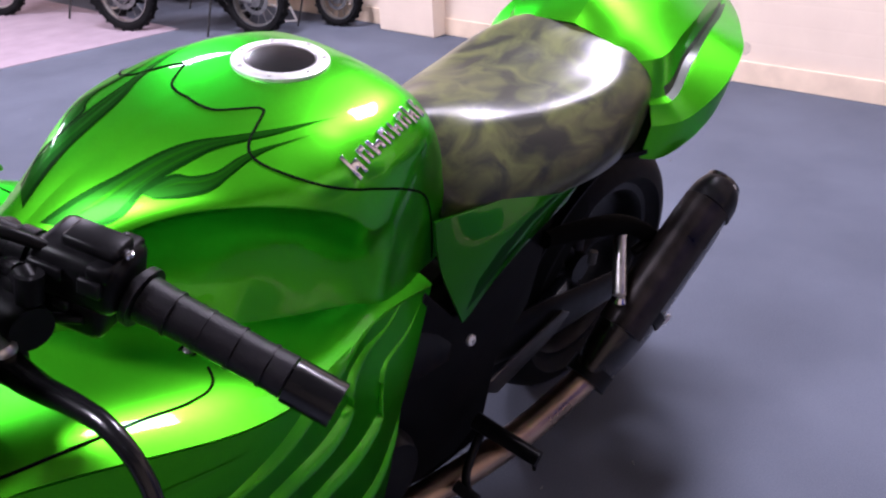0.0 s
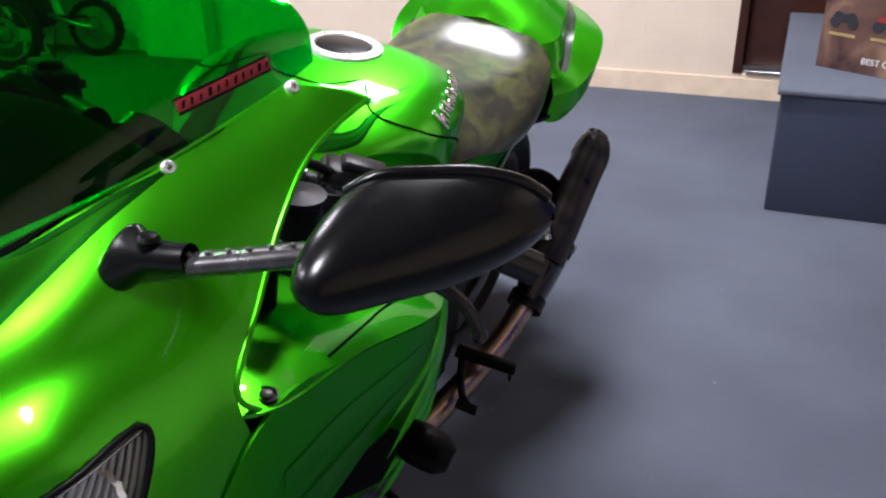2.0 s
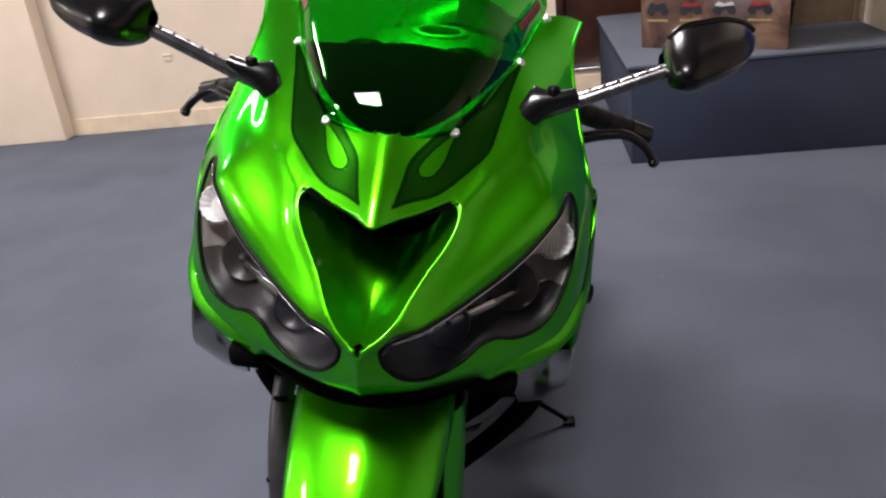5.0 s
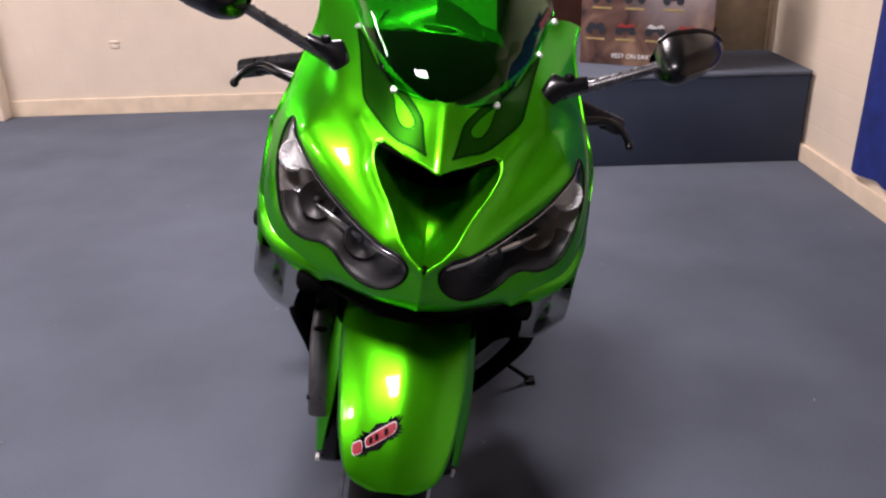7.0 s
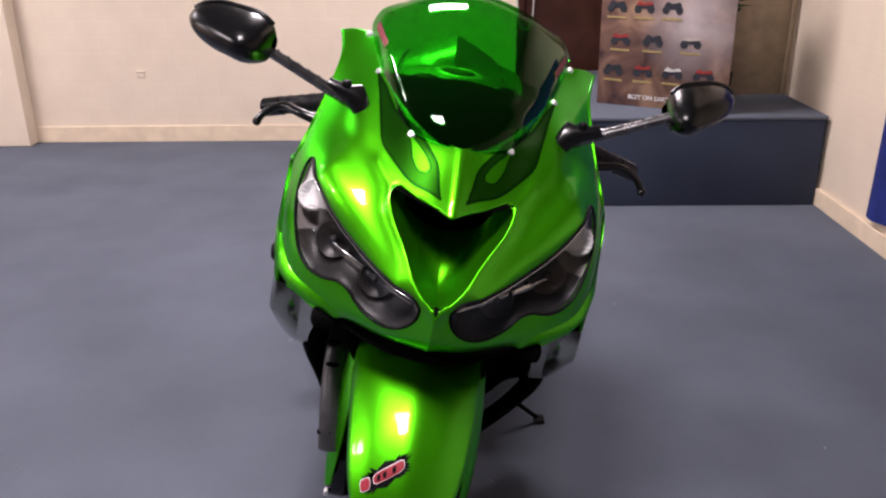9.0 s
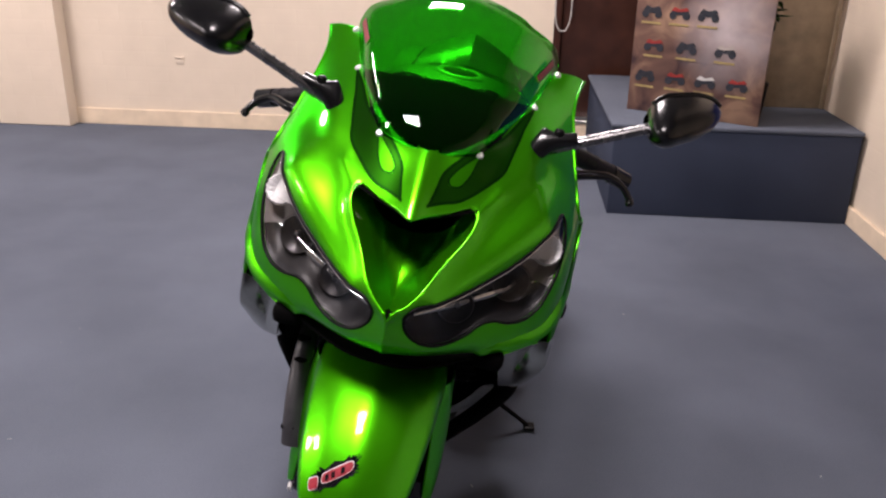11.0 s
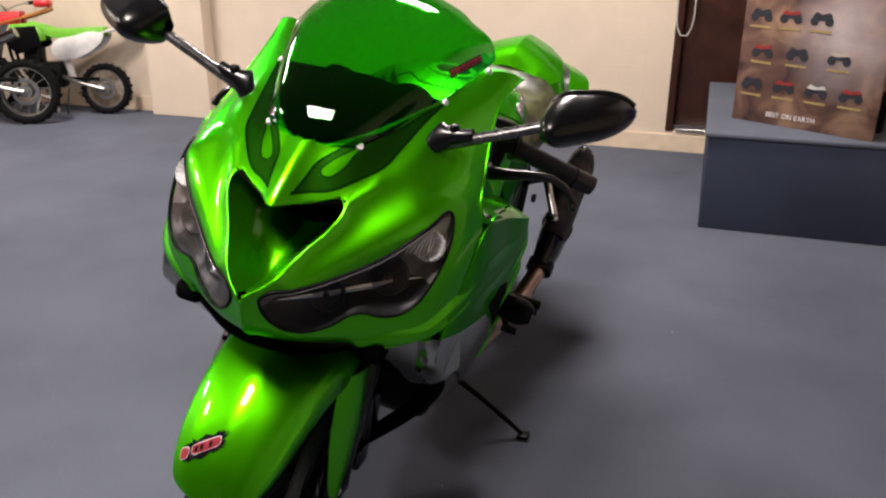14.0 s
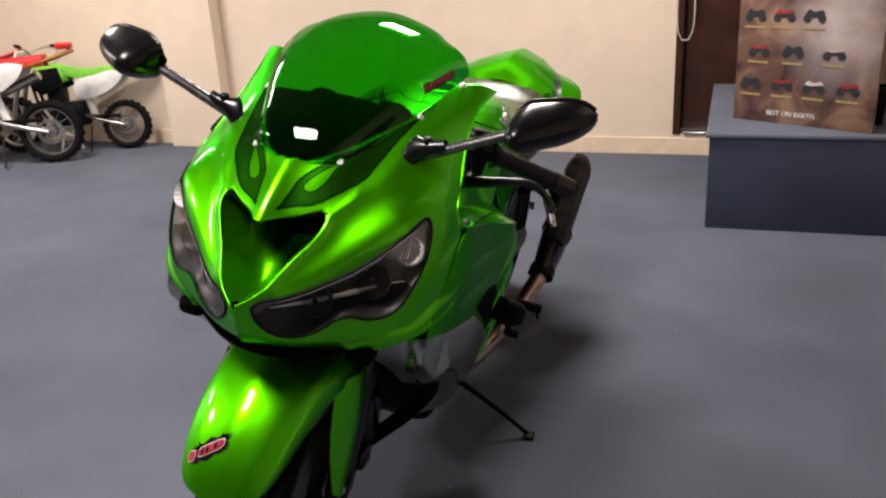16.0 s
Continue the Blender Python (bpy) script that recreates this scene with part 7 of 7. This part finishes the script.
red_bike = dirt_bike(heading((-3.64, 3.32), (-4.42, 2.96)), RED, WHITE, RED, ORANGE, WHITE, "small red and white motocross bike with an orange tail", 1.02, 0.75, 0.14)
part("tail_lamp", box(0.10, 0.10, 0.045, (-0.18, 0, 0.785), 0.016), RED, red_bike, "red tail piece")
dirt_bike(heading((-3.36, 3.78), (-4.3, 3.52)), LIME, WHITE, LIME, WHITE, BLACK, "small lime green and white motocross bike", 0.84)
stand = empty("bike_stand", pose(-3.80, 3.66, 0, 0, 0, 40), label="small white angled metal stand on the floor", category="stand")
part("foot", box(0.16, 0.02, 0.012, (0, 0, 0.006), 0.003), WHITE, stand)
part("strut", tube([(-0.075, 0, 0.012), (-0.02, 0.05, 0.22)], 0.009, 8), WHITE, stand)
part("strut", tube([(0.075, 0, 0.012), (-0.02, 0.05, 0.22)], 0.009, 8), WHITE, stand)
dirt_bike(heading((-5.2, 3.1), (-6.1, 2.6)), BLACK, BLACK, BLACK, BLACK, BLACK, "small black off-road bike further along the wall", 1.0)
dirt_bike(heading((-4.6, 3.75), (-5.5, 3.5)), NAVY, WHITE, BLACK, RED, RED, "small red and dark off-road bike against the wall", 0.95)

# potted plant beside the printed board
pot = empty("potted_plant", pose(1.535, 2.80, PZ + 0.002), label="artificial plant in a dark pot on the platform", category="plant")
part("pot", turned([(0, 0.0001), (0, 0.035), (0.08, 0.042), (0.15, 0.048), (0.16, 0.050), (0.17, 0.050), (0.17, 0.042), (0.15, 0.040), (0.14, 0.0001)], 28, "z"), BLACK, pot, "dark narrow pot")
part("stem", tube([(0, 0, 0.18), (0.01, 0.01, 0.45), (-0.005, 0.0, 0.75)], [0.012, 0.009, 0.006], 8, 14), BROWN, pot)
LEAF = material("plant_leaf", (0.035, 0.10, 0.02), 0.45, var=0.35, scale=12.0)
leaf = bmesh.new()
lv = [leaf.verts.new(q) for q in ((0, 0, 0), (0.014, 0.03, 0.006), (0.016, 0.06, 0.004), (0, 0.11, -0.012), (-0.016, 0.06, 0.004), (-0.014, 0.03, 0.006), (0, 0.05, -0.003))]
for k in range(6):
    leaf.faces.new((lv[k], lv[(k + 1) % 6], lv[6]))
bmesh.ops.solidify(leaf, geom=leaf.faces[:], thickness=0.0012)
first = part("leaf", leaf, LEAF, pot)
rng = random.Random(11)
for k in range(46):
    lo_ = first if k == 0 else new("leaf", first.data)
    lo_.parent = pot
    lo_.matrix_basis = pose(rng.uniform(-0.02, 0.02), rng.uniform(-0.02, 0.02), rng.uniform(0.46, 0.78), rng.uniform(-35, 40), rng.uniform(-20, 20), rng.uniform(0, 360))
